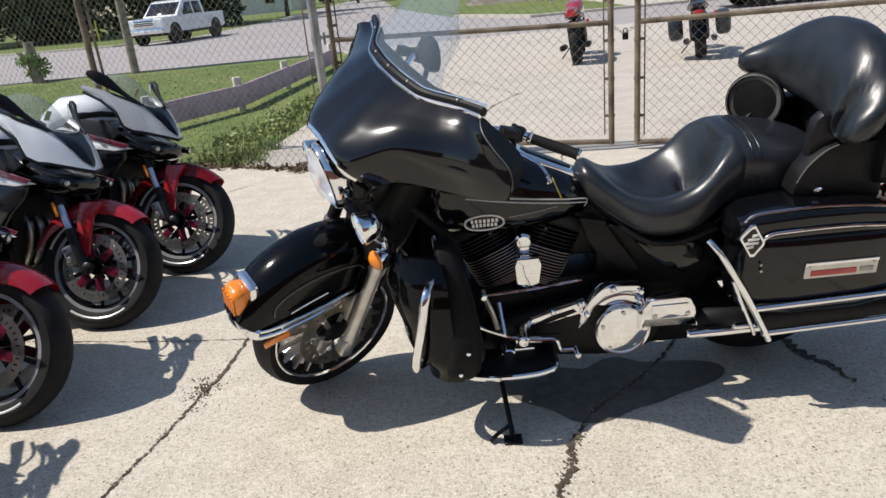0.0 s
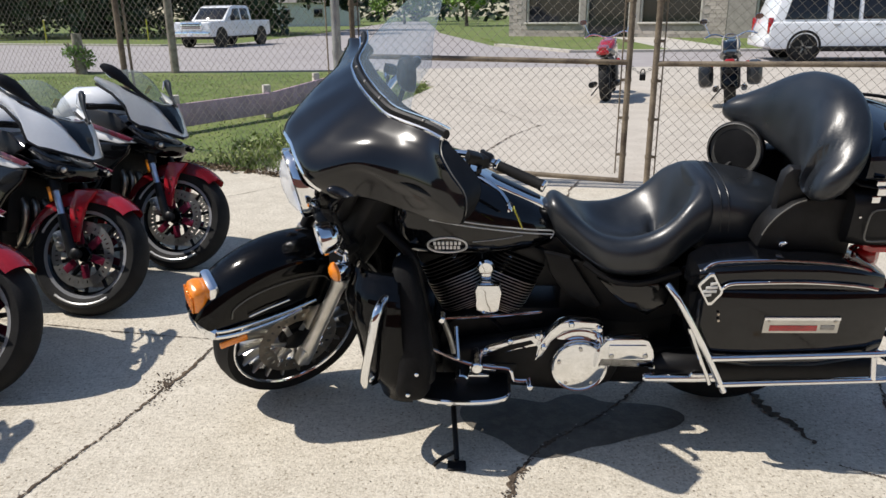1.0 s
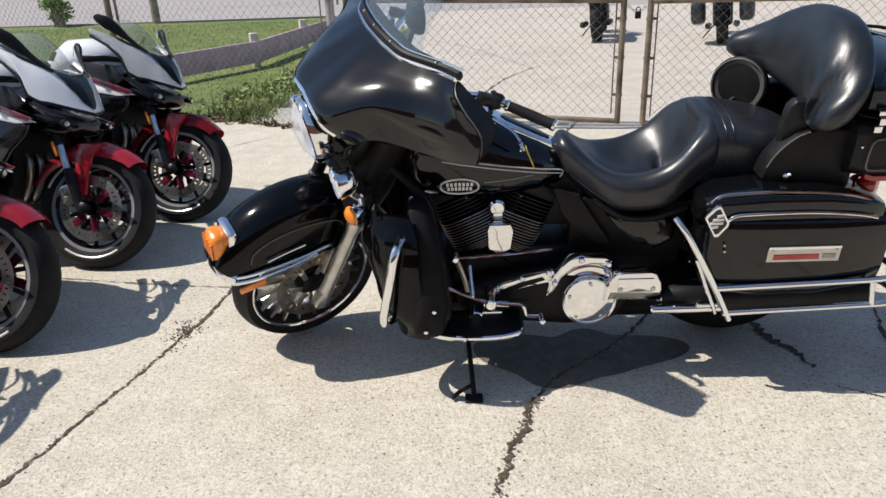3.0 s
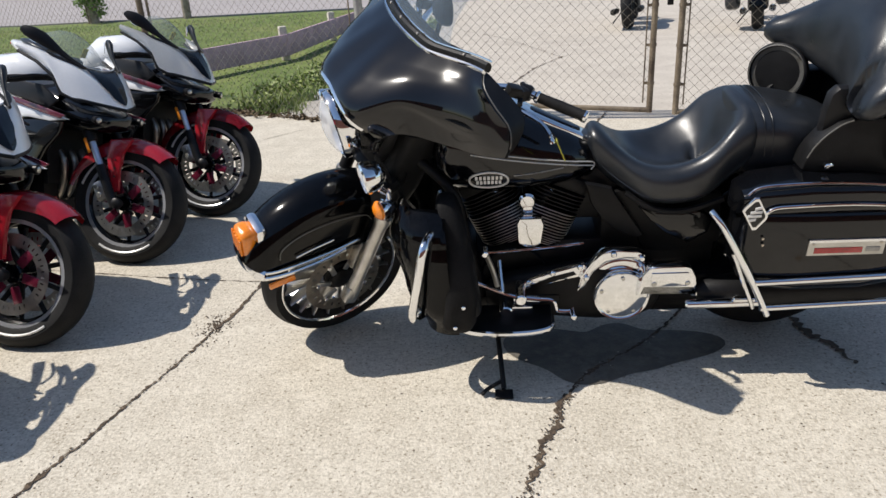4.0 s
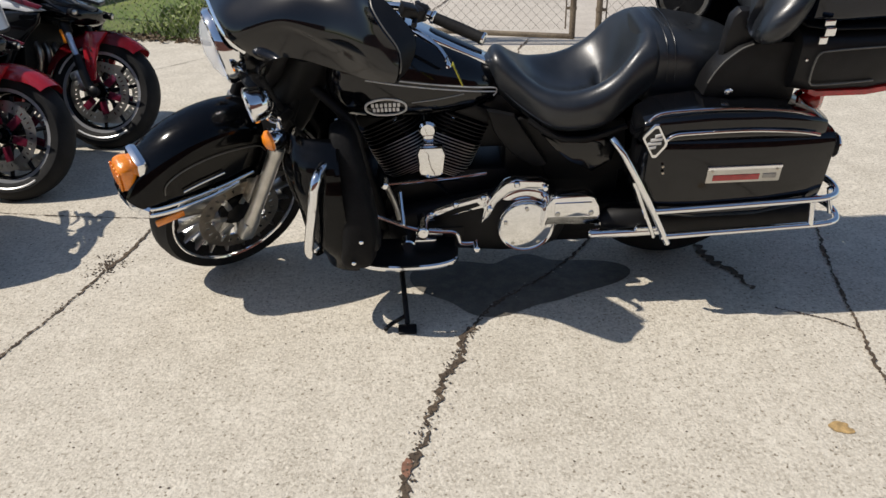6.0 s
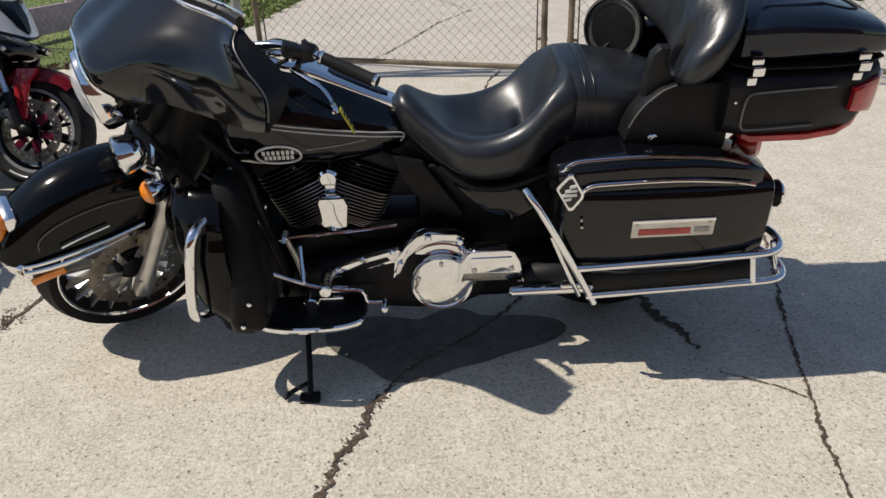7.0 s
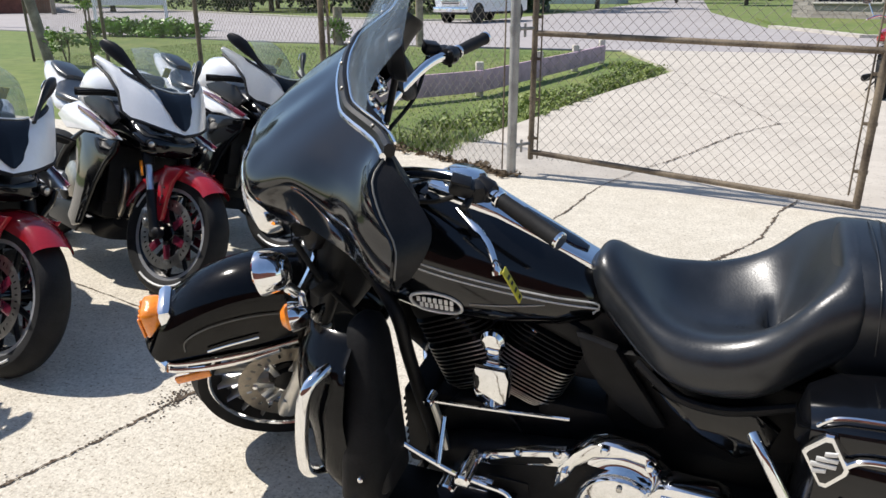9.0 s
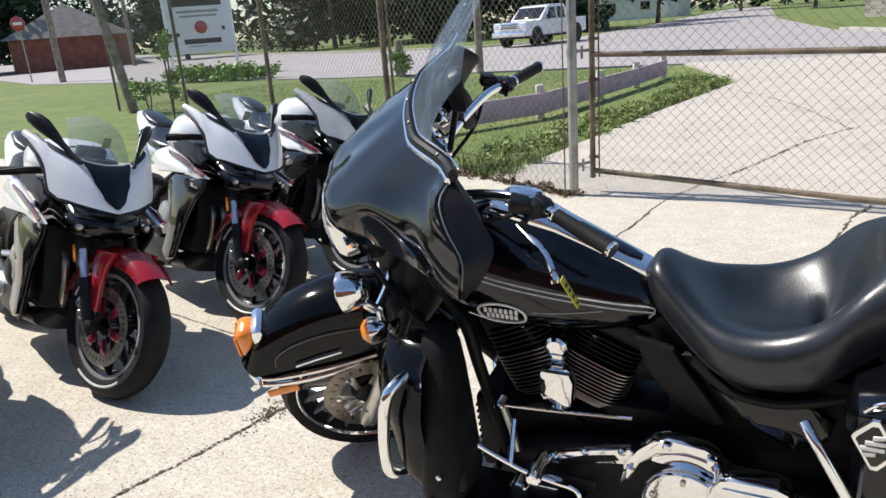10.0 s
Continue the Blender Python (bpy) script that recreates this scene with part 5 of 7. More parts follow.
    part("stalk", rod(tc + V(-0.02, 0, 0.01), V(1.90, s * 0.205, 0.69), 0.017), WRINKLE, sig)
    tail = part("tail_lamp", skin([oval((x, s * 0.205, z), (0, hw, 0), (0, 0, hh), 16, 3) for x, z, hw, hh in ((1.845, 0.700, 0.02, 0.015), (1.87, 0.708, 0.034, 0.032), (1.915, 0.712, 0.036, 0.040), (1.935, 0.712, 0.02, 0.03))]), REDLENS, root, "red side lamp under the trunk")
    part("lamp_arm", tube([(1.80, s * 0.23, 0.668), (1.845, s * 0.215, 0.700), (1.885, s * 0.205, 0.755)], 0.008, 8), CHROME, tail)


def trunk(root):
    """Rear top case with lid, latches and lamps."""
    def ring(x, lo, hi, hw, p=5, shift=0.0):
        return oval((x, 0, (lo + hi) / 2 + 0.018), (0, hw + 0.030, 0), (shift, 0, (hi - lo) / 2), 40, p)
    base = part("trunk", skin([ring(1.765, 0.765, 0.925, 0.20), ring(1.785, 0.752, 0.945, 0.265), ring(1.84, 0.748, 0.950, 0.285), ring(2.00, 0.750, 0.950, 0.288), ring(2.11, 0.762, 0.950, 0.275), ring(2.17, 0.800, 0.950, 0.235), ring(2.19, 0.84, 0.94, 0.17)]),
                PLASTIC, root, "black top case with glossy lid and two latches")
    part("lid", skin([ring(1.775, 0.955, 1.035, 0.20), ring(1.795, 0.953, 1.065, 0.265), ring(1.86, 0.953, 1.085, 0.287), ring(2.00, 0.953, 1.082, 0.290, 4), ring(2.12, 0.953, 1.055, 0.278, 4), ring(2.19, 0.953, 1.015, 0.235, 4), ring(2.215, 0.953, 0.985, 0.16, 4)]),
         NAVY, base, "glossy dark lid")
    part("seam", skin([ring(x, 0.946, 0.956, hw) for x, hw in ((1.79, 0.25), (1.84, 0.282), (2.0, 0.286), (2.11, 0.274), (2.17, 0.23))]), RUBBER, base)
    part("reflector_band", skin([ring(x, lo, lo + 0.026, hw, 7) for x, lo, hw in ((1.84, 0.750, 0.262), (1.86, 0.746, 0.272), (2.00, 0.748, 0.277), (2.08, 0.756, 0.270), (2.125, 0.774, 0.255), (2.16, 0.800, 0.225), (2.175, 0.815, 0.18))]), REDLENS, base, "red reflector band along the lower edge")
    for s in (-1, 1):
        part("corner_lamp", skin([oval((x, s * (y + 0.030), 0.883), (0.0, 0.012, 0), (0, 0, h), 16, 4) for x, y, h in ((2.085, 0.282, 0.030), (2.10, 0.280, 0.036), (2.15, 0.258, 0.044), (2.185, 0.215, 0.046), (2.20, 0.18, 0.04))]), REDLENS, base, "red corner lamp")
        for x, y in ((1.825, 0.320), (2.085, 0.315)):
            part("latch", join(box((x, s * y, 0.992), (0.030, 0.012, 0.017), 0.004), box((x + 0.005, s * (y + 0.005), 0.969), (0.030, 0.012, 0.024), 0.004), box((x - 0.005, s * y, 0.944), (0.024, 0.012, 0.022), 0.004)), CHROME, base, "chrome latch")
        pane = [(2.035, 0.905), (1.95, 0.902), (1.85, 0.897), (1.828, 0.892), (1.818, 0.875), (1.816, 0.82), (1.822, 0.803), (1.84, 0.798), (1.92, 0.801), (2.00, 0.806)]
        part("panel_stripe", tube([(x, s * 0.3205, z + 0.015) for x, z in pane], 0.0026, 6, 2), DULLINE, base)
        part("screw", lathe([(0.004, 0), (0.004, 0.003), (0.001, 0.004)], (1.80, s * 0.305, 0.883), (0, s, 0), 8), CHROME, base)
    part("luggage_rail", tube([(x, y, z + 0.014) for x, y, z in [(1.86, -0.22, 1.100), (1.88, -0.20, 1.116), (2.05, -0.19, 1.09), (2.14, -0.15, 1.065), (2.16, 0.0, 1.06), (2.14, 0.15, 1.065), (2.05, 0.19, 1.09), (1.88, 0.20, 1.098), (1.86, 0.22, 1.082)]], 0.006, 8), PLASTIC, base)


touring_motorcycle()


# ---- sport motorcycles ----
def sport_motorcycle(m):
    root = thing("sport_motorcycle", "white and black sport motorcycle with red front mudguard", "motorcycle", m, "row of sport motorcycles")
    c = V(0, 0, 0.30)
    turn = Matrix.Rotation(radians(15), 4, (0.40, 0, 0.917))
    # front wheel
    wheel = part("front_wheel", join(wheel_rim(c, 0.212, 0.10), rod(c + V(0, -0.06, 0), c + V(0, 0.06, 0), 0.038, n=24)), BLACK, root, "black cast wheel", turn)
    for k in range(5):
        for e in (-9, 9):
            a = radians(72 * k + e)
            b = radians(72 * k + e * 2.1)
            part("spoke", rod(c + V(0.035 * math.cos(a), 0, 0.035 * math.sin(a)), c + V(0.195 * math.cos(b), 0, 0.195 * math.sin(b)), 0.013, 0.009, 8), PLASTIC, wheel, "", turn)
    part("tyre", wheel_tyre(c, 0.300, 0.122, 0.216), RUBBER, wheel, "black sport tyre", turn)
    for s in (-1, 1):
        for lo, hi in ((232, 300), (20, 52), (62, 78)):
            part("rim_tape", tube([c + V(0.243 * math.cos(radians(lo + (hi - lo) * k / 8)), s * 0.0585, 0.243 * math.sin(radians(lo + (hi - lo) * k / 8))) for k in range(9)], 0.006, 6, 1), PALE, wheel, "pale tape on the rim edge", turn)
    part("rim_tape", lathe([(0.200, 0.0455), (0.221, 0.0485), (0.221, 0.0465), (0.200, 0.0435)], c, n=48, closed=True), SILVER, wheel, "", turn)
    for s in (-1, 1):
        part("brake_disc", disc_rotor(c, 0.112, 0.162, s * 0.066, 36), DISC, wheel, "drilled steel brake disc", turn)
        for k in range(6):
            a = radians(60 * k + 12)
            part("disc_carrier", box(c + V(0.085 * math.cos(a), s * 0.064, 0.085 * math.sin(a)), (0.070, 0.005, 0.040), 0.002, (0, -60 * k - 12, 0)), MAROON, wheel, "", turn)
    # fork
    for s in (-1, 1):
        y = s * 0.112
        leg = part("fork_leg", join(tube([(0.015, y, 0.285), (0.050, y, 0.36), (0.10, y, 0.48)], 0.024, 12), lathe([(0.02, -0.02), (0.026, 0), (0.026, 0.02), (0.012, 0.028)], (0.002, y, 0.30), (0, s, 0), 18)), PLASTIC, root, "", turn)
        part("fork_tube", rod((0.085, y, 0.44), (0.155, y, 0.60), 0.0165, n=16), BLUEFORK, leg, "pale blue fork tube", turn)
        part("fork_outer", rod((0.150, y, 0.59), (0.27, y, 0.86), 0.028, n=16), PLASTIC, leg, "", turn)
        part("caliper", join(box((0.105, s * 0.082, 0.355), (0.06, 0.05, 0.10), 0.014, (0, 24, 0)), rod((0.10, s * 0.105, 0.335), (0.10, s * 0.118, 0.335), 0.013), rod((0.118, s * 0.105, 0.372), (0.118, s * 0.118, 0.372), 0.013)), SATIN, leg, "", turn)
        part("reflector", box((0.158, s * 0.140, 0.57), (0.016, 0.006, 0.075), 0.003, (0, 24, 0)), AMBER, leg, "amber reflector", turn)
    fen = part("front_fender", fender_sheet(c, 0.332, 0.078, (48, 165), [(48, 0.05), (80, 0.075), (120, 0.085), (165, 0.06)], 20), RED, root, "red glossy mudguard", turn)
    for s in (-1, 1):
        legp = [(-0.055, 0.612), (0.060, 0.610), (0.075, 0.520), (0.052, 0.400), (0.030, 0.352), (0.006, 0.360), (0.004, 0.460), (-0.012, 0.545)]
        part("fender_leg", upright(legp, s * 0.095, 0.026, 0.008), RED, fen, "", turn)
        for z in (0.43, 0.47, 0.51):
            part("bolt", rod((0.026, s * 0.108, z), (0.026, s * 0.113, z), 0.005, n=8), PLASTIC, fen, "", turn)

    # face: two white halves swept up into ears, meeting in a beak
    UP = [V(0.160, 0, 0.940), V(0.172, 0.078, 0.950), V(0.204, 0.134, 0.976), V(0.260, 0.178, 1.004), V(0.327, 0.212, 1.030), V(0.411, 0.244, 1.056)]
    LO = [V(-0.012, 0, 0.766), V(0.030, 0.084, 0.782), V(0.092, 0.152, 0.800), V(0.168, 0.205, 0.822), V(0.243, 0.215, 0.935), V(0.403, 0.246, 1.022)]

    def face(a, b):
        q = 2 * a - 1
        s, k = (1 if q >= 0 else -1), abs(q)
        u, w = glide(UP, k), glide(LO, k)
        p = u.lerp(w, b) + V(-0.010, 0, 0.018) * math.sin(math.pi * b ** 0.8) * (1 - k ** 2) ** 0.6
        return V(p.x, s * p.y * (1 + 0.06 * math.sin(math.pi * b) * k), p.z)
    cowl = part("front_cowl", sheet(face, 60, 20, 0.005), WHITE, root, "white pointed front cowl with black centre panel")

    def centre(a, b):
        q = (2 * a - 1) * lerp([(0.0, 0.255), (0.5, 0.175), (0.85, 0.115), (0.96, 0.075), (1.0, 0.03)], b)
        return face(0.5 + q / 2, 0.01 + 0.93 * b) + V(-0.0055, 0, 0.0035)
    part("centre_panel", sheet(centre, 14, 18, 0.002), BLACK, cowl, "black centre panel")
    part("panel_edge", tube([centre(k / 10, 0.0) + V(-0.001, 0, 0.004) for k in range(11)], 0.003, 6, 1), WHITE, cowl)
    for s in (-1, 1):
        rows = [[face(0.5 + s * k / 2, 0.02) + V(0.004, 0, 0.006), face(0.5 + s * k / 2, 0.02) + V(-0.008, s * 0.004, 0.002), face(0.5 + s * k / 2, 0.13) + V(-0.006, 0, 0.004)] for k in [0.28 + 0.05 * t for t in range(9)]]
        bm = skin(rows, cap=False, closed=False)
        bmesh.ops.solidify(bm, geom=bm.faces[:], thickness=0.005)
        part("cowl_edge", bm, PLASTIC, cowl)
    screen_at = lambda a, b: V(0.158 + 0.215 * b + 4.2 * ((2 * a - 1) * 0.115) ** 2 * (1 - 0.2 * b), (2 * a - 1) * (0.118 - 0.026 * b * b), 0.942 + 0.165 * b + 0.055 * math.sin(math.pi * b * 0.8) - 1.0 * ((2 * a - 1) * 0.10) ** 2 * (1 + 1.2 * b))
    scr = part("windscreen", sheet(screen_at, 18, 12, 0.003), SMOKE, root, "clear smoked windscreen")
    scr.visible_shadow = False
    part("instrument", join(box((0.36, 0, 0.985), (0.05, 0.12, 0.05), 0.012, (0, -30, 0)), box((0.29, 0, 0.950), (0.14, 0.14, 0.03), 0.01)), PLASTIC, root)
    # lower nose, intake and lamps
    part("nose_core", skin([oval((x, 0, z), (0, hw, 0), (0, 0, hh), 24, 2.6) for x, z, hw, hh in ((0.022, 0.700, 0.05, 0.020), (0.040, 0.698, 0.105, 0.040), (0.09, 0.700, 0.140, 0.058), (0.17, 0.715, 0.150, 0.078), (0.32, 0.760, 0.160, 0.11), (0.50, 0.74, 0.17, 0.15))]), BLACK, root, "black lower nose")
    part("cowl_lip", tube([face(k / 16, 1.0) + V(0.004, 0, -0.008) for k in range(17)], 0.008, 8, 1), PLASTIC, cowl)
    for s in (-1, 1):
        lamp = part("headlamp", lathe([(0.014, -0.05), (0.019, -0.01), (0.021, 0.004), (0.017, 0.008)], (0.032, s * 0.130, 0.705), (-1, s * 0.35, -0.1), 20), PLASTIC, root)
        part("lens", lathe([(0.017, 0.004), (0.011, 0.010), (0.002, 0.013)], (0.032, s * 0.130, 0.705), (-1, s * 0.35, -0.1), 20), SATIN, lamp, "bright projector lens")
        # mirrors: a flat stalk that widens into the shell
        line = [(0.141, 0.105, 0.948, 0.009, 0.008), (0.194, 0.132, 0.984, 0.009, 0.009), (0.237, 0.156, 1.018, 0.011, 0.013), (0.277, 0.182, 1.052, 0.018, 0.024), (0.311, 0.207, 1.082, 0.024, 0.031), (0.341, 0.226, 1.102, 0.024, 0.029), (0.364, 0.237, 1.115, 0.018, 0.019), (0.376, 0.242, 1.121, 0.006, 0.006)]
        arm = part("mirror_arm", skin([oval((x, s * y, z), (-0.55 * b, -s * 0.30 * b, 0.78 * b), (0.3 * a, s * a, 0.15 * a), 16, 2.6) for x, y, z, a, b in line]), PLASTIC, root, "black blade-shaped mirror on its stalk")
        part("mirror_glass", bend(skin([oval((0, y, 0), (0.034 * k, 0, 0), (0, 0, 0.024 * k), 16, 2.8) for y, k in ((0.0, 1.0), (0.003, 0.96))]), Matrix.Translation((0.347, s * 0.204, 1.084)) @ pose(0, 0, 0, 0, -38, s * 40)), MIRROR, arm)
        # side panels
        w = s * 0.222
        part("side_fairing", upright([(0.16, 0.690), (0.30, 0.700), (0.50, 0.695), (0.585, 0.650), (0.570, 0.56), (0.545, 0.47), (0.560, 0.36), (0.60, 0.27), (0.54, 0.225), (0.46, 0.25), (0.40, 0.36), (0.34, 0.47), (0.27, 0.56), (0.18, 0.64)], w * 0.97, 0.030, 0.012), BLACK, root, "black lower side fairing")
        part("white_flash", upright([(0.105, 0.702), (0.25, 0.742), (0.42, 0.790), (0.58, 0.830), (0.72, 0.800), (0.80, 0.745), (0.68, 0.690), (0.50, 0.700), (0.36, 0.705), (0.22, 0.690)], w * 1.04, 0.026, 0.008), WHITE, root, "white side panel")
        part("maroon_flash", upright([(0.11, 0.722), (0.25, 0.757), (0.42, 0.795), (0.55, 0.812), (0.54, 0.792), (0.42, 0.768), (0.25, 0.728), (0.14, 0.705)], w * 1.115, 0.010, 0.003), MAROON, root, "maroon stripe")
        part("intake_panel", upright([(0.30, 0.860), (0.46, 0.880), (0.60, 0.850), (0.56, 0.820), (0.42, 0.790), (0.26, 0.750), (0.20, 0.790)], w * 0.92, 0.020, 0.008), PLASTIC, root)
        part("clip_on", tube([(0.30, s * 0.10, 0.90), (0.33, s * 0.20, 0.895), (0.40, s * 0.33, 0.875)], [0.016, 0.016, 0.019], 10), RUBBER, root, "black handlebar grip")
        part("lever", tube([(0.305, s * 0.19, 0.905), (0.30, s * 0.26, 0.90), (0.345, s * 0.34, 0.88)], 0.006, 8), PLASTIC, root)
        part("frame_spar", tube([(0.28, s * 0.08, 0.80), (0.45, s * 0.17, 0.74), (0.70, s * 0.19, 0.62), (0.92, s * 0.15, 0.48)], 0.034, 10, flat=0.6), PLASTIC, root)
        part("rear_set", join(box((1.00, s * 0.20, 0.46), (0.11, 0.02, 0.10), 0.006), rod((1.02, s * 0.19, 0.42), (1.02, s * 0.27, 0.42), 0.012)), SATIN, root)
    part("engine_block", join(box((0.58, 0, 0.47), (0.46, 0.36, 0.36), 0.05), box((0.36, 0, 0.52), (0.06, 0.34, 0.28), 0.01)), WRINKLE, root)
    part("engine_cover", lathe([(0.095, 0), (0.09, 0.02), (0.06, 0.03), (0, 0.03)], (0.66, 0.18, 0.44), (0, 1, 0), 24), STEEL, root, "dull grey engine cover")
    for y in (-0.09, -0.03, 0.03, 0.09):
        part("exhaust_header", tube([(0.36, y, 0.56), (0.315, y, 0.50), (0.325, y * 0.95, 0.40), (0.40, y * 0.8, 0.30), (0.55, y * 0.6, 0.25)], 0.019, 10), STEEL, root, "bronze-tinted exhaust header")
    for s in (-1, 1):
        part("crankcase_cover", join(lathe([(0.075, 0), (0.072, 0.018), (0.050, 0.030), (0, 0.032)], (0.72, s * 0.185, 0.40), (0, s, 0), 24), rod((0.60, s * 0.18, 0.50), (0.60, s * 0.20, 0.50), 0.03)), WRINKLE, root, "dark crankcase cover")
        part("lower_belly", upright([(0.50, 0.29), (0.66, 0.33), (0.86, 0.31), (0.98, 0.25), (0.90, 0.20), (0.58, 0.19)], s * 0.185, 0.016, 0.006), PLASTIC, root, "black lower panel")
    part("belly_pan", body([(0.38, 0, 0.29, 0.10, 0.04), (0.45, 0, 0.245, 0.17, 0.07), (0.70, 0, 0.225, 0.19, 0.07), (0.90, 0, 0.24, 0.16, 0.06), (0.96, 0, 0.27, 0.08, 0.03)]), PLASTIC, root)
    # tank, seat, tail
    part("fuel_tank", body([(0.40, 0, 0.865, 0.07, 0.04), (0.44, 0, 0.905, 0.13, 0.075), (0.55, 0, 0.930, 0.175, 0.10), (0.70, 0, 0.918, 0.178, 0.11), (0.84, 0, 0.868, 0.14, 0.085), (0.93, 0, 0.835, 0.09, 0.05), (0.96, 0, 0.825, 0.04, 0.02)], 28, 2.5), WHITE, root, "white fuel tank")
    part("tank_cover", body([(0.43, 0, 0.945, 0.05, 0.015), (0.48, 0, 0.975, 0.085, 0.025), (0.58, 0, 1.005, 0.09, 0.022), (0.64, 0, 1.008, 0.04, 0.012)]), PLASTIC, root)
    part("seat", body([(0.90, 0, 0.815, 0.10, 0.02), (0.96, 0, 0.82, 0.14, 0.03), (1.10, 0, 0.83, 0.15, 0.035), (1.20, 0, 0.875, 0.11, 0.045), (1.24, 0, 0.90, 0.06, 0.03)]), LEATHER, root, "black rider seat")
    part("tail", body([(0.95, 0, 0.765, 0.10, 0.035), (1.10, 0, 0.79, 0.15, 0.05), (1.25, 0, 0.86, 0.13, 0.065), (1.42, 0, 0.94, 0.10, 0.05), (1.54, 0, 0.985, 0.06, 0.028), (1.58, 0, 0.995, 0.02, 0.01)], 24, 2.6), WHITE, root, "white tail cowl")
    part("pillion_pad", body([(1.24, 0, 0.935, 0.05, 0.015), (1.30, 0, 0.955, 0.08, 0.025), (1.42, 0, 0.995, 0.07, 0.022), (1.48, 0, 1.01, 0.04, 0.01)]), LEATHER, root)
    part("tail_lamp", body([(1.50, 0, 0.965, 0.05, 0.018), (1.56, 0, 0.985, 0.05, 0.016), (1.59, 0, 0.99, 0.02, 0.008)]), RED, root, "red tail lamp")
    rc = V(1.405, 0, 0.315)
    rw = part("rear_wheel", join(wheel_rim(rc, 0.215, 0.17), rod(rc + V(0, -0.1, 0), rc + V(0, 0.1, 0), 0.05, n=20)), PLASTIC, root)
    part("tyre", wheel_tyre(rc, 0.318, 0.19, 0.22), RUBBER, rw)
    for k in range(5):
        a = radians(72 * k)
        part("spoke", rod(rc, rc + V(0.20 * math.cos(a), 0, 0.20 * math.sin(a)), 0.02, 0.014, 8), PLASTIC, rw)
    for s in (-1, 1):
        part("swing_arm", tube([(0.95, s * 0.10, 0.42), (1.15, s * 0.14, 0.40), (1.405, s * 0.14, 0.315)], 0.03, 8, flat=0.6), SILVER, root)
    part("silencer", lathe([(0.03, 0), (0.06, 0.05), (0.065, 0.26), (0.05, 0.34), (0.03, 0.34)], (0.86, 0.16, 0.27), (1, 0.10, 0.22), 20), SATIN, root, "short grey silencer")
    part("side_stand", tube([(0.75, -0.12, 0.27), (0.77, -0.24, 0.13), (0.78, -0.30, 0.092)], 0.011, 8), PLASTIC, root)
    part("hang_tag", box((0.31, -0.045, 1.035), (0.004, 0.035, 0.05), 0.001, (0, -25, 10)), YELLOW, root, "yellow paper tag behind the screen")
    return root


R1 = sport_motorcycle(Matrix.Translation((-1.417, 2.763, 0)) @ pose(0, 0, 0, 15.5, 0, 158.0))
for x, y, h in ((-1.320, 3.571, 158.0), (-1.107, 4.228, 158.0), (-1.657, 1.985, 158.0)):
    copy_thing(R1, Matrix.Translation((x, y, 0)) @ pose(0, 0, 0, 15.5, 0, h))


# ---- fence and gates ----
def wires(a, b, z0, z1, pitch=0.057, r=0.0015):
    """Chain-link between two ground points: crossing wires cut at the panel's edges. Vertices and faces for one mesh."""
    a, b = Vector(a), Vector(b)
    w, h = (b - a).length, z1 - z0
    way = (b - a).normalized()
    out = way.cross(V(0, 0, 1))
    vs, fs = [], []
    n = int((w + h) / (pitch * 1.414)) + 1
    for sgn in (1, -1):
        for k in range(n):
            c = k * pitch * 1.414
            lo, hi = max(0.0, c - h), min(w, c)
            if hi - lo < 0.01:
                continue
            ends = []
            for t in (lo, hi):
                z = c - t
                x = t if sgn > 0 else w - t
                ends.append(a + way * x + V(0, 0, z0 + z) + out * (0.0012 * sgn))
            d = (ends[1] - ends[0]).normalized()
            side = d.cross(out).normalized()
            base = len(vs)
            for p in ends:
                vs += [p + out * r, p - out * r * 0.5 + side * r * 0.87, p - out * r * 0.5 - side * r * 0.87]
            fs += [(base, base + 1, base + 4, base + 3), (base + 1, base + 2, base + 5, base + 4), (base + 2, base, base + 3, base + 5)]
    return vs, fs


def raw(name, vs, fs, mat, parent=None, label=""):
    me = bpy.data.meshes.new(name)
    me.from_pydata([tuple(v) for v in vs], [], fs)
    me.materials.append(mat)
    ob = new(name, me)
    if parent is not None:
        ob.parent = parent
    if label:
        ob["label"] = label
    return ob


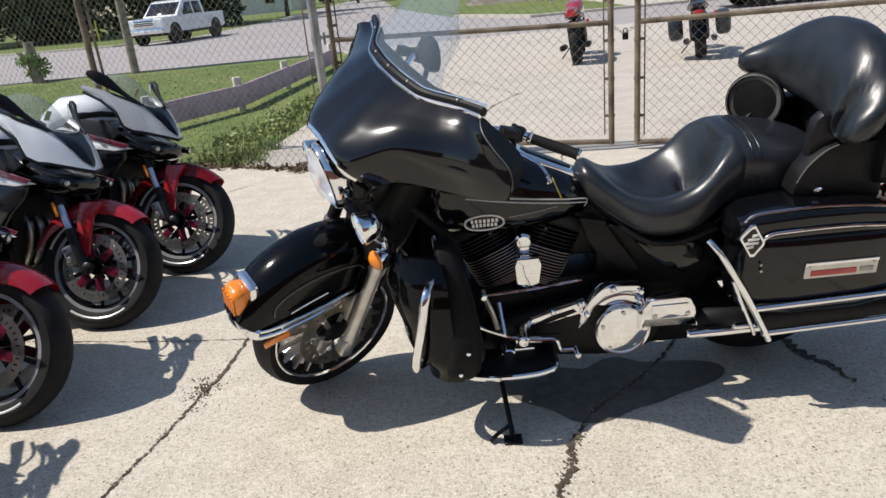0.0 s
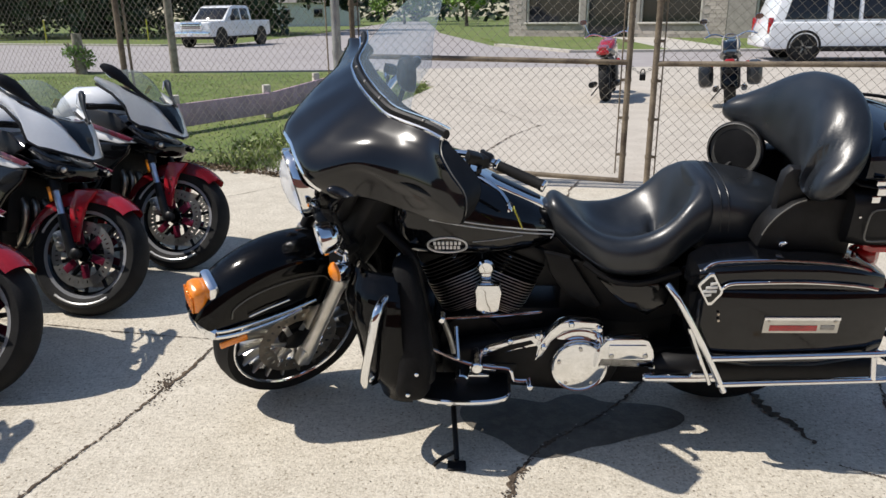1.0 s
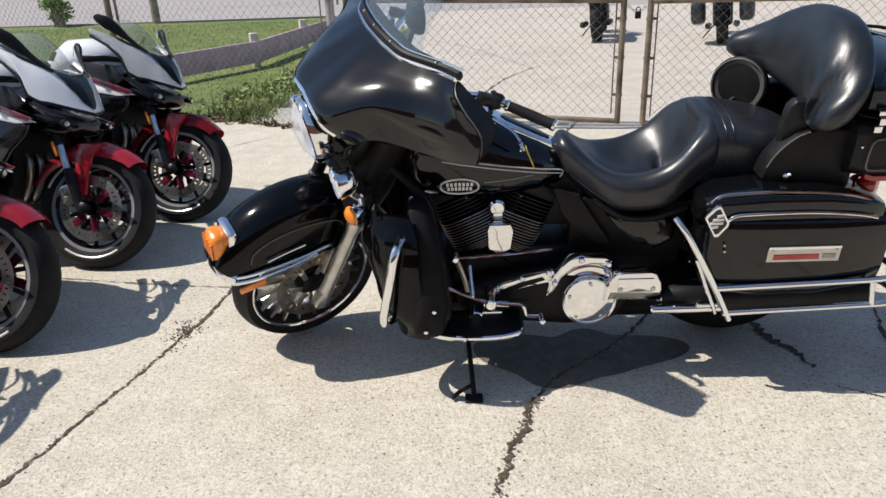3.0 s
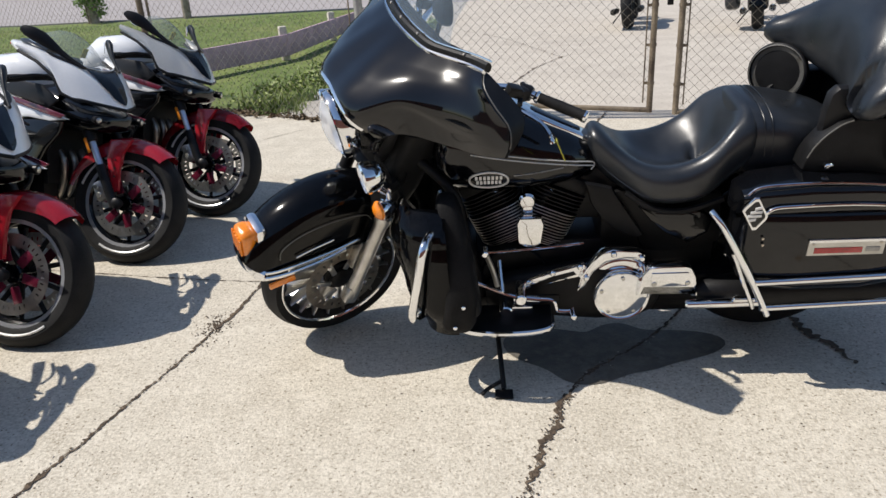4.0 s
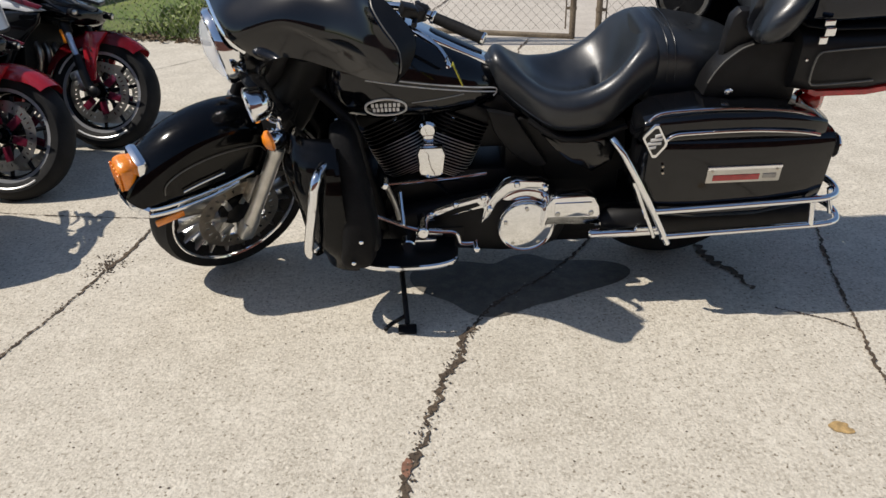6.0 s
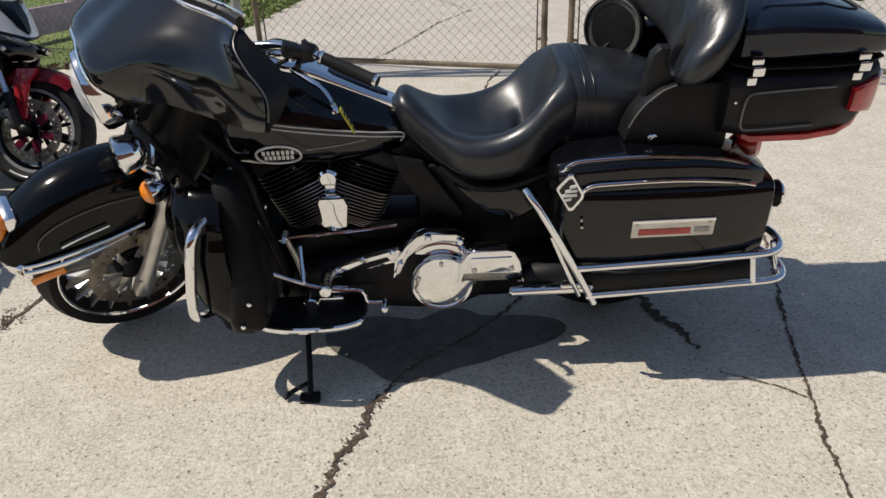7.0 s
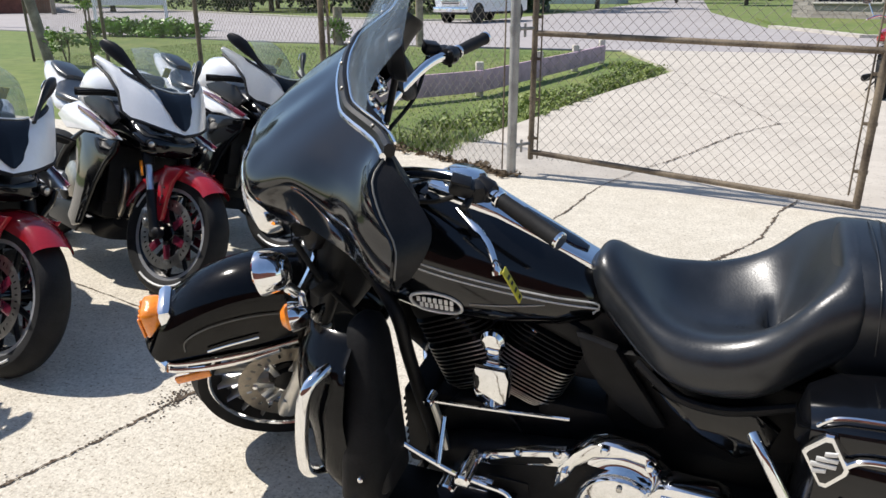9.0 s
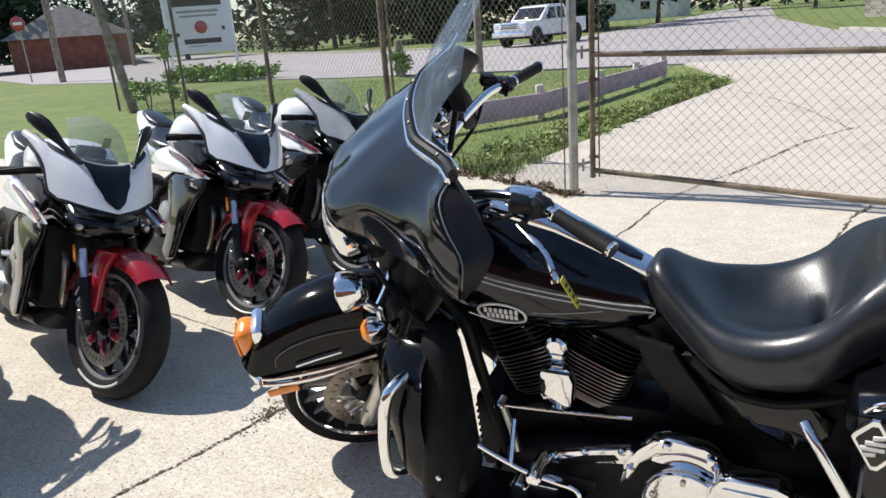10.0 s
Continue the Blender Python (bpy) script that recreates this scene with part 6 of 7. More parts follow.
def gate(a, b, za, zb, mid_a, mid_b, label):
    """A swing gate of tube and chain-link between two points; za, zb the heights of its lower corners."""
    a, b = Vector(a), Vector(b)
    top = 1.95
    root = thing("gate", label, "gate", None, "yard gates")
    up = lambda p, z: V(p.x, p.y, z)
    part("stile", rod(up(a, za - 0.06), up(a, top), 0.022, n=14), RUST, root, "rusty upright tube")
    part("stile", rod(up(b, zb - 0.02), up(b, top), 0.024, n=14), RUST, root, "rusty upright tube")
    part("bottom_rail", rod(up(a, za), up(b, zb), 0.021, n=14), RUST, root, "rusty lower tube")
    part("middle_rail", rod(up(a, mid_a), up(b, mid_b), 0.021, n=14), RUST, root, "rusty middle tube")
    part("top_rail", rod(up(a, top), up(b, top), 0.021, n=14), RUST, root)
    d = (b - a).normalized() * 0.055
    for p in (a + d, b - d):
        part("tension_bar", rod(up(p, 0.2 if p is a else 0.12), up(p, top - 0.03), 0.006, n=8), RUST, root)
        for k in range(6):
            z = 0.28 + k * 0.30
            q = a if (p - a).length < 0.1 else b
            part("tension_band", join(lathe([(0.025, -0.012), (0.0285, -0.012), (0.0285, 0.012), (0.025, 0.012)], up(q, z), (0, 0, 1), 14, closed=True), box(up((p + q) / 2, z), (0.045, 0.010, 0.022), 0.002, (0, 0, math.degrees(math.atan2(d.y, d.x))))), RUST, root)
    vs, fs = wires(a, b, (za + zb) / 2, top)
    raw("chain_link", vs, fs, WIRE, root, "diamond wire mesh")
    return root


G0, G1 = V(-0.275, 6.56, 0), V(1.955, 6.14, 0)
gate(G0, G1, 0.17, 0.06, 1.065, 1.015, "rusty tube gate with diamond wire mesh, closed")
gate(V(4.75, 5.15, 0), V(2.135, 6.03, 0), 0.10, 0.06, 1.03, 1.01, "rusty tube gate with diamond wire mesh beside a gap")
chain = thing("gate_chain", "short steel chain with a padlock on the gate", "chain")
for k in range(9):
    t = k / 8
    p = V(1.975 + 0.14 * t, 6.125 - 0.085 * t, 0.985 - 0.05 * math.sin(math.pi * t))
    part("link", bend(tube([(0.014 * math.cos(a), 0.007 * math.sin(a), 0) for a in [2 * math.pi * i / 8 for i in range(8)]], 0.003, 6, 1, closed=True), Matrix.Translation(p) @ pose(0, 0, 0, 90 * (k % 2), 10, -25)), GALV, chain)
part("padlock", join(box((2.05, 6.07, 0.905), (0.045, 0.022, 0.05), 0.005), tube([(2.035, 6.07, 0.93), (2.035, 6.07, 0.955), (2.05, 6.07, 0.968), (2.065, 6.07, 0.955), (2.065, 6.07, 0.93)], 0.004, 6)), PLASTIC, chain)

fence = thing("chain_link_fence", "grey chain-link fence with galvanised posts", "fence")
post = part("gate_post", join(rod((-0.39, 6.41, -0.05), (-0.39, 6.41, 2.65), 0.036, n=18), lathe([(0.040, 0), (0.034, 0.03), (0.01, 0.05)], (-0.39, 6.41, 2.65), (0, 0, 1), 16)), GALV, fence, "grey galvanised post")
for z in (0.24, 1.10, 1.75):
    part("hinge", join(lathe([(0.037, -0.02), (0.042, -0.02), (0.042, 0.02), (0.037, 0.02)], (-0.39, 6.41, z), (0, 0, 1), 16, closed=True), rod((-0.36, 6.43, z), (-0.275, 6.56, z), 0.012), rod((-0.33, 6.47, z - 0.06), (-0.33, 6.47, z + 0.04), 0.010)), GALV, post)
part("tension_bar", rod((-0.475, 6.455, 0.04), (-0.475, 6.455, 2.55), 0.006, n=8), RUST, fence)
for k, s in enumerate((2.62, 5.6, 9.4, 14.6)):
    p = fence_line(s)
    part("line_post", rod(p + V(0, 0, -0.05), p + V(0, 0, 2.6), 0.030, n=12), RUST, fence, "rusty line post")
part("line_brace", rod(fence_line(2.52) + V(0, 0.03, 0.0), fence_line(2.54) + V(0, 0.03, 2.5), 0.014, n=8), RUST, fence)
part("top_rail", rod(fence_line(0) + V(0, 0, 2.58), fence_line(14.6) + V(0, 0, 2.58), 0.02, n=10), GALV, fence)
vs, fs = wires(fence_line(0.08), fence_line(9.4), 0.04, 2.55)
v2, f2 = wires(fence_line(9.4), fence_line(14.6), 0.04, 2.55, 0.09, 0.0022)
raw("chain_link", vs + v2, fs + [tuple(i + len(vs) for i in f) for f in f2], WIRE, fence, "diamond wire mesh")


# ---- cracks and stains in the concrete ----
def crack(pts, width, label, z=0.0035, step=0.009, mat=None, seed=1):
    """A ragged ribbon of dirt that fills a crack."""
    rnd = random.Random(seed)
    line = curve(pts, 4)
    dense = []
    for p, q in zip(line, line[1:]):
        n = max(1, int((q - p).length / step))
        for k in range(n):
            dense.append(p.lerp(q, k / n))
    dense.append(line[-1])
    bm = bmesh.new()
    prev = None
    wob = 0.0
    for i, p in enumerate(dense):
        d = (dense[min(i + 1, len(dense) - 1)] - dense[max(i - 1, 0)]).normalized()
        o = V(-d.y, d.x, 0)
        wob = wob * 0.80 + rnd.uniform(-1, 1) * width * 0.30
        w = width * rnd.uniform(0.15, 0.85) * (0.22 + 1.1 * abs(noise.noise(V(p.x * 4 + seed, p.y * 4, 0))) + 0.7 * abs(noise.noise(V(p.x * 23, p.y * 23, seed)))) * (0.35 if i in (0, len(dense) - 1) else 1)
        a, b = bm.verts.new(p + o * (wob + w) + V(0, 0, z)), bm.verts.new(p + o * (wob - w) + V(0, 0, z))
        if prev:
            bm.faces.new((prev[0], a, b, prev[1]))
        prev = (a, b)
    bmesh.ops.recalc_face_normals(bm, faces=bm.faces)
    ob = tagged(part("crack", bm, mat or DIRT), label, "crack", kind="structure")
    return ob


CRACKS = [
    ([(-2.1, -1.6), (-1.82, -0.9), (-1.50, 0.2), (-1.26, 1.0), (-1.05, 1.60), (-0.905, 2.00), (-0.80, 2.31), (-0.725, 2.56), (-0.665, 2.76), (-0.605, 2.96), (-0.57, 3.18), (-0.50, 3.5), (-0.36, 4.2)], 0.017),
    ([(-0.42, -1.5), (-0.20, -0.7), (0.08, 0.2), (0.30, 1.0), (0.44, 1.55), (0.52, 1.82), (0.60, 2.05), (0.71, 2.29)], 0.034),
    ([(0.71, 2.29), (0.80, 2.42), (1.02, 2.60), (1.23, 2.83), (1.35, 3.1)], 0.014),
    ([(0.98, -1.4), (1.20, -0.5), (1.42, 0.3), (1.60, 1.0), (1.74, 1.45), (1.82, 1.77), (1.92, 2.13), (2.02, 2.45), (2.12, 2.70), (2.3, 3.2)], 0.013),
    ([(1.92, 2.13), (1.85, 2.20), (1.72, 2.28)], 0.006),
    ([(1.70, 2.40), (1.66, 2.55), (1.62, 2.70), (1.64, 2.9)], 0.030),
    ([(1.75, 6.60), (1.60, 6.255), (1.50, 6.01), (1.37, 5.45), (1.15, 5.02), (0.80, 4.6)], 0.018),
    ([(0.54, 6.976), (0.711, 7.295), (0.944, 7.866), (1.298, 8.83), (1.738, 9.618), (2.05, 9.85)], 0.020),
    ([(0.12, 5.20), (0.208, 5.634), (0.304, 6.261), (0.465, 6.723), (0.54, 6.976)], 0.016),
    ([(1.74, 9.60), (1.45, 10.8), (1.12, 11.96), (0.66, 13.0), (0.26, 13.9)], 0.014),
    ([(-1.9, 3.57), (-1.44, 3.466), (-1.18, 3.40), (-0.90, 3.335), (-0.60, 3.28), (-0.50, 3.26)], 0.006),
    ([(-2.2, 3.7), (-1.3, 4.15), (-0.30, 4.35), (0.9, 4.55)], 0.004),
    ([(-1.9, 5.55), (-1.31, 5.95), (-0.9, 6.35)], 0.007),
]
for k, (pts, w) in enumerate(CRACKS):
    crack([V(x, y, 0.0) for x, y in pts], w, "dark ragged crack across the concrete", seed=k + 3)


def blot(name, center, rx, ry, z, mat, label, seed=0, n=40, ragged=0.25):
    rnd = random.Random(seed)
    ph = [rnd.uniform(0, 6.28) for _ in range(5)]
    bm = bmesh.new()
    vs = []
    for k in range(n):
        t = 2 * math.pi * k / n
        e = 1 + ragged * sum(math.sin((i + 2) * t + ph[i]) / (i + 1.5) for i in range(5))
        vs.append(bm.verts.new((center[0] + rx * e * math.cos(t), center[1] + ry * e * math.sin(t), z)))
    bm.faces.new(vs)
    bmesh.ops.triangulate(bm, faces=bm.faces)
    return tagged(part(name, bm, mat), label, "stain", kind="structure")


blot("oil_stain", (0.88, 2.56), 0.30, 0.22, 0.0022, STAIN, "dark oil stain on the concrete under the motorcycle", 4, 72, 0.34)
blot("rust_stain", (0.47, 1.70), 0.014, 0.030, 0.0042, material("rust stain", (0.22, 0.11, 0.07), 0.9, vary=0.4, scale=60), "small rusty stain beside a crack", 2)
blot("rust_stain", (1.62, 1.72), 0.030, 0.022, 0.0020, material("ochre stain", (0.42, 0.28, 0.12), 0.9, vary=0.4, scale=60), "small ochre stain on the concrete", 5)

rnd = random.Random(5)
pits = bmesh.new()
for k in range(420):
    x, y = rnd.uniform(-1.6, 2.6), rnd.uniform(1.2, 3.2)
    r = rnd.uniform(0.0014, 0.0045)
    n = 6
    a0 = rnd.uniform(0, 6)
    vs = [pits.verts.new((x + r * rnd.uniform(0.6, 1.2) * math.cos(a0 + i), y + r * rnd.uniform(0.5, 1.0) * math.sin(a0 + i), 0.0016)) for i in range(n)]
    pits.faces.new(vs)
tagged(part("surface_pits", pits, DIRT), "scattered small dark pits and grit on the concrete", "grit", kind="stuff")

# loose chips that lie along the widest cracks
rnd = random.Random(31)
gv, gf = [], []
for pts, w in CRACKS[:5]:
    line = [V(x, y, 0) for x, y in pts]
    for p, q in zip(line, line[1:]):
        for k in range(int((q - p).length * 46)):
            c = p.lerp(q, rnd.random()) + V(rnd.gauss(0, 0.6 * w + 0.012), rnd.gauss(0, 0.6 * w + 0.010), 0)
            r = rnd.uniform(0.0018, 0.0060)
            b = len(gv)
            gv += [c + V(r * rnd.uniform(0.6, 1.3), 0, r * 0.3), c + V(0, r * rnd.uniform(0.6, 1.3), r * 0.3), c + V(-r * rnd.uniform(0.6, 1.3), 0, r * 0.3), c + V(0, -r * rnd.uniform(0.6, 1.3), r * 0.3), c + V(0, 0, r * 0.9), c + V(0, 0, -0.001)]
            gf += [(b, b + 1, b + 4), (b + 1, b + 2, b + 4), (b + 2, b + 3, b + 4), (b + 3, b, b + 4), (b + 1, b, b + 5), (b + 2, b + 1, b + 5), (b + 3, b + 2, b + 5), (b, b + 3, b + 5)]
tagged(raw("loose_grit", gv, gf, KERB), "loose pale concrete chips along the cracks", "grit", kind="stuff")

# dark crumbs of soil in the widest cracks, and a spalled patch where the first one turns
rnd = random.Random(41)
gv, gf = [], []


def crumb(c, r):
    b = len(gv)
    gv.extend([c + V(r * rnd.uniform(0.6, 1.3), 0, 0.001), c + V(0, r * rnd.uniform(0.6, 1.3), 0.001), c + V(-r * rnd.uniform(0.6, 1.3), 0, 0.001), c + V(0, -r * rnd.uniform(0.6, 1.3), 0.001), c + V(0, 0, r * 0.7)])
    gf.extend([(b, b + 1, b + 4), (b + 1, b + 2, b + 4), (b + 2, b + 3, b + 4), (b + 3, b, b + 4)])


for (pts, w), many in zip(CRACKS[:5], (110, 340, 90, 60, 160)):
    line = curve([V(x, y, 0.003) for x, y in pts], 4)
    for p, q in zip(line, line[1:]):
        for k in range(int((q - p).length * many)):
            crumb(p.lerp(q, rnd.random()) + V(rnd.gauss(0, 0.27 * w), rnd.gauss(0, 0.27 * w), 0), rnd.uniform(0.0020, 0.0055))
for k in range(230):
    a, q = rnd.uniform(0, 6.28), abs(rnd.gauss(0, 1))
    crumb(V(-0.655 + 0.040 * q * math.cos(a), 2.865 + 0.085 * q * math.sin(a), 0.001), rnd.uniform(0.002, 0.0055))
tagged(raw("soil_crumbs", gv, gf, DIRT), "dark soil crumbs in the cracks and a spalled patch", "grit", kind="stuff")

# ragged debris at the foot of the fence; its dark colour also paints the lip's shadow
for k, (s0, s1, w) in enumerate(((0.05, 0.95, 0.03), (0.7, 2.3, 0.045))):
    crack([fence_line(s0 + (s1 - s0) * i / 5) + V(0, -0.02 * (i % 2), 0.0) for i in range(6)], w, "dirt, dead leaves and the concrete lip's shade along the fence foot", 0.006, 0.05, seed=20 + k)


DEADLEAF = material("dead leaves", (0.16, 0.115, 0.07), 0.9, vary=0.5, scale=12)

# ---- verge: low rail, weeds, grass ----
rail = thing("low_rail", "low faded mauve board rail on short posts", "fence")
RP = [V(-4.6, 6.9, 0), V(-3.75, 8.3, 0), V(-3.0, 9.75, 0), V(-2.12, 11.1, 0), V(-1.75, 13.3, 0), V(-1.45, 15.0, 0), V(-1.22, 16.8, 0)]
for p in RP[1:]:
    part("rail_post", box(p + V(0, 0, 0.19), (0.11, 0.11, 0.48), 0.012, (0, 0, 25)), PALEWOOD, rail, "weathered short post")
for a, b in zip(RP, RP[1:]):
    d = b - a
    part("rail_board", box((a + b) / 2 + V(0.06, -0.05, 0.17), (d.length + 0.06, 0.045, 0.30), 0.008, (0, 0, math.degrees(math.atan2(d.y, d.x)))), RAILWOOD, rail, "faded mauve board")


def blades(name, spots, mat, label, height, seed, width=0.006):
    """Tufts of bent blades as one mesh."""
    rnd = random.Random(seed)
    vs, fs = [], []
    for p, h0 in spots:
        h = h0 * height * rnd.uniform(0.5, 1.3)
        a = rnd.uniform(0, 6.28)
        lean = rnd.uniform(0.15, 0.7) * h
        w = width * rnd.uniform(0.6, 1.5)
        o, d = V(math.cos(a), math.sin(a), 0), V(-math.sin(a), math.cos(a), 0)
        b = len(vs)
        vs += [p + o * w, p - o * w, p + d * lean * 0.35 + V(0, 0, h * 0.6) + o * w * 0.7, p + d * lean * 0.35 + V(0, 0, h * 0.6) - o * w * 0.7, p + d * lean + V(0, 0, h)]
        fs += [(b, b + 1, b + 3, b + 2), (b + 2, b + 3, b + 4)]
    ob = raw(name, vs, fs, mat)
    return tagged(ob, label, "grass", kind="stuff")


def verge_edge(y):
    return lerp([(6.6, -1.0), (7.1, -1.15), (8.0, -1.05), (11.0, -0.52), (15.0, 0.20), (16, -0.3), (20, -1.3)], y)


rnd = random.Random(11)
spots = []
for k in range(15000):
    y = rnd.uniform(6.9, 16.5)
    x = verge_edge(y) - rnd.random() ** 1.5 * 0.75 + rnd.uniform(-0.16, 0.06)
    if (x + 0.39) * 0.475 + (y - 6.41) * 0.88 < 0.12:
        continue
    if noise.noise(V(x * 2.3, y * 2.3, 3)) < rnd.uniform(-0.15, 0.30):
        continue
    spots.append((V(x, y, -0.05), (1.0 + 1.1 * max(0.0, 1 - abs(y - 7.4) / 1.6)) * (0.5 + rnd.random() * (1.2 if noise.noise(V(x * 1.3, y * 1.3, 0)) > 0.05 else 0.3))))
blades("verge_weeds", spots, WEED, "rough green weeds along the driveway edge", 0.078, 3, 0.008)
spots = []
for k in range(30000):
    y = 7.5 + rnd.random() * 12
    x = -1.4 - rnd.random() * 12 - (y - 7) * 0.05
    if (x + 0.39) * 0.475 + (y - 6.41) * 0.88 < 0.15:
        continue
    spots.append((V(x, y, -0.055), 0.6))
blades("lawn_grass", spots, GRASS, "short mown grass", 0.030, 4, 0.007)


def leaf_clump(bm_vs, bm_fs, center, radius, count, size, rnd, squash=0.8):
    for _ in range(count):
        d = V(rnd.gauss(0, 1), rnd.gauss(0, 1), rnd.gauss(0, 1) * squash)
        p = Vector(center) + d.normalized() * radius * rnd.random() ** 0.45
        a, b = V(rnd.gauss(0, 1), rnd.gauss(0, 1), rnd.gauss(0, 0.6)).normalized(), V(rnd.gauss(0, 1), rnd.gauss(0, 1), rnd.gauss(0, 1)).normalized()
        b = (b - a * a.dot(b)).normalized()
        s = size * rnd.uniform(0.6, 1.4)
        i = len(bm_vs)
        bm_vs += [p - a * s, p + b * s * 0.5, p + a * s, p - b * s * 0.5]
        bm_fs.append((i, i + 1, i + 2, i + 3))


def tree(at, height, spread, label, seed, leaf=DARKLEAF, clumps=26, per=70, size=0.16, trunk=0.18, low=0.35):
    rnd = random.Random(seed)
    root = thing("tree", label, "tree", Matrix.Translation(at), "trees across the street")
    limbs = [tube([(0, 0, -0.2), (rnd.uniform(-0.1, 0.1), rnd.uniform(-0.1, 0.1), height * 0.3), (rnd.uniform(-0.2, 0.2), rnd.uniform(-0.2, 0.2), height * 0.8)], [trunk, trunk * 0.8, trunk * 0.35], 9, 4)]
    vs, fs = [], []
    for k in range(6):
        a = rnd.uniform(0, 6.28)
        z = height * rnd.uniform(low, 0.65)
        e = V(math.cos(a) * spread * 0.7, math.sin(a) * spread * 0.7, z + height * rnd.uniform(0.12, 0.3))
        limbs.append(tube([(0, 0, z), (e.x * 0.5, e.y * 0.5, z + (e.z - z) * 0.35), e], [trunk * 0.4, trunk * 0.25, trunk * 0.1], 6, 3))
    for k in range(clumps):
        a, q = rnd.uniform(0, 6.28), rnd.random() ** 0.5
        z = height * rnd.uniform(low, 1.0)
        sp = spread * (1.1 - 0.75 * abs(z / height - 0.62))
        leaf_clump(vs, fs, (math.cos(a) * sp * q, math.sin(a) * sp * q, z), spread * rnd.uniform(0.20, 0.38), per, size, rnd)
    part("trunk", join(*limbs), BARK, root, "brown trunk and limbs")
    raw("crown", vs, fs, leaf, root, "uneven leafy crown")
    return root


def shrub(name, at, r, h, label, category, seed, leaf=LEAF, count=500, size=0.05):
    rnd = random.Random(seed)
    vs, fs = [], []
    root = thing(name, label, category, Matrix.Translation(at))
    for k in range(max(4, int(count / 60))):
        leaf_clump(vs, fs, (rnd.gauss(0, r * 0.4), rnd.gauss(0, r * 0.4), h * rnd.uniform(0.15, 0.85)), r * rnd.uniform(0.4, 0.7), 60, size, rnd)
    part("stem", join(*[tube([(0, 0, -0.08), (rnd.uniform(-0.3, 0.3) * r, rnd.uniform(-0.3, 0.3) * r, h * 0.5), (rnd.uniform(-0.6, 0.6) * r, rnd.uniform(-0.6, 0.6) * r, h * 0.9)], 0.012, 6, 3) for _ in range(4)]), BARK, root)
    raw("foliage", vs, fs, leaf, root)
    return root


# ---- across the street ----
def pole(at, h, r, label, lean=(0, 0)):
    p = Vector(at)
    bm = tube([p + V(0, 0, -0.2), p + V(lean[0] * 0.5, lean[1] * 0.5, h * 0.5), p + V(lean[0], lean[1], h)], [r, r * 0.95, r * 0.85], 12, 4)
    return tagged(part("wooden_pole", bm, WOOD), label, "pole", "roadside poles")


pole((-6.75, 20.3, 0), 6.0, 0.11, "grey weathered wooden pole at the road edge")
pole((-9.35, 20.4, 0), 1.0, 0.15, "short weathered post overgrown with ivy")
shrub("ivy", (-9.4, 20.2, 0), 0.42, 0.85, "green ivy climbing a short post", "plant", 3, LEAF, 500, 0.06)
pole((-31.4, 26.0, 0), 7, 0.16, "grey weathered wooden pole at the road edge")
pole((-12.3, 12.95, 0), 5.2, 0.11, "rough brown wooden pole beside the fence, leaning", (-0.85, -0.25))
pole((-46, 44, 0), 7, 0.17, "grey weathered wooden pole at the road edge")
fp = fence_line(12.5)
shrub("vine", (fp.x, fp.y + 0.2, 0), 0.34, 0.75, "pale green vine on the fence", "plant", 7, LEAF, 420, 0.045)
fp = fence_line(10.7)
shrub("vine", (fp.x, fp.y + 0.15, 0), 0.26, 1.85, "pale green vine on the fence", "plant", 8, LEAF, 420, 0.045)
rnd = random.Random(9)
hvs, hfs = [], []
for k in range(46):
    x = -20.2 + 4.9 * k / 45
    leaf_clump(hvs, hfs, (x, 21.95 + rnd.uniform(-0.22, 0.22), rnd.uniform(0.10, 0.42)), rnd.uniform(0.22, 0.36), 60, 0.085, rnd)
hedge = thing("hedge", "low green hedge at the roadside below the sign", "hedge")
raw("foliage", hvs, hfs, LEAF, hedge)
part("stem", join(*[rod((-20 + 0.6 * k, 21.95, -0.06), (-20 + 0.6 * k + rnd.uniform(-0.1, 0.1), 21.95, 0.3), 0.015, n=6) for k in range(8)]), BARK, hedge)
rnd = random.Random(17)
lvs, lfs = [], []
for k in range(150):
    p = fence_line(rnd.random() ** 1.4 * 3.2) + V(rnd.gauss(0.02, 0.03), rnd.gauss(-0.03, 0.04), rnd.uniform(0.006, 0.030))
    leaf_clump(lvs, lfs, p, rnd.uniform(0.025, 0.055), 12, rnd.uniform(0.010, 0.026), rnd, 0.35)
tagged(raw("leaf_litter", lvs, lfs, DEADLEAF), "dead leaves and dirt along the fence foot", "litter", kind="stuff")
# leafy weeds along the driveway's edge
rnd = random.Random(12)
wvs, wfs = [], []
for k in range(260):
    y = 7.2 + 9.0 * rnd.random() ** 1.3
    x = verge_edge(y) - 0.05 - rnd.random() ** 1.4 * 0.62 - (0.25 if y < 8.4 else 0.0) * rnd.random()
    if (x + 0.39) * 0.475 + (y - 6.41) * 0.88 < 0.20 or noise.noise(V(x * 1.6, y * 1.1, 5)) < rnd.uniform(-0.30, 0.12):
        continue
    r = rnd.uniform(0.04, 0.11)
    leaf_clump(wvs, wfs, (x, y, -0.04 + r * rnd.uniform(0.5, 1.4)), r, 34, 0.020 + 0.012 * rnd.random(), rnd, 0.7)
tagged(raw("leafy_weeds", wvs, wfs, WEED), "dense low leafy weeds along the driveway edge", "weeds", kind="stuff")

# sign board on two white legs
sg = thing("sign_board", "white roadside sign on two posts with dark and red marks", "sign")
SA, SB = V(-22.30, 24.35, 0), V(-20.35, 26.12, 0)
sd = (SB - SA).normalized()
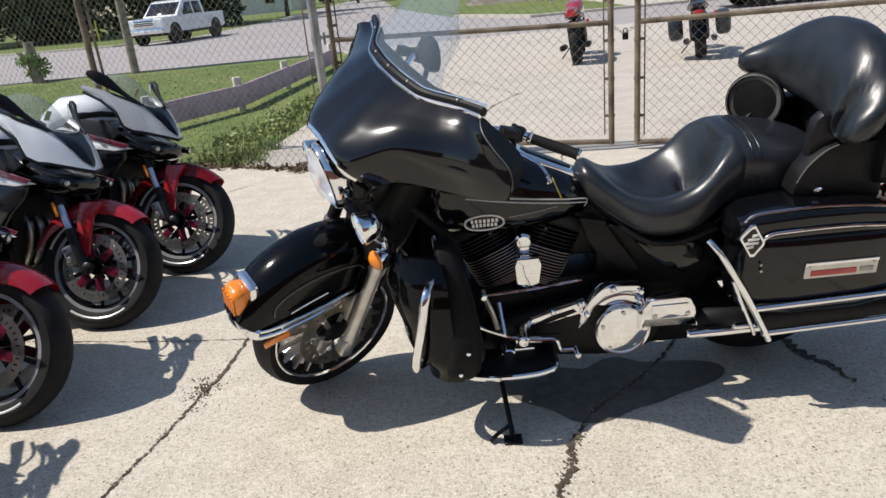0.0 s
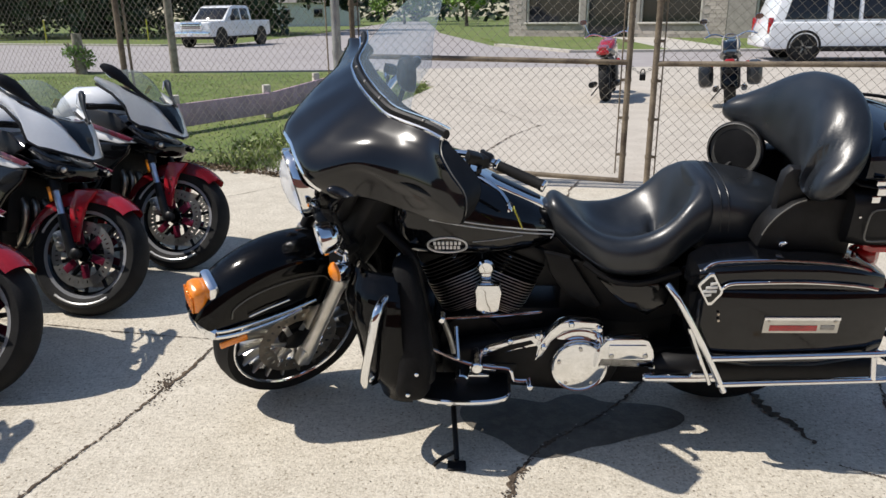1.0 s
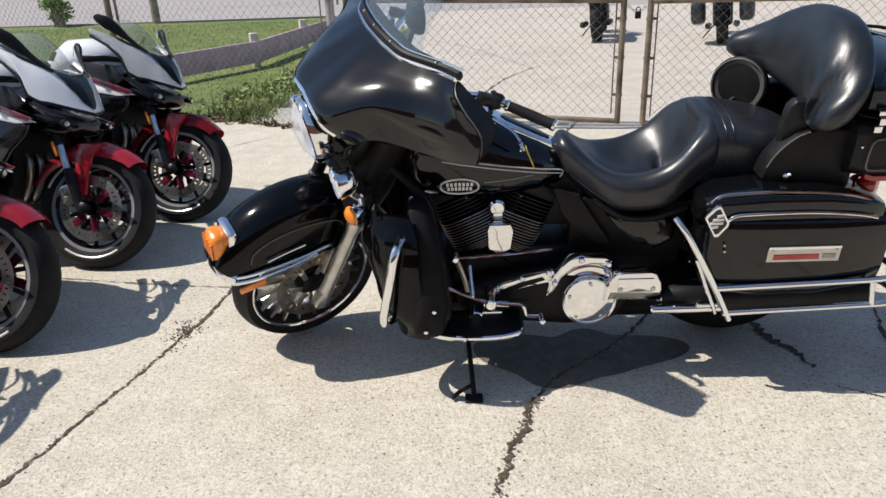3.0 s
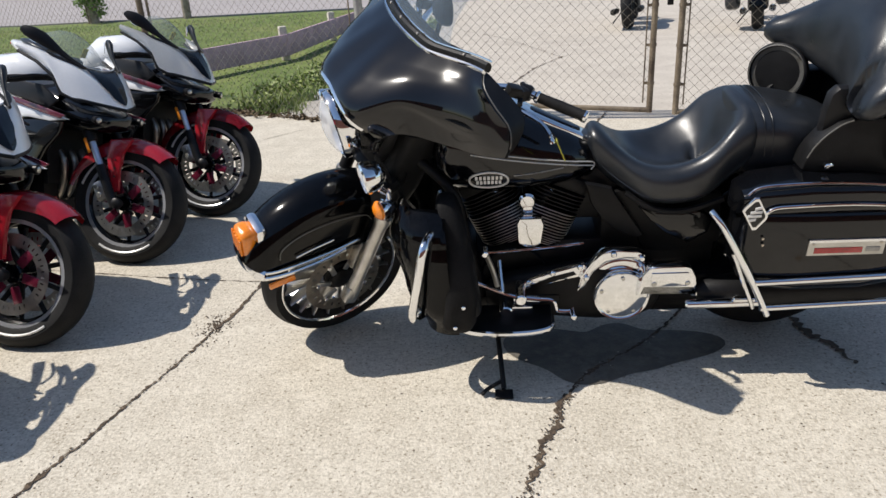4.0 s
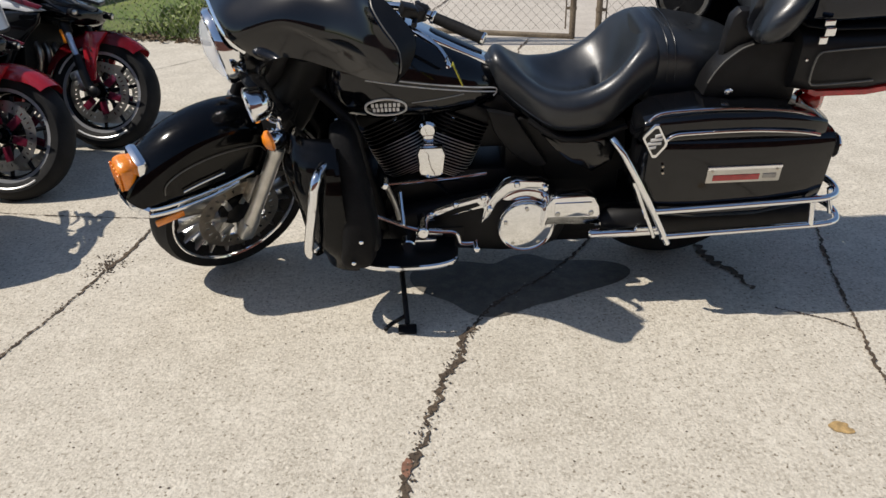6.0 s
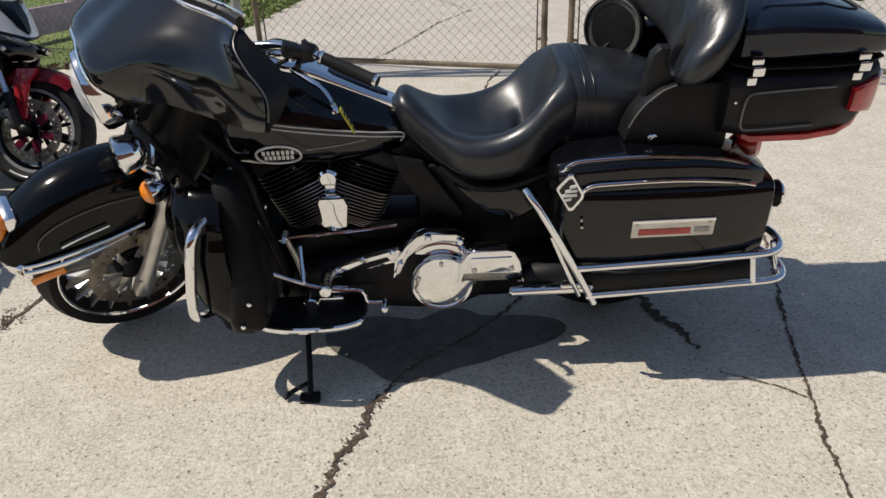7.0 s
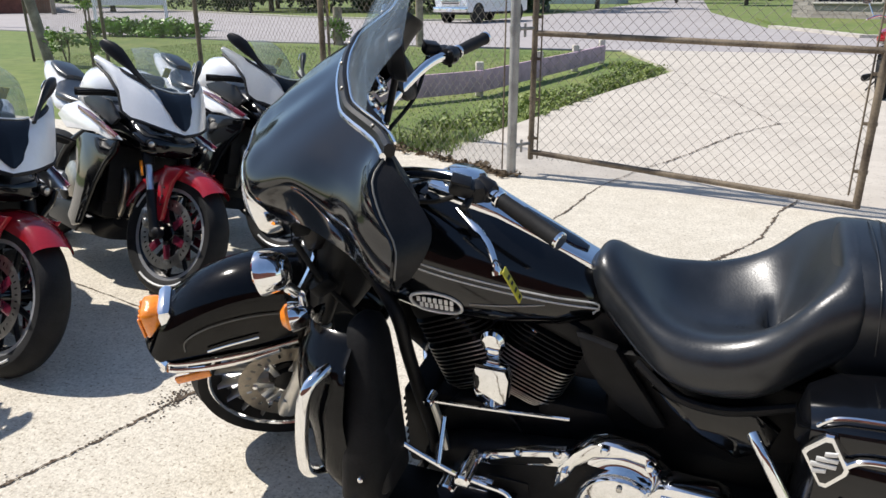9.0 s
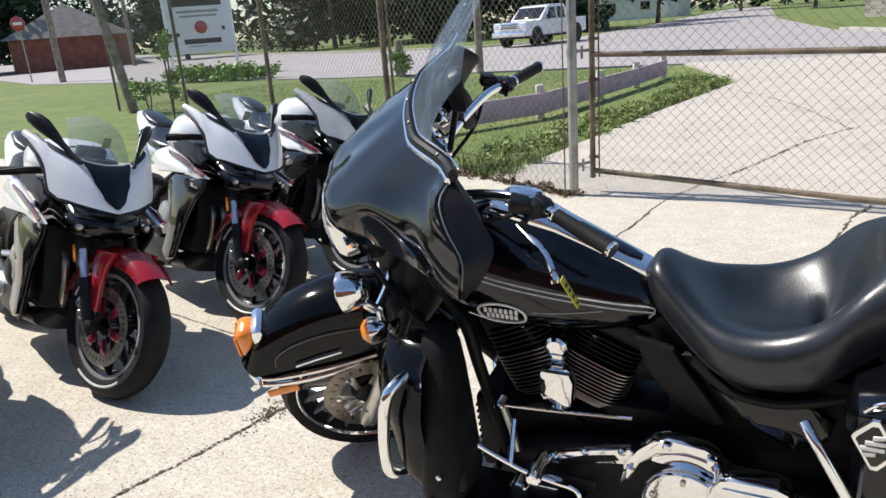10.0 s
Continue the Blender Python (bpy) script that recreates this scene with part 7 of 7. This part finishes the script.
sm = Matrix.Translation((SA + SB) / 2) @ Matrix.Rotation(math.atan2(sd.y, sd.x), 4, "Z")
PAPER = material("white sign sheet", (0.74, 0.76, 0.80), 0.5, vary=0.06, scale=1.5)
for s in (-1, 1):
    part("sign_post", bend(box((s * 1.33, 0.03, 1.9), (0.13, 0.13, 4.0), 0.01), sm), WHITE, sg, "white square post")
panel = part("sign_panel", bend(box((0, 0, 2.45), (2.54, 0.05, 3.0), 0.01), sm), PAPER, sg, "white sign panel")
for z, w, h, x in ((3.55, 2.3, 0.30, 0), (3.0, 2.0, 0.34, 0), (2.62, 1.7, 0.10, 0), (2.44, 1.5, 0.08, 0), (1.42, 1.5, 0.20, 0.05), (1.72, 0.2, 0.16, -0.95), (1.9, 0.12, 0.16, 0.95), (1.22, 0.7, 0.05, -0.2)):
    part("sign_bar", bend(box((x, -0.032, z), (w, 0.012, h), 0.002), sm), INK if h > 0.12 else GALV, panel)
part("sign_disc", bend(lathe([(0.24, 0), (0.26, 0.01), (0.24, 0.02), (0, 0.02)], (0.05, -0.026, 1.98), (0, -1, 0), 28), sm), RED, panel, "red disc")

stop = thing("stop_sign", "red octagonal road sign on a thin post seen at an angle", "sign", Matrix.Translation((-35.5, 27.3, 0)))
part("sign_post", rod((0, 0, -0.1), (0, 0, 3.4), 0.035, n=8), GALV, stop)
part("sign_plate", lathe([(0.40, 0), (0.40, 0.01), (0.38, 0.012), (0, 0.012)], (0.02, -0.05, 3.0), (0.5, -0.85, 0), 8), RED, stop, "red octagonal plate")
part("sign_bar", bend(box((0, -0.02, 0), (0.45, 0.012, 0.14), 0.002), Matrix.Translation((0.05, -0.07, 3.0)) @ pose(0, 0, 0, 0, 0, 30)), WHITE, stop)
hyd = thing("hydrant", "small dark fire hydrant on the far lawn", "hydrant", Matrix.Translation((-34, 52, 0)))
part("hydrant_body", lathe([(0.16, -0.05), (0.16, 0.05), (0.11, 0.06), (0.11, 0.55), (0.14, 0.57), (0.12, 0.68), (0.04, 0.76), (0, 0.78)], (0, 0, 0), (0, 0, 1), 14), WRINKLE, hyd)
part("hydrant_cap", rod((-0.18, 0, 0.42), (0.18, 0, 0.42), 0.06, n=10), WRINKLE, hyd)
for x, y in ((-24.5, 47.5), (-19, 50), (-13.6, 52)):
    tagged(part("marker_post", rod((x, y, -0.1), (x, y, 1.3), 0.045, n=8), YELLOW), "thin yellow marker post on the far lawn", "post", "marker posts")

# brick office with dark windows
BRICK = material("pale brick", (0.42, 0.37, 0.33), 0.9, vary=0.2, scale=2.5, bump=0.2, bump_scale=30, per_object=0.16)
JOINT = material("brick joints", (0.30, 0.275, 0.25), 0.95, vary=0.2, scale=3)
DARKGLASS = material("dark window glass", (0.012, 0.013, 0.016), 0.05, vary=0.3, scale=0.6)
TRIM = material("pale window trim", (0.52, 0.49, 0.44), 0.6, vary=0.1, scale=3)
ROOF = material("grey roof shingles", (0.20, 0.185, 0.175), 0.9, vary=0.25, scale=2.0, bump=0.5, bump_scale=12)
REDBRICK = material("red brick wall", (0.22, 0.085, 0.060), 0.9, vary=0.3, scale=1.6, bump=0.3, bump_scale=14)
SIDING = material("white siding", (0.62, 0.64, 0.66), 0.7, vary=0.06, scale=1.0)
BM = Matrix.Translation((4.88, 47.43, 0)) @ Matrix.Rotation(math.atan2(-6.96, 10.09), 4, "Z")
office = thing("office_building", "low pale brick office with large dark windows", "building", BM)
OPEN = [(1.19, 4.79, 0.78, 2.7), (5.15, 7.85, 0.05, 2.7), (8.42, 11.88, 0.78, 2.7), (14.6, 19.5, 0.05, 3.0)]
L, H = 26.0, 4.2
edges = [0.0] + [e for o in OPEN for e in o[:2]] + [L]
for k in range(0, len(edges), 2):
    a, b = edges[k], edges[k + 1]
    part("wall", box(((a + b) / 2, 0.15, H / 2 - 0.1), (b - a, 0.30, H + 0.2), 0.0), JOINT, office, "pale brick wall")
for a, b, lo, hi in OPEN:
    part("lintel", box(((a + b) / 2, 0.15, (hi + H) / 2), (b - a, 0.30, H - hi), 0.0), JOINT, office)
    if lo > 0.3:
        part("wall_under_window", box(((a + b) / 2, 0.15, lo / 2 - 0.1), (b - a, 0.30, lo + 0.2), 0.0), JOINT, office)
        part("window_sill", box(((a + b) / 2, 0.02, lo + 0.04), (b - a + 0.1, 0.40, 0.10), 0.01), TRIM, office)
    win = part("window_frame" if lo > 0.3 else "door_frame", join(box((a + 0.06, 0.16, (lo + hi) / 2), (0.12, 0.14, hi - lo), 0.01), box((b - 0.06, 0.16, (lo + hi) / 2), (0.12, 0.14, hi - lo), 0.01), box(((a + b) / 2, 0.16, hi - 0.06), (b - a, 0.13, 0.12), 0.01)), TRIM, office)
    part("pane", box(((a + b) / 2, 0.22, (lo + hi) / 2), (b - a - 0.1, 0.02, hi - lo), 0.0), DARKGLASS, win, "dark glass")
part("side_wall", box((0.15, 6.0, H / 2), (0.30, 11.4, H), 0.0), JOINT, office)
part("roof", box((L / 2, 5.8, H + 0.15), (L + 0.6, 12.6, 0.35), 0.03), ROOF, office)
proto = None
rowh, brl = 0.20, 0.60
for r in range(20):
    z = 0.12 + r * (rowh + 0.012)
    x = -0.3 * (r % 2)
    while x < 13.2:
        a, b = max(0.02, x), min(13.2, x + brl)
        clash = any(a < o[1] and b > o[0] and o[2] - 0.1 < z < o[3] + 0.1 for o in OPEN)
        if not clash and b - a > 0.3 and z < 2.9:
            if proto is None:
                proto = part("brick", box((0, 0, 0), (brl - 0.014, 0.03, rowh), 0.006, segs=1), BRICK, office)
                proto.matrix_basis = Matrix.Translation(((a + b) / 2, -0.008, z))
            else:
                again("brick", proto, office, Matrix.Translation(((a + b) / 2, -0.008, z)) @ Matrix.Diagonal(((b - a) / brl, 1, 1, 1)))
        x += brl
plain("kerb", [(3.4, 34.9), (5.6, 28.2), (30, 27.0), (30, 26.6), (5.3, 27.8), (3.0, 34.7)], 0.07, KERB, "pale concrete kerb along the far side of the street", "kerb", thick=0.13)
plain("far_lawn", [(3.5, 35.2), (5.75, 28.5), (30, 27.3), (40, 36), (15.2, 40.0), (4.9, 46.9), (3.0, 46)], 0.05, LAWN, "lawn strip before the office", "lawn", thick=0.10)
plain("office_apron", [(9.2, 28.3), (11.8, 28.2), (13.0, 41.3), (10.4, 43.3)], 0.058, KERB, "pale concrete path to the office door", "pavement", thick=0.05)
plain("kerb", [(-11.2, 40.2), (-14, 38.6), (-24.5, 42.9), (-54, 62.4), (-54, 62.9), (-24.5, 43.4), (-14, 39.0), (-11.4, 40.6)], 0.05, KERB, "pale concrete kerb along the far lawn", "kerb", thick=0.11)


def house(name, at, turn, w, d, h, roof, wallmat, label):
    root = thing(name, label, "house", Matrix.Translation(at) @ pose(0, 0, 0, 0, 0, turn))
    part("wall", box((0, 0, h / 2), (w, d, h + 0.2), 0.0), wallmat, root)
    bm = bmesh.new()
    e = 0.5
    pts = [(-w / 2 - e, -d / 2 - e, h), (w / 2 + e, -d / 2 - e, h), (w / 2 + e, d / 2 + e, h), (-w / 2 - e, d / 2 + e, h), (-w / 2 + d * 0.25, 0, h + roof), (w / 2 - d * 0.25, 0, h + roof)]
    v = [bm.verts.new(p) for p in pts]
    for f in ((0, 1, 5, 4), (2, 3, 4, 5), (1, 2, 5), (3, 0, 4), (3, 2, 1, 0)):
        bm.faces.new([v[i] for i in f])
    bmesh.ops.recalc_face_normals(bm, faces=bm.faces)
    part("roof", bm, ROOF, root, "grey shingle roof")
    for x in (-0.32, -0.08, 0.22):
        win = part("window", box((x * w, -d / 2, h * 0.55), (1.5, 0.12, 1.3), 0.02), TRIM, root, "white framed window")
        part("pane", box((x * w, -d / 2 - 0.06, h * 0.55), (1.25, 0.04, 1.05), 0.01), DARKGLASS, win)
    part("door", box((0.38 * w, -d / 2, 1.0), (1.0, 0.10, 2.1), 0.02), WHITE, root)
    return root


house("house", (-63, 52.5, 0), -40, 26, 9, 2.6, 2.8, REDBRICK, "low red brick house with a grey roof across the street")
house("house", (-20, 112, 0), -5, 16, 8, 3.2, 2.2, SIDING, "pale house far down the street")
for k, (x, y, h, sp, lf) in enumerate(((-26, 56.5, 10, 5.0, DARKLEAF), (-15, 61, 11, 5.2, DARKLEAF), (-36, 58, 11, 5.5, DARKLEAF), (-21, 66, 12, 6, DARKLEAF), (-31, 66, 12, 6, DARKLEAF), (-43, 70, 12, 6, DARKLEAF),
                                       (-10, 74, 10, 4.5, DARKLEAF), (-70, 46, 11, 6, DARKLEAF), (-62, 42, 9, 5, DARKLEAF), (4, 96, 10, 5, LEAF), (-5, 118, 11, 6, LEAF), (-48, 52, 6, 3.0, DARKLEAF), (-78, 70, 14, 8, DARKLEAF))):
    tree((x, y, 0), h, sp, "dense dark green tree across the street", 40 + k, lf, 44, 120, 0.36, 0.24, 0.10 if k < 6 else 0.25)
for k, (x, y) in enumerate(((-40, 57), (-34, 62), (-45, 60), (-28, 62), (-23, 61), (-18, 64))):
    shrub("bush", (x, y, 0), 2.2, 2.4, "dark green bush by the house", "bush", 70 + k, DARKLEAF, 900, 0.20)
# added wall behind the camera: blocks part of the sky and darkens reflections
plain("unseen_wall_south", [(-16, -6.4), (14, -6.4), (14, -6.1), (-16, -6.1)], 4.4, REDBRICK, "unseen brown wall added behind the yard to block sky light", "wall", thick=4.4)
fvs, ffs = [], []
rnd = random.Random(77)
for k in range(150):
    a = radians(20 + 150 * k / 150)
    r = rnd.uniform(150, 190)
    leaf_clump(fvs, ffs, (r * math.cos(a), r * math.sin(a), rnd.uniform(2, 9)), rnd.uniform(5, 9), 60, 1.3, rnd)
tagged(raw("far_woods", fvs, ffs, DARKLEAF), "dark belt of distant trees", "woods", kind="stuff")


# ---- vehicles ----
def side_profile(pts, y0, y1, taper, n_round=0.05):
    """A vehicle body from an outline (x, z), drawn between two sides that lean in above the waist."""
    bm = bmesh.new()
    rows = []
    waist = taper[0]
    for y, s in ((y0, 1), (y1, -1)):
        rows.append([bm.verts.new((x, y + s * max(0, z - waist) * taper[1], z)) for x, z in pts])
    n = len(pts)
    bm.faces.new(rows[0])
    bm.faces.new(rows[1][::-1])
    for i in range(n):
        bm.faces.new((rows[0][i], rows[1][i], rows[1][(i + 1) % n], rows[0][(i + 1) % n]))
    bmesh.ops.recalc_face_normals(bm, faces=bm.faces)
    bmesh.ops.bevel(bm, geom=bm.edges[:], offset=n_round, segments=3, affect="EDGES", profile=0.6)
    return bm


def car_wheel(root, c, r, out):
    w = part("wheel", lathe([(r * 0.66, -0.02), (r * 0.66, 0.11), (r * 0.60, 0.115), (r * 0.50, 0.07), (0.10, 0.09), (0.0, 0.09)], c, (0, out, 0), 28), SATIN, root, "silver alloy wheel")
    part("tyre", lathe([(r * 0.64, -0.12), (r * 0.92, -0.12), (r, -0.08), (r, 0.08), (r * 0.92, 0.12), (r * 0.64, 0.115)], c, (0, out, 0), 32), RUBBER, w)
    for k in range(6):
        a = radians(60 * k)
        part("spoke", box((c[0] + r * 0.34 * math.cos(a), c[1] + out * 0.10, c[2] + r * 0.34 * math.sin(a)), (r * 0.52, 0.03, 0.07), 0.012, (0, -60 * k, 0)), SATIN, w)


def suv(m):
    root = thing("suv", "large white sport utility vehicle on the street", "car", m)
    low = [(0.05, 0.42), (0.0, 0.62), (0.02, 0.95), (0.10, 1.12), (3.60, 1.12), (4.05, 1.10), (5.25, 1.02), (5.48, 0.90), (5.52, 0.60), (5.45, 0.36), (0.15, 0.34)]
    part("body", side_profile(low, -1.0, 1.0, (1.2, 0.0), 0.07), WHITE, root, "white body")
    cab = [(0.08, 1.06), (0.30, 1.80), (0.55, 1.90), (3.05, 1.90), (3.30, 1.84), (4.10, 1.10), (4.0, 1.04)]
    part("cabin", side_profile(cab, -0.97, 0.97, (1.1, 0.18), 0.05), WHITE, root)
    for s in (-1, 1):
        for q in (((0.42, 1.16), (0.58, 1.72), (1.55, 1.74), (1.55, 1.16)), ((1.72, 1.16), (1.72, 1.74), (2.40, 1.74), (2.40, 1.16)), ((2.52, 1.16), (2.52, 1.74), (3.10, 1.74), (3.62, 1.20), (3.60, 1.16))):
            bm = upright(q, 0, 0.02, 0.003)
            bm.transform(Matrix.Translation((0, s * 0.895, 0)) @ Matrix.Translation((0, 0, 1.16)) @ pose(0, 0, 0, s * 10.2, 0, 0) @ Matrix.Translation((0, s * 0.072, -1.16)))
            part("side_window", bm, DARKGLASS, root, "dark side window")
        for x in (1.02, 4.42):
            car_wheel(root, (x, s * 0.905, 0.40), 0.39, s)
            part("wheel_arch", lathe([(0.47, 0), (0.47, 0.055), (0.40, 0.055), (0.40, 0)], (x, s * 0.955, 0.41), (0, s, 0), 28, closed=True), PLASTIC, root)
        part("tail_lamp", box((0.055, s * 0.90, 1.00), (0.12, 0.16, 0.46), 0.03), REDLENS, root, "red tail lamp")
        part("headlamp", box((5.42, s * 0.80, 0.86), (0.16, 0.34, 0.16), 0.04), LENS, root)
        part("door_handle", box((1.85, s * 1.005, 1.02), (0.16, 0.03, 0.04), 0.01), SATIN, root)
        part("door_handle", box((2.95, s * 1.005, 1.02), (0.16, 0.03, 0.04), 0.01), SATIN, root)
        part("sill_trim", box((2.7, s * 1.0, 0.38), (2.6, 0.05, 0.10), 0.02), PLASTIC, root)
        part("wing_mirror", box((3.55, s * 1.10, 1.22), (0.10, 0.20, 0.16), 0.04), WHITE, root)
        part("roof_rail", tube([(0.8, s * 0.72, 1.90), (0.9, s * 0.72, 1.97), (2.8, s * 0.72, 1.97), (2.9, s * 0.72, 1.90)], 0.018, 6), SATIN, root)
    part("rear_bumper", box((0.02, 0, 0.55), (0.22, 1.98, 0.30), 0.06), WHITE, root)
    part("underbody", box((2.75, 0, 0.38), (4.8, 1.7, 0.22), 0.05), PLASTIC, root)
    return root


def pickup(m):
    root = thing("pickup_truck", "white pickup truck at the far side of the street", "truck", m)
    low = [(0.0, 0.55), (0.0, 1.18), (1.45, 1.24), (5.6, 1.24), (5.6, 0.55), (5.4, 0.50), (0.2, 0.50)]
    part("body", side_profile(low, -0.98, 0.98, (1.3, 0.0), 0.06), WHITE, root, "white body")
    cab = [(1.30, 1.20), (2.10, 1.88), (2.40, 1.95), (3.60, 1.95), (3.78, 1.85), (3.85, 1.20)]
    part("cabin", side_profile(cab, -0.95, 0.95, (1.2, 0.16), 0.05), WHITE, root)
    part("bed", box((4.72, 0, 1.255), (1.62, 1.7, 0.03), 0.01), WRINKLE, root)
    bm = box((0, 0, 0), (0.03, 1.55, 0.80), 0.01, (0, 49, 0))
    part("windscreen", bend(bm, Matrix.Translation((1.70, 0, 1.56))), DARKGLASS, root, "dark windscreen")
    for s in (-1, 1):
        for q in (((1.85, 1.26), (2.25, 1.80), (2.75, 1.82), (2.75, 1.26)), ((2.88, 1.26), (2.88, 1.82), (3.55, 1.82), (3.60, 1.26))):
            bm = upright(q, 0, 0.02, 0.003)
            bm.transform(Matrix.Translation((0, s * 0.952, 1.2)) @ pose(0, 0, 0, s * 9.1, 0, 0) @ Matrix.Translation((0, 0, -1.2)))
            part("side_window", bm, DARKGLASS, root)
        for x in (0.95, 4.65):
            car_wheel(root, (x, s * 0.84, 0.42), 0.42, s)
            part("wheel_arch", lathe([(0.50, 0), (0.50, 0.05), (0.0, 0.05)], (x, s * 0.935, 0.46), (0, s, 0), 28), PLASTIC, root)
        part("headlamp", box((-0.02, s * 0.78, 1.02), (0.10, 0.34, 0.26), 0.03), LENS, root)
        part("wing_mirror", box((1.75, s * 1.14, 1.36), (0.12, 0.22, 0.24), 0.04), PLASTIC, root)
    part("grille", box((-0.02, 0, 1.00), (0.08, 1.15, 0.34), 0.03), CHROME, root, "chrome grille")
    for z in (0.92, 1.00, 1.08):
        part("grille_slot", box((-0.055, 0, z), (0.03, 1.0, 0.05), 0.01), PLASTIC, root)
    part("front_bumper", box((-0.08, 0, 0.64), (0.22, 1.98, 0.26), 0.06), CHROME, root)
    part("number_plate", box((-0.20, 0, 0.62), (0.02, 0.32, 0.15), 0.005), PAPER, root)
    part("underbody", box((2.8, 0, 0.50), (5.0, 1.6, 0.22), 0.05), PLASTIC, root)
    return root


suv(Matrix.Translation((10.2, 22.9, -0.02)) @ pose(0, 0, 0, 0, 0, -9))
tw = V(0.95, 3.15, 0)
pickup(Matrix.Translation((-11.25, 35.6, -0.02)) @ Matrix.Rotation(math.atan2(3.15, 0.95), 4, "Z"))


def parked_cruiser(m, bags, label):
    """A motorcycle seen from behind, far off: x to its rear."""
    root = thing("parked_motorcycle", label, "motorcycle", m, "motorcycles outside the gate")
    for x, r, w in ((0.0, 0.32, 0.17), (-1.55, 0.32, 0.12)):
        c = V(x, 0, r)
        wh = part("wheel", join(wheel_rim(c, 0.21, w * 0.8), rod(c + V(0, -0.06, 0), c + V(0, 0.06, 0), 0.05)), SATIN, root)
        part("tyre", wheel_tyre(c, r, w, 0.215), RUBBER, wh)
        for k in range(7):
            a = 2 * math.pi * k / 7
            part("spoke", rod(c, c + V(0.2 * math.cos(a), 0, 0.2 * math.sin(a)), 0.014, n=6), SATIN, wh)
    part("rear_fender", fender_sheet(V(0, 0, 0.32), 0.38, 0.11, (60, 178) if bags else (60, 120), [(60, 0.10), (178, 0.10)], 14), BLACK, root)
    part("frame", join(tube([(-1.25, 0, 0.85), (-0.7, 0, 0.75), (-0.2, 0, 0.60), (0, 0, 0.32)], 0.03, 8), box((-0.75, 0, 0.42), (0.5, 0.30, 0.42), 0.06)), WRINKLE, root)
    part("fuel_tank", body([(-1.15, 0, 0.86, 0.06, 0.05), (-1.0, 0, 0.88, 0.15, 0.10), (-0.75, 0, 0.84, 0.14, 0.09), (-0.55, 0, 0.78, 0.06, 0.04)]), RED if not bags else BLACK, root)
    part("seat", body([(-0.60, 0, 0.76, 0.10, 0.04), (-0.40, 0, 0.74, 0.16, 0.06), (-0.05, 0, 0.80, 0.13, 0.05), (0.15, 0, 0.80, 0.07, 0.03)]), LEATHER, root)
    part("tail_lamp", box((0.30 if bags else 0.24, 0, 0.70 if bags else 0.79), (0.06, 0.14 if bags else 0.20, 0.07), 0.02), REDLENS, root, "red tail lamp")
    part("plate_holder", box((0.36, 0, 0.56), (0.012, 0.12, 0.07), 0.004), WRINKLE, root)
    part("handlebar", tube([(-1.0, -0.40, 1.02), (-1.12, -0.25, 1.06), (-1.18, 0, 0.98), (-1.12, 0.25, 1.06), (-1.0, 0.40, 1.02)], 0.014, 8), CHROME, root)
    for s in (-1, 1):
        mir = part("mirror_stalk", rod((-1.08, s * 0.32, 1.05), (-1.12, s * 0.40, 1.25), 0.007, n=6), CHROME, root)
        part("mirror", skin([oval(V(-1.12 + x, s * 0.42, 1.28), (0, 0.065 * k, 0), (0, 0, 0.045 * k), 14, 2.2) for x, k in ((-0.02, 0.6), (0, 1), (0.01, 0.95))]), CHROME, mir)
        part("fork_leg", rod((-1.55, s * 0.11, 0.32), (-1.18, s * 0.11, 0.95), 0.026, n=8), CHROME, root)
        part("silencer", lathe([(0.03, 0), (0.045, 0.1), (0.05, 0.7), (0.04, 0.75)], (-0.45, s * 0.20, 0.26), (1, 0, 0.06), 12), CHROME if bags else WRINKLE, root)
        sg2 = part("turn_signal", rod((0.22, s * 0.10, 0.66), (0.22, s * 0.22, 0.66), 0.010, n=6), CHROME, root)
        part("lens", lathe([(0.03, 0), (0.03, 0.03), (0.01, 0.045)], (0.22, s * 0.24, 0.66), (1, 0, 0), 12), REDLENS, sg2)
        if bags:
            part("saddlebag", body([(-0.28, s * 0.34, 0.50, 0.06, 0.10), (-0.22, s * 0.34, 0.50, 0.10, 0.17), (0.10, s * 0.34, 0.50, 0.11, 0.18), (0.24, s * 0.34, 0.50, 0.09, 0.15), (0.28, s * 0.34, 0.50, 0.05, 0.08)], 18, 4), LEATHER, root, "black leather saddlebag")
    part("backrest" if bags else "seat_hump", join(tube([(0.05, -0.10, 0.80), (0.12, -0.10, 1.02), (0.14, 0, 1.08), (0.12, 0.10, 1.02), (0.05, 0.10, 0.80)], 0.010, 8)) if bags else body([(-0.05, 0, 0.84, 0.08, 0.03), (0.1, 0, 0.86, 0.10, 0.05), (0.24, 0, 0.84, 0.06, 0.03)]), CHROME if bags else RED, root)
    part("side_stand", rod((-0.6, -0.12, 0.25), (-0.62, -0.30, 0.05), 0.012, n=6), WRINKLE, root)
    return root


parked_cruiser(Matrix.Translation((3.20, 12.25, 0)) @ pose(0, 0, 0, 6, 0, -107), False, "red and black motorcycle parked outside the gate")
parked_cruiser(Matrix.Translation((4.90, 11.35, 0)) @ pose(0, 0, 0, 6, 0, -112), True, "black motorcycle with saddlebags parked outside the gate")
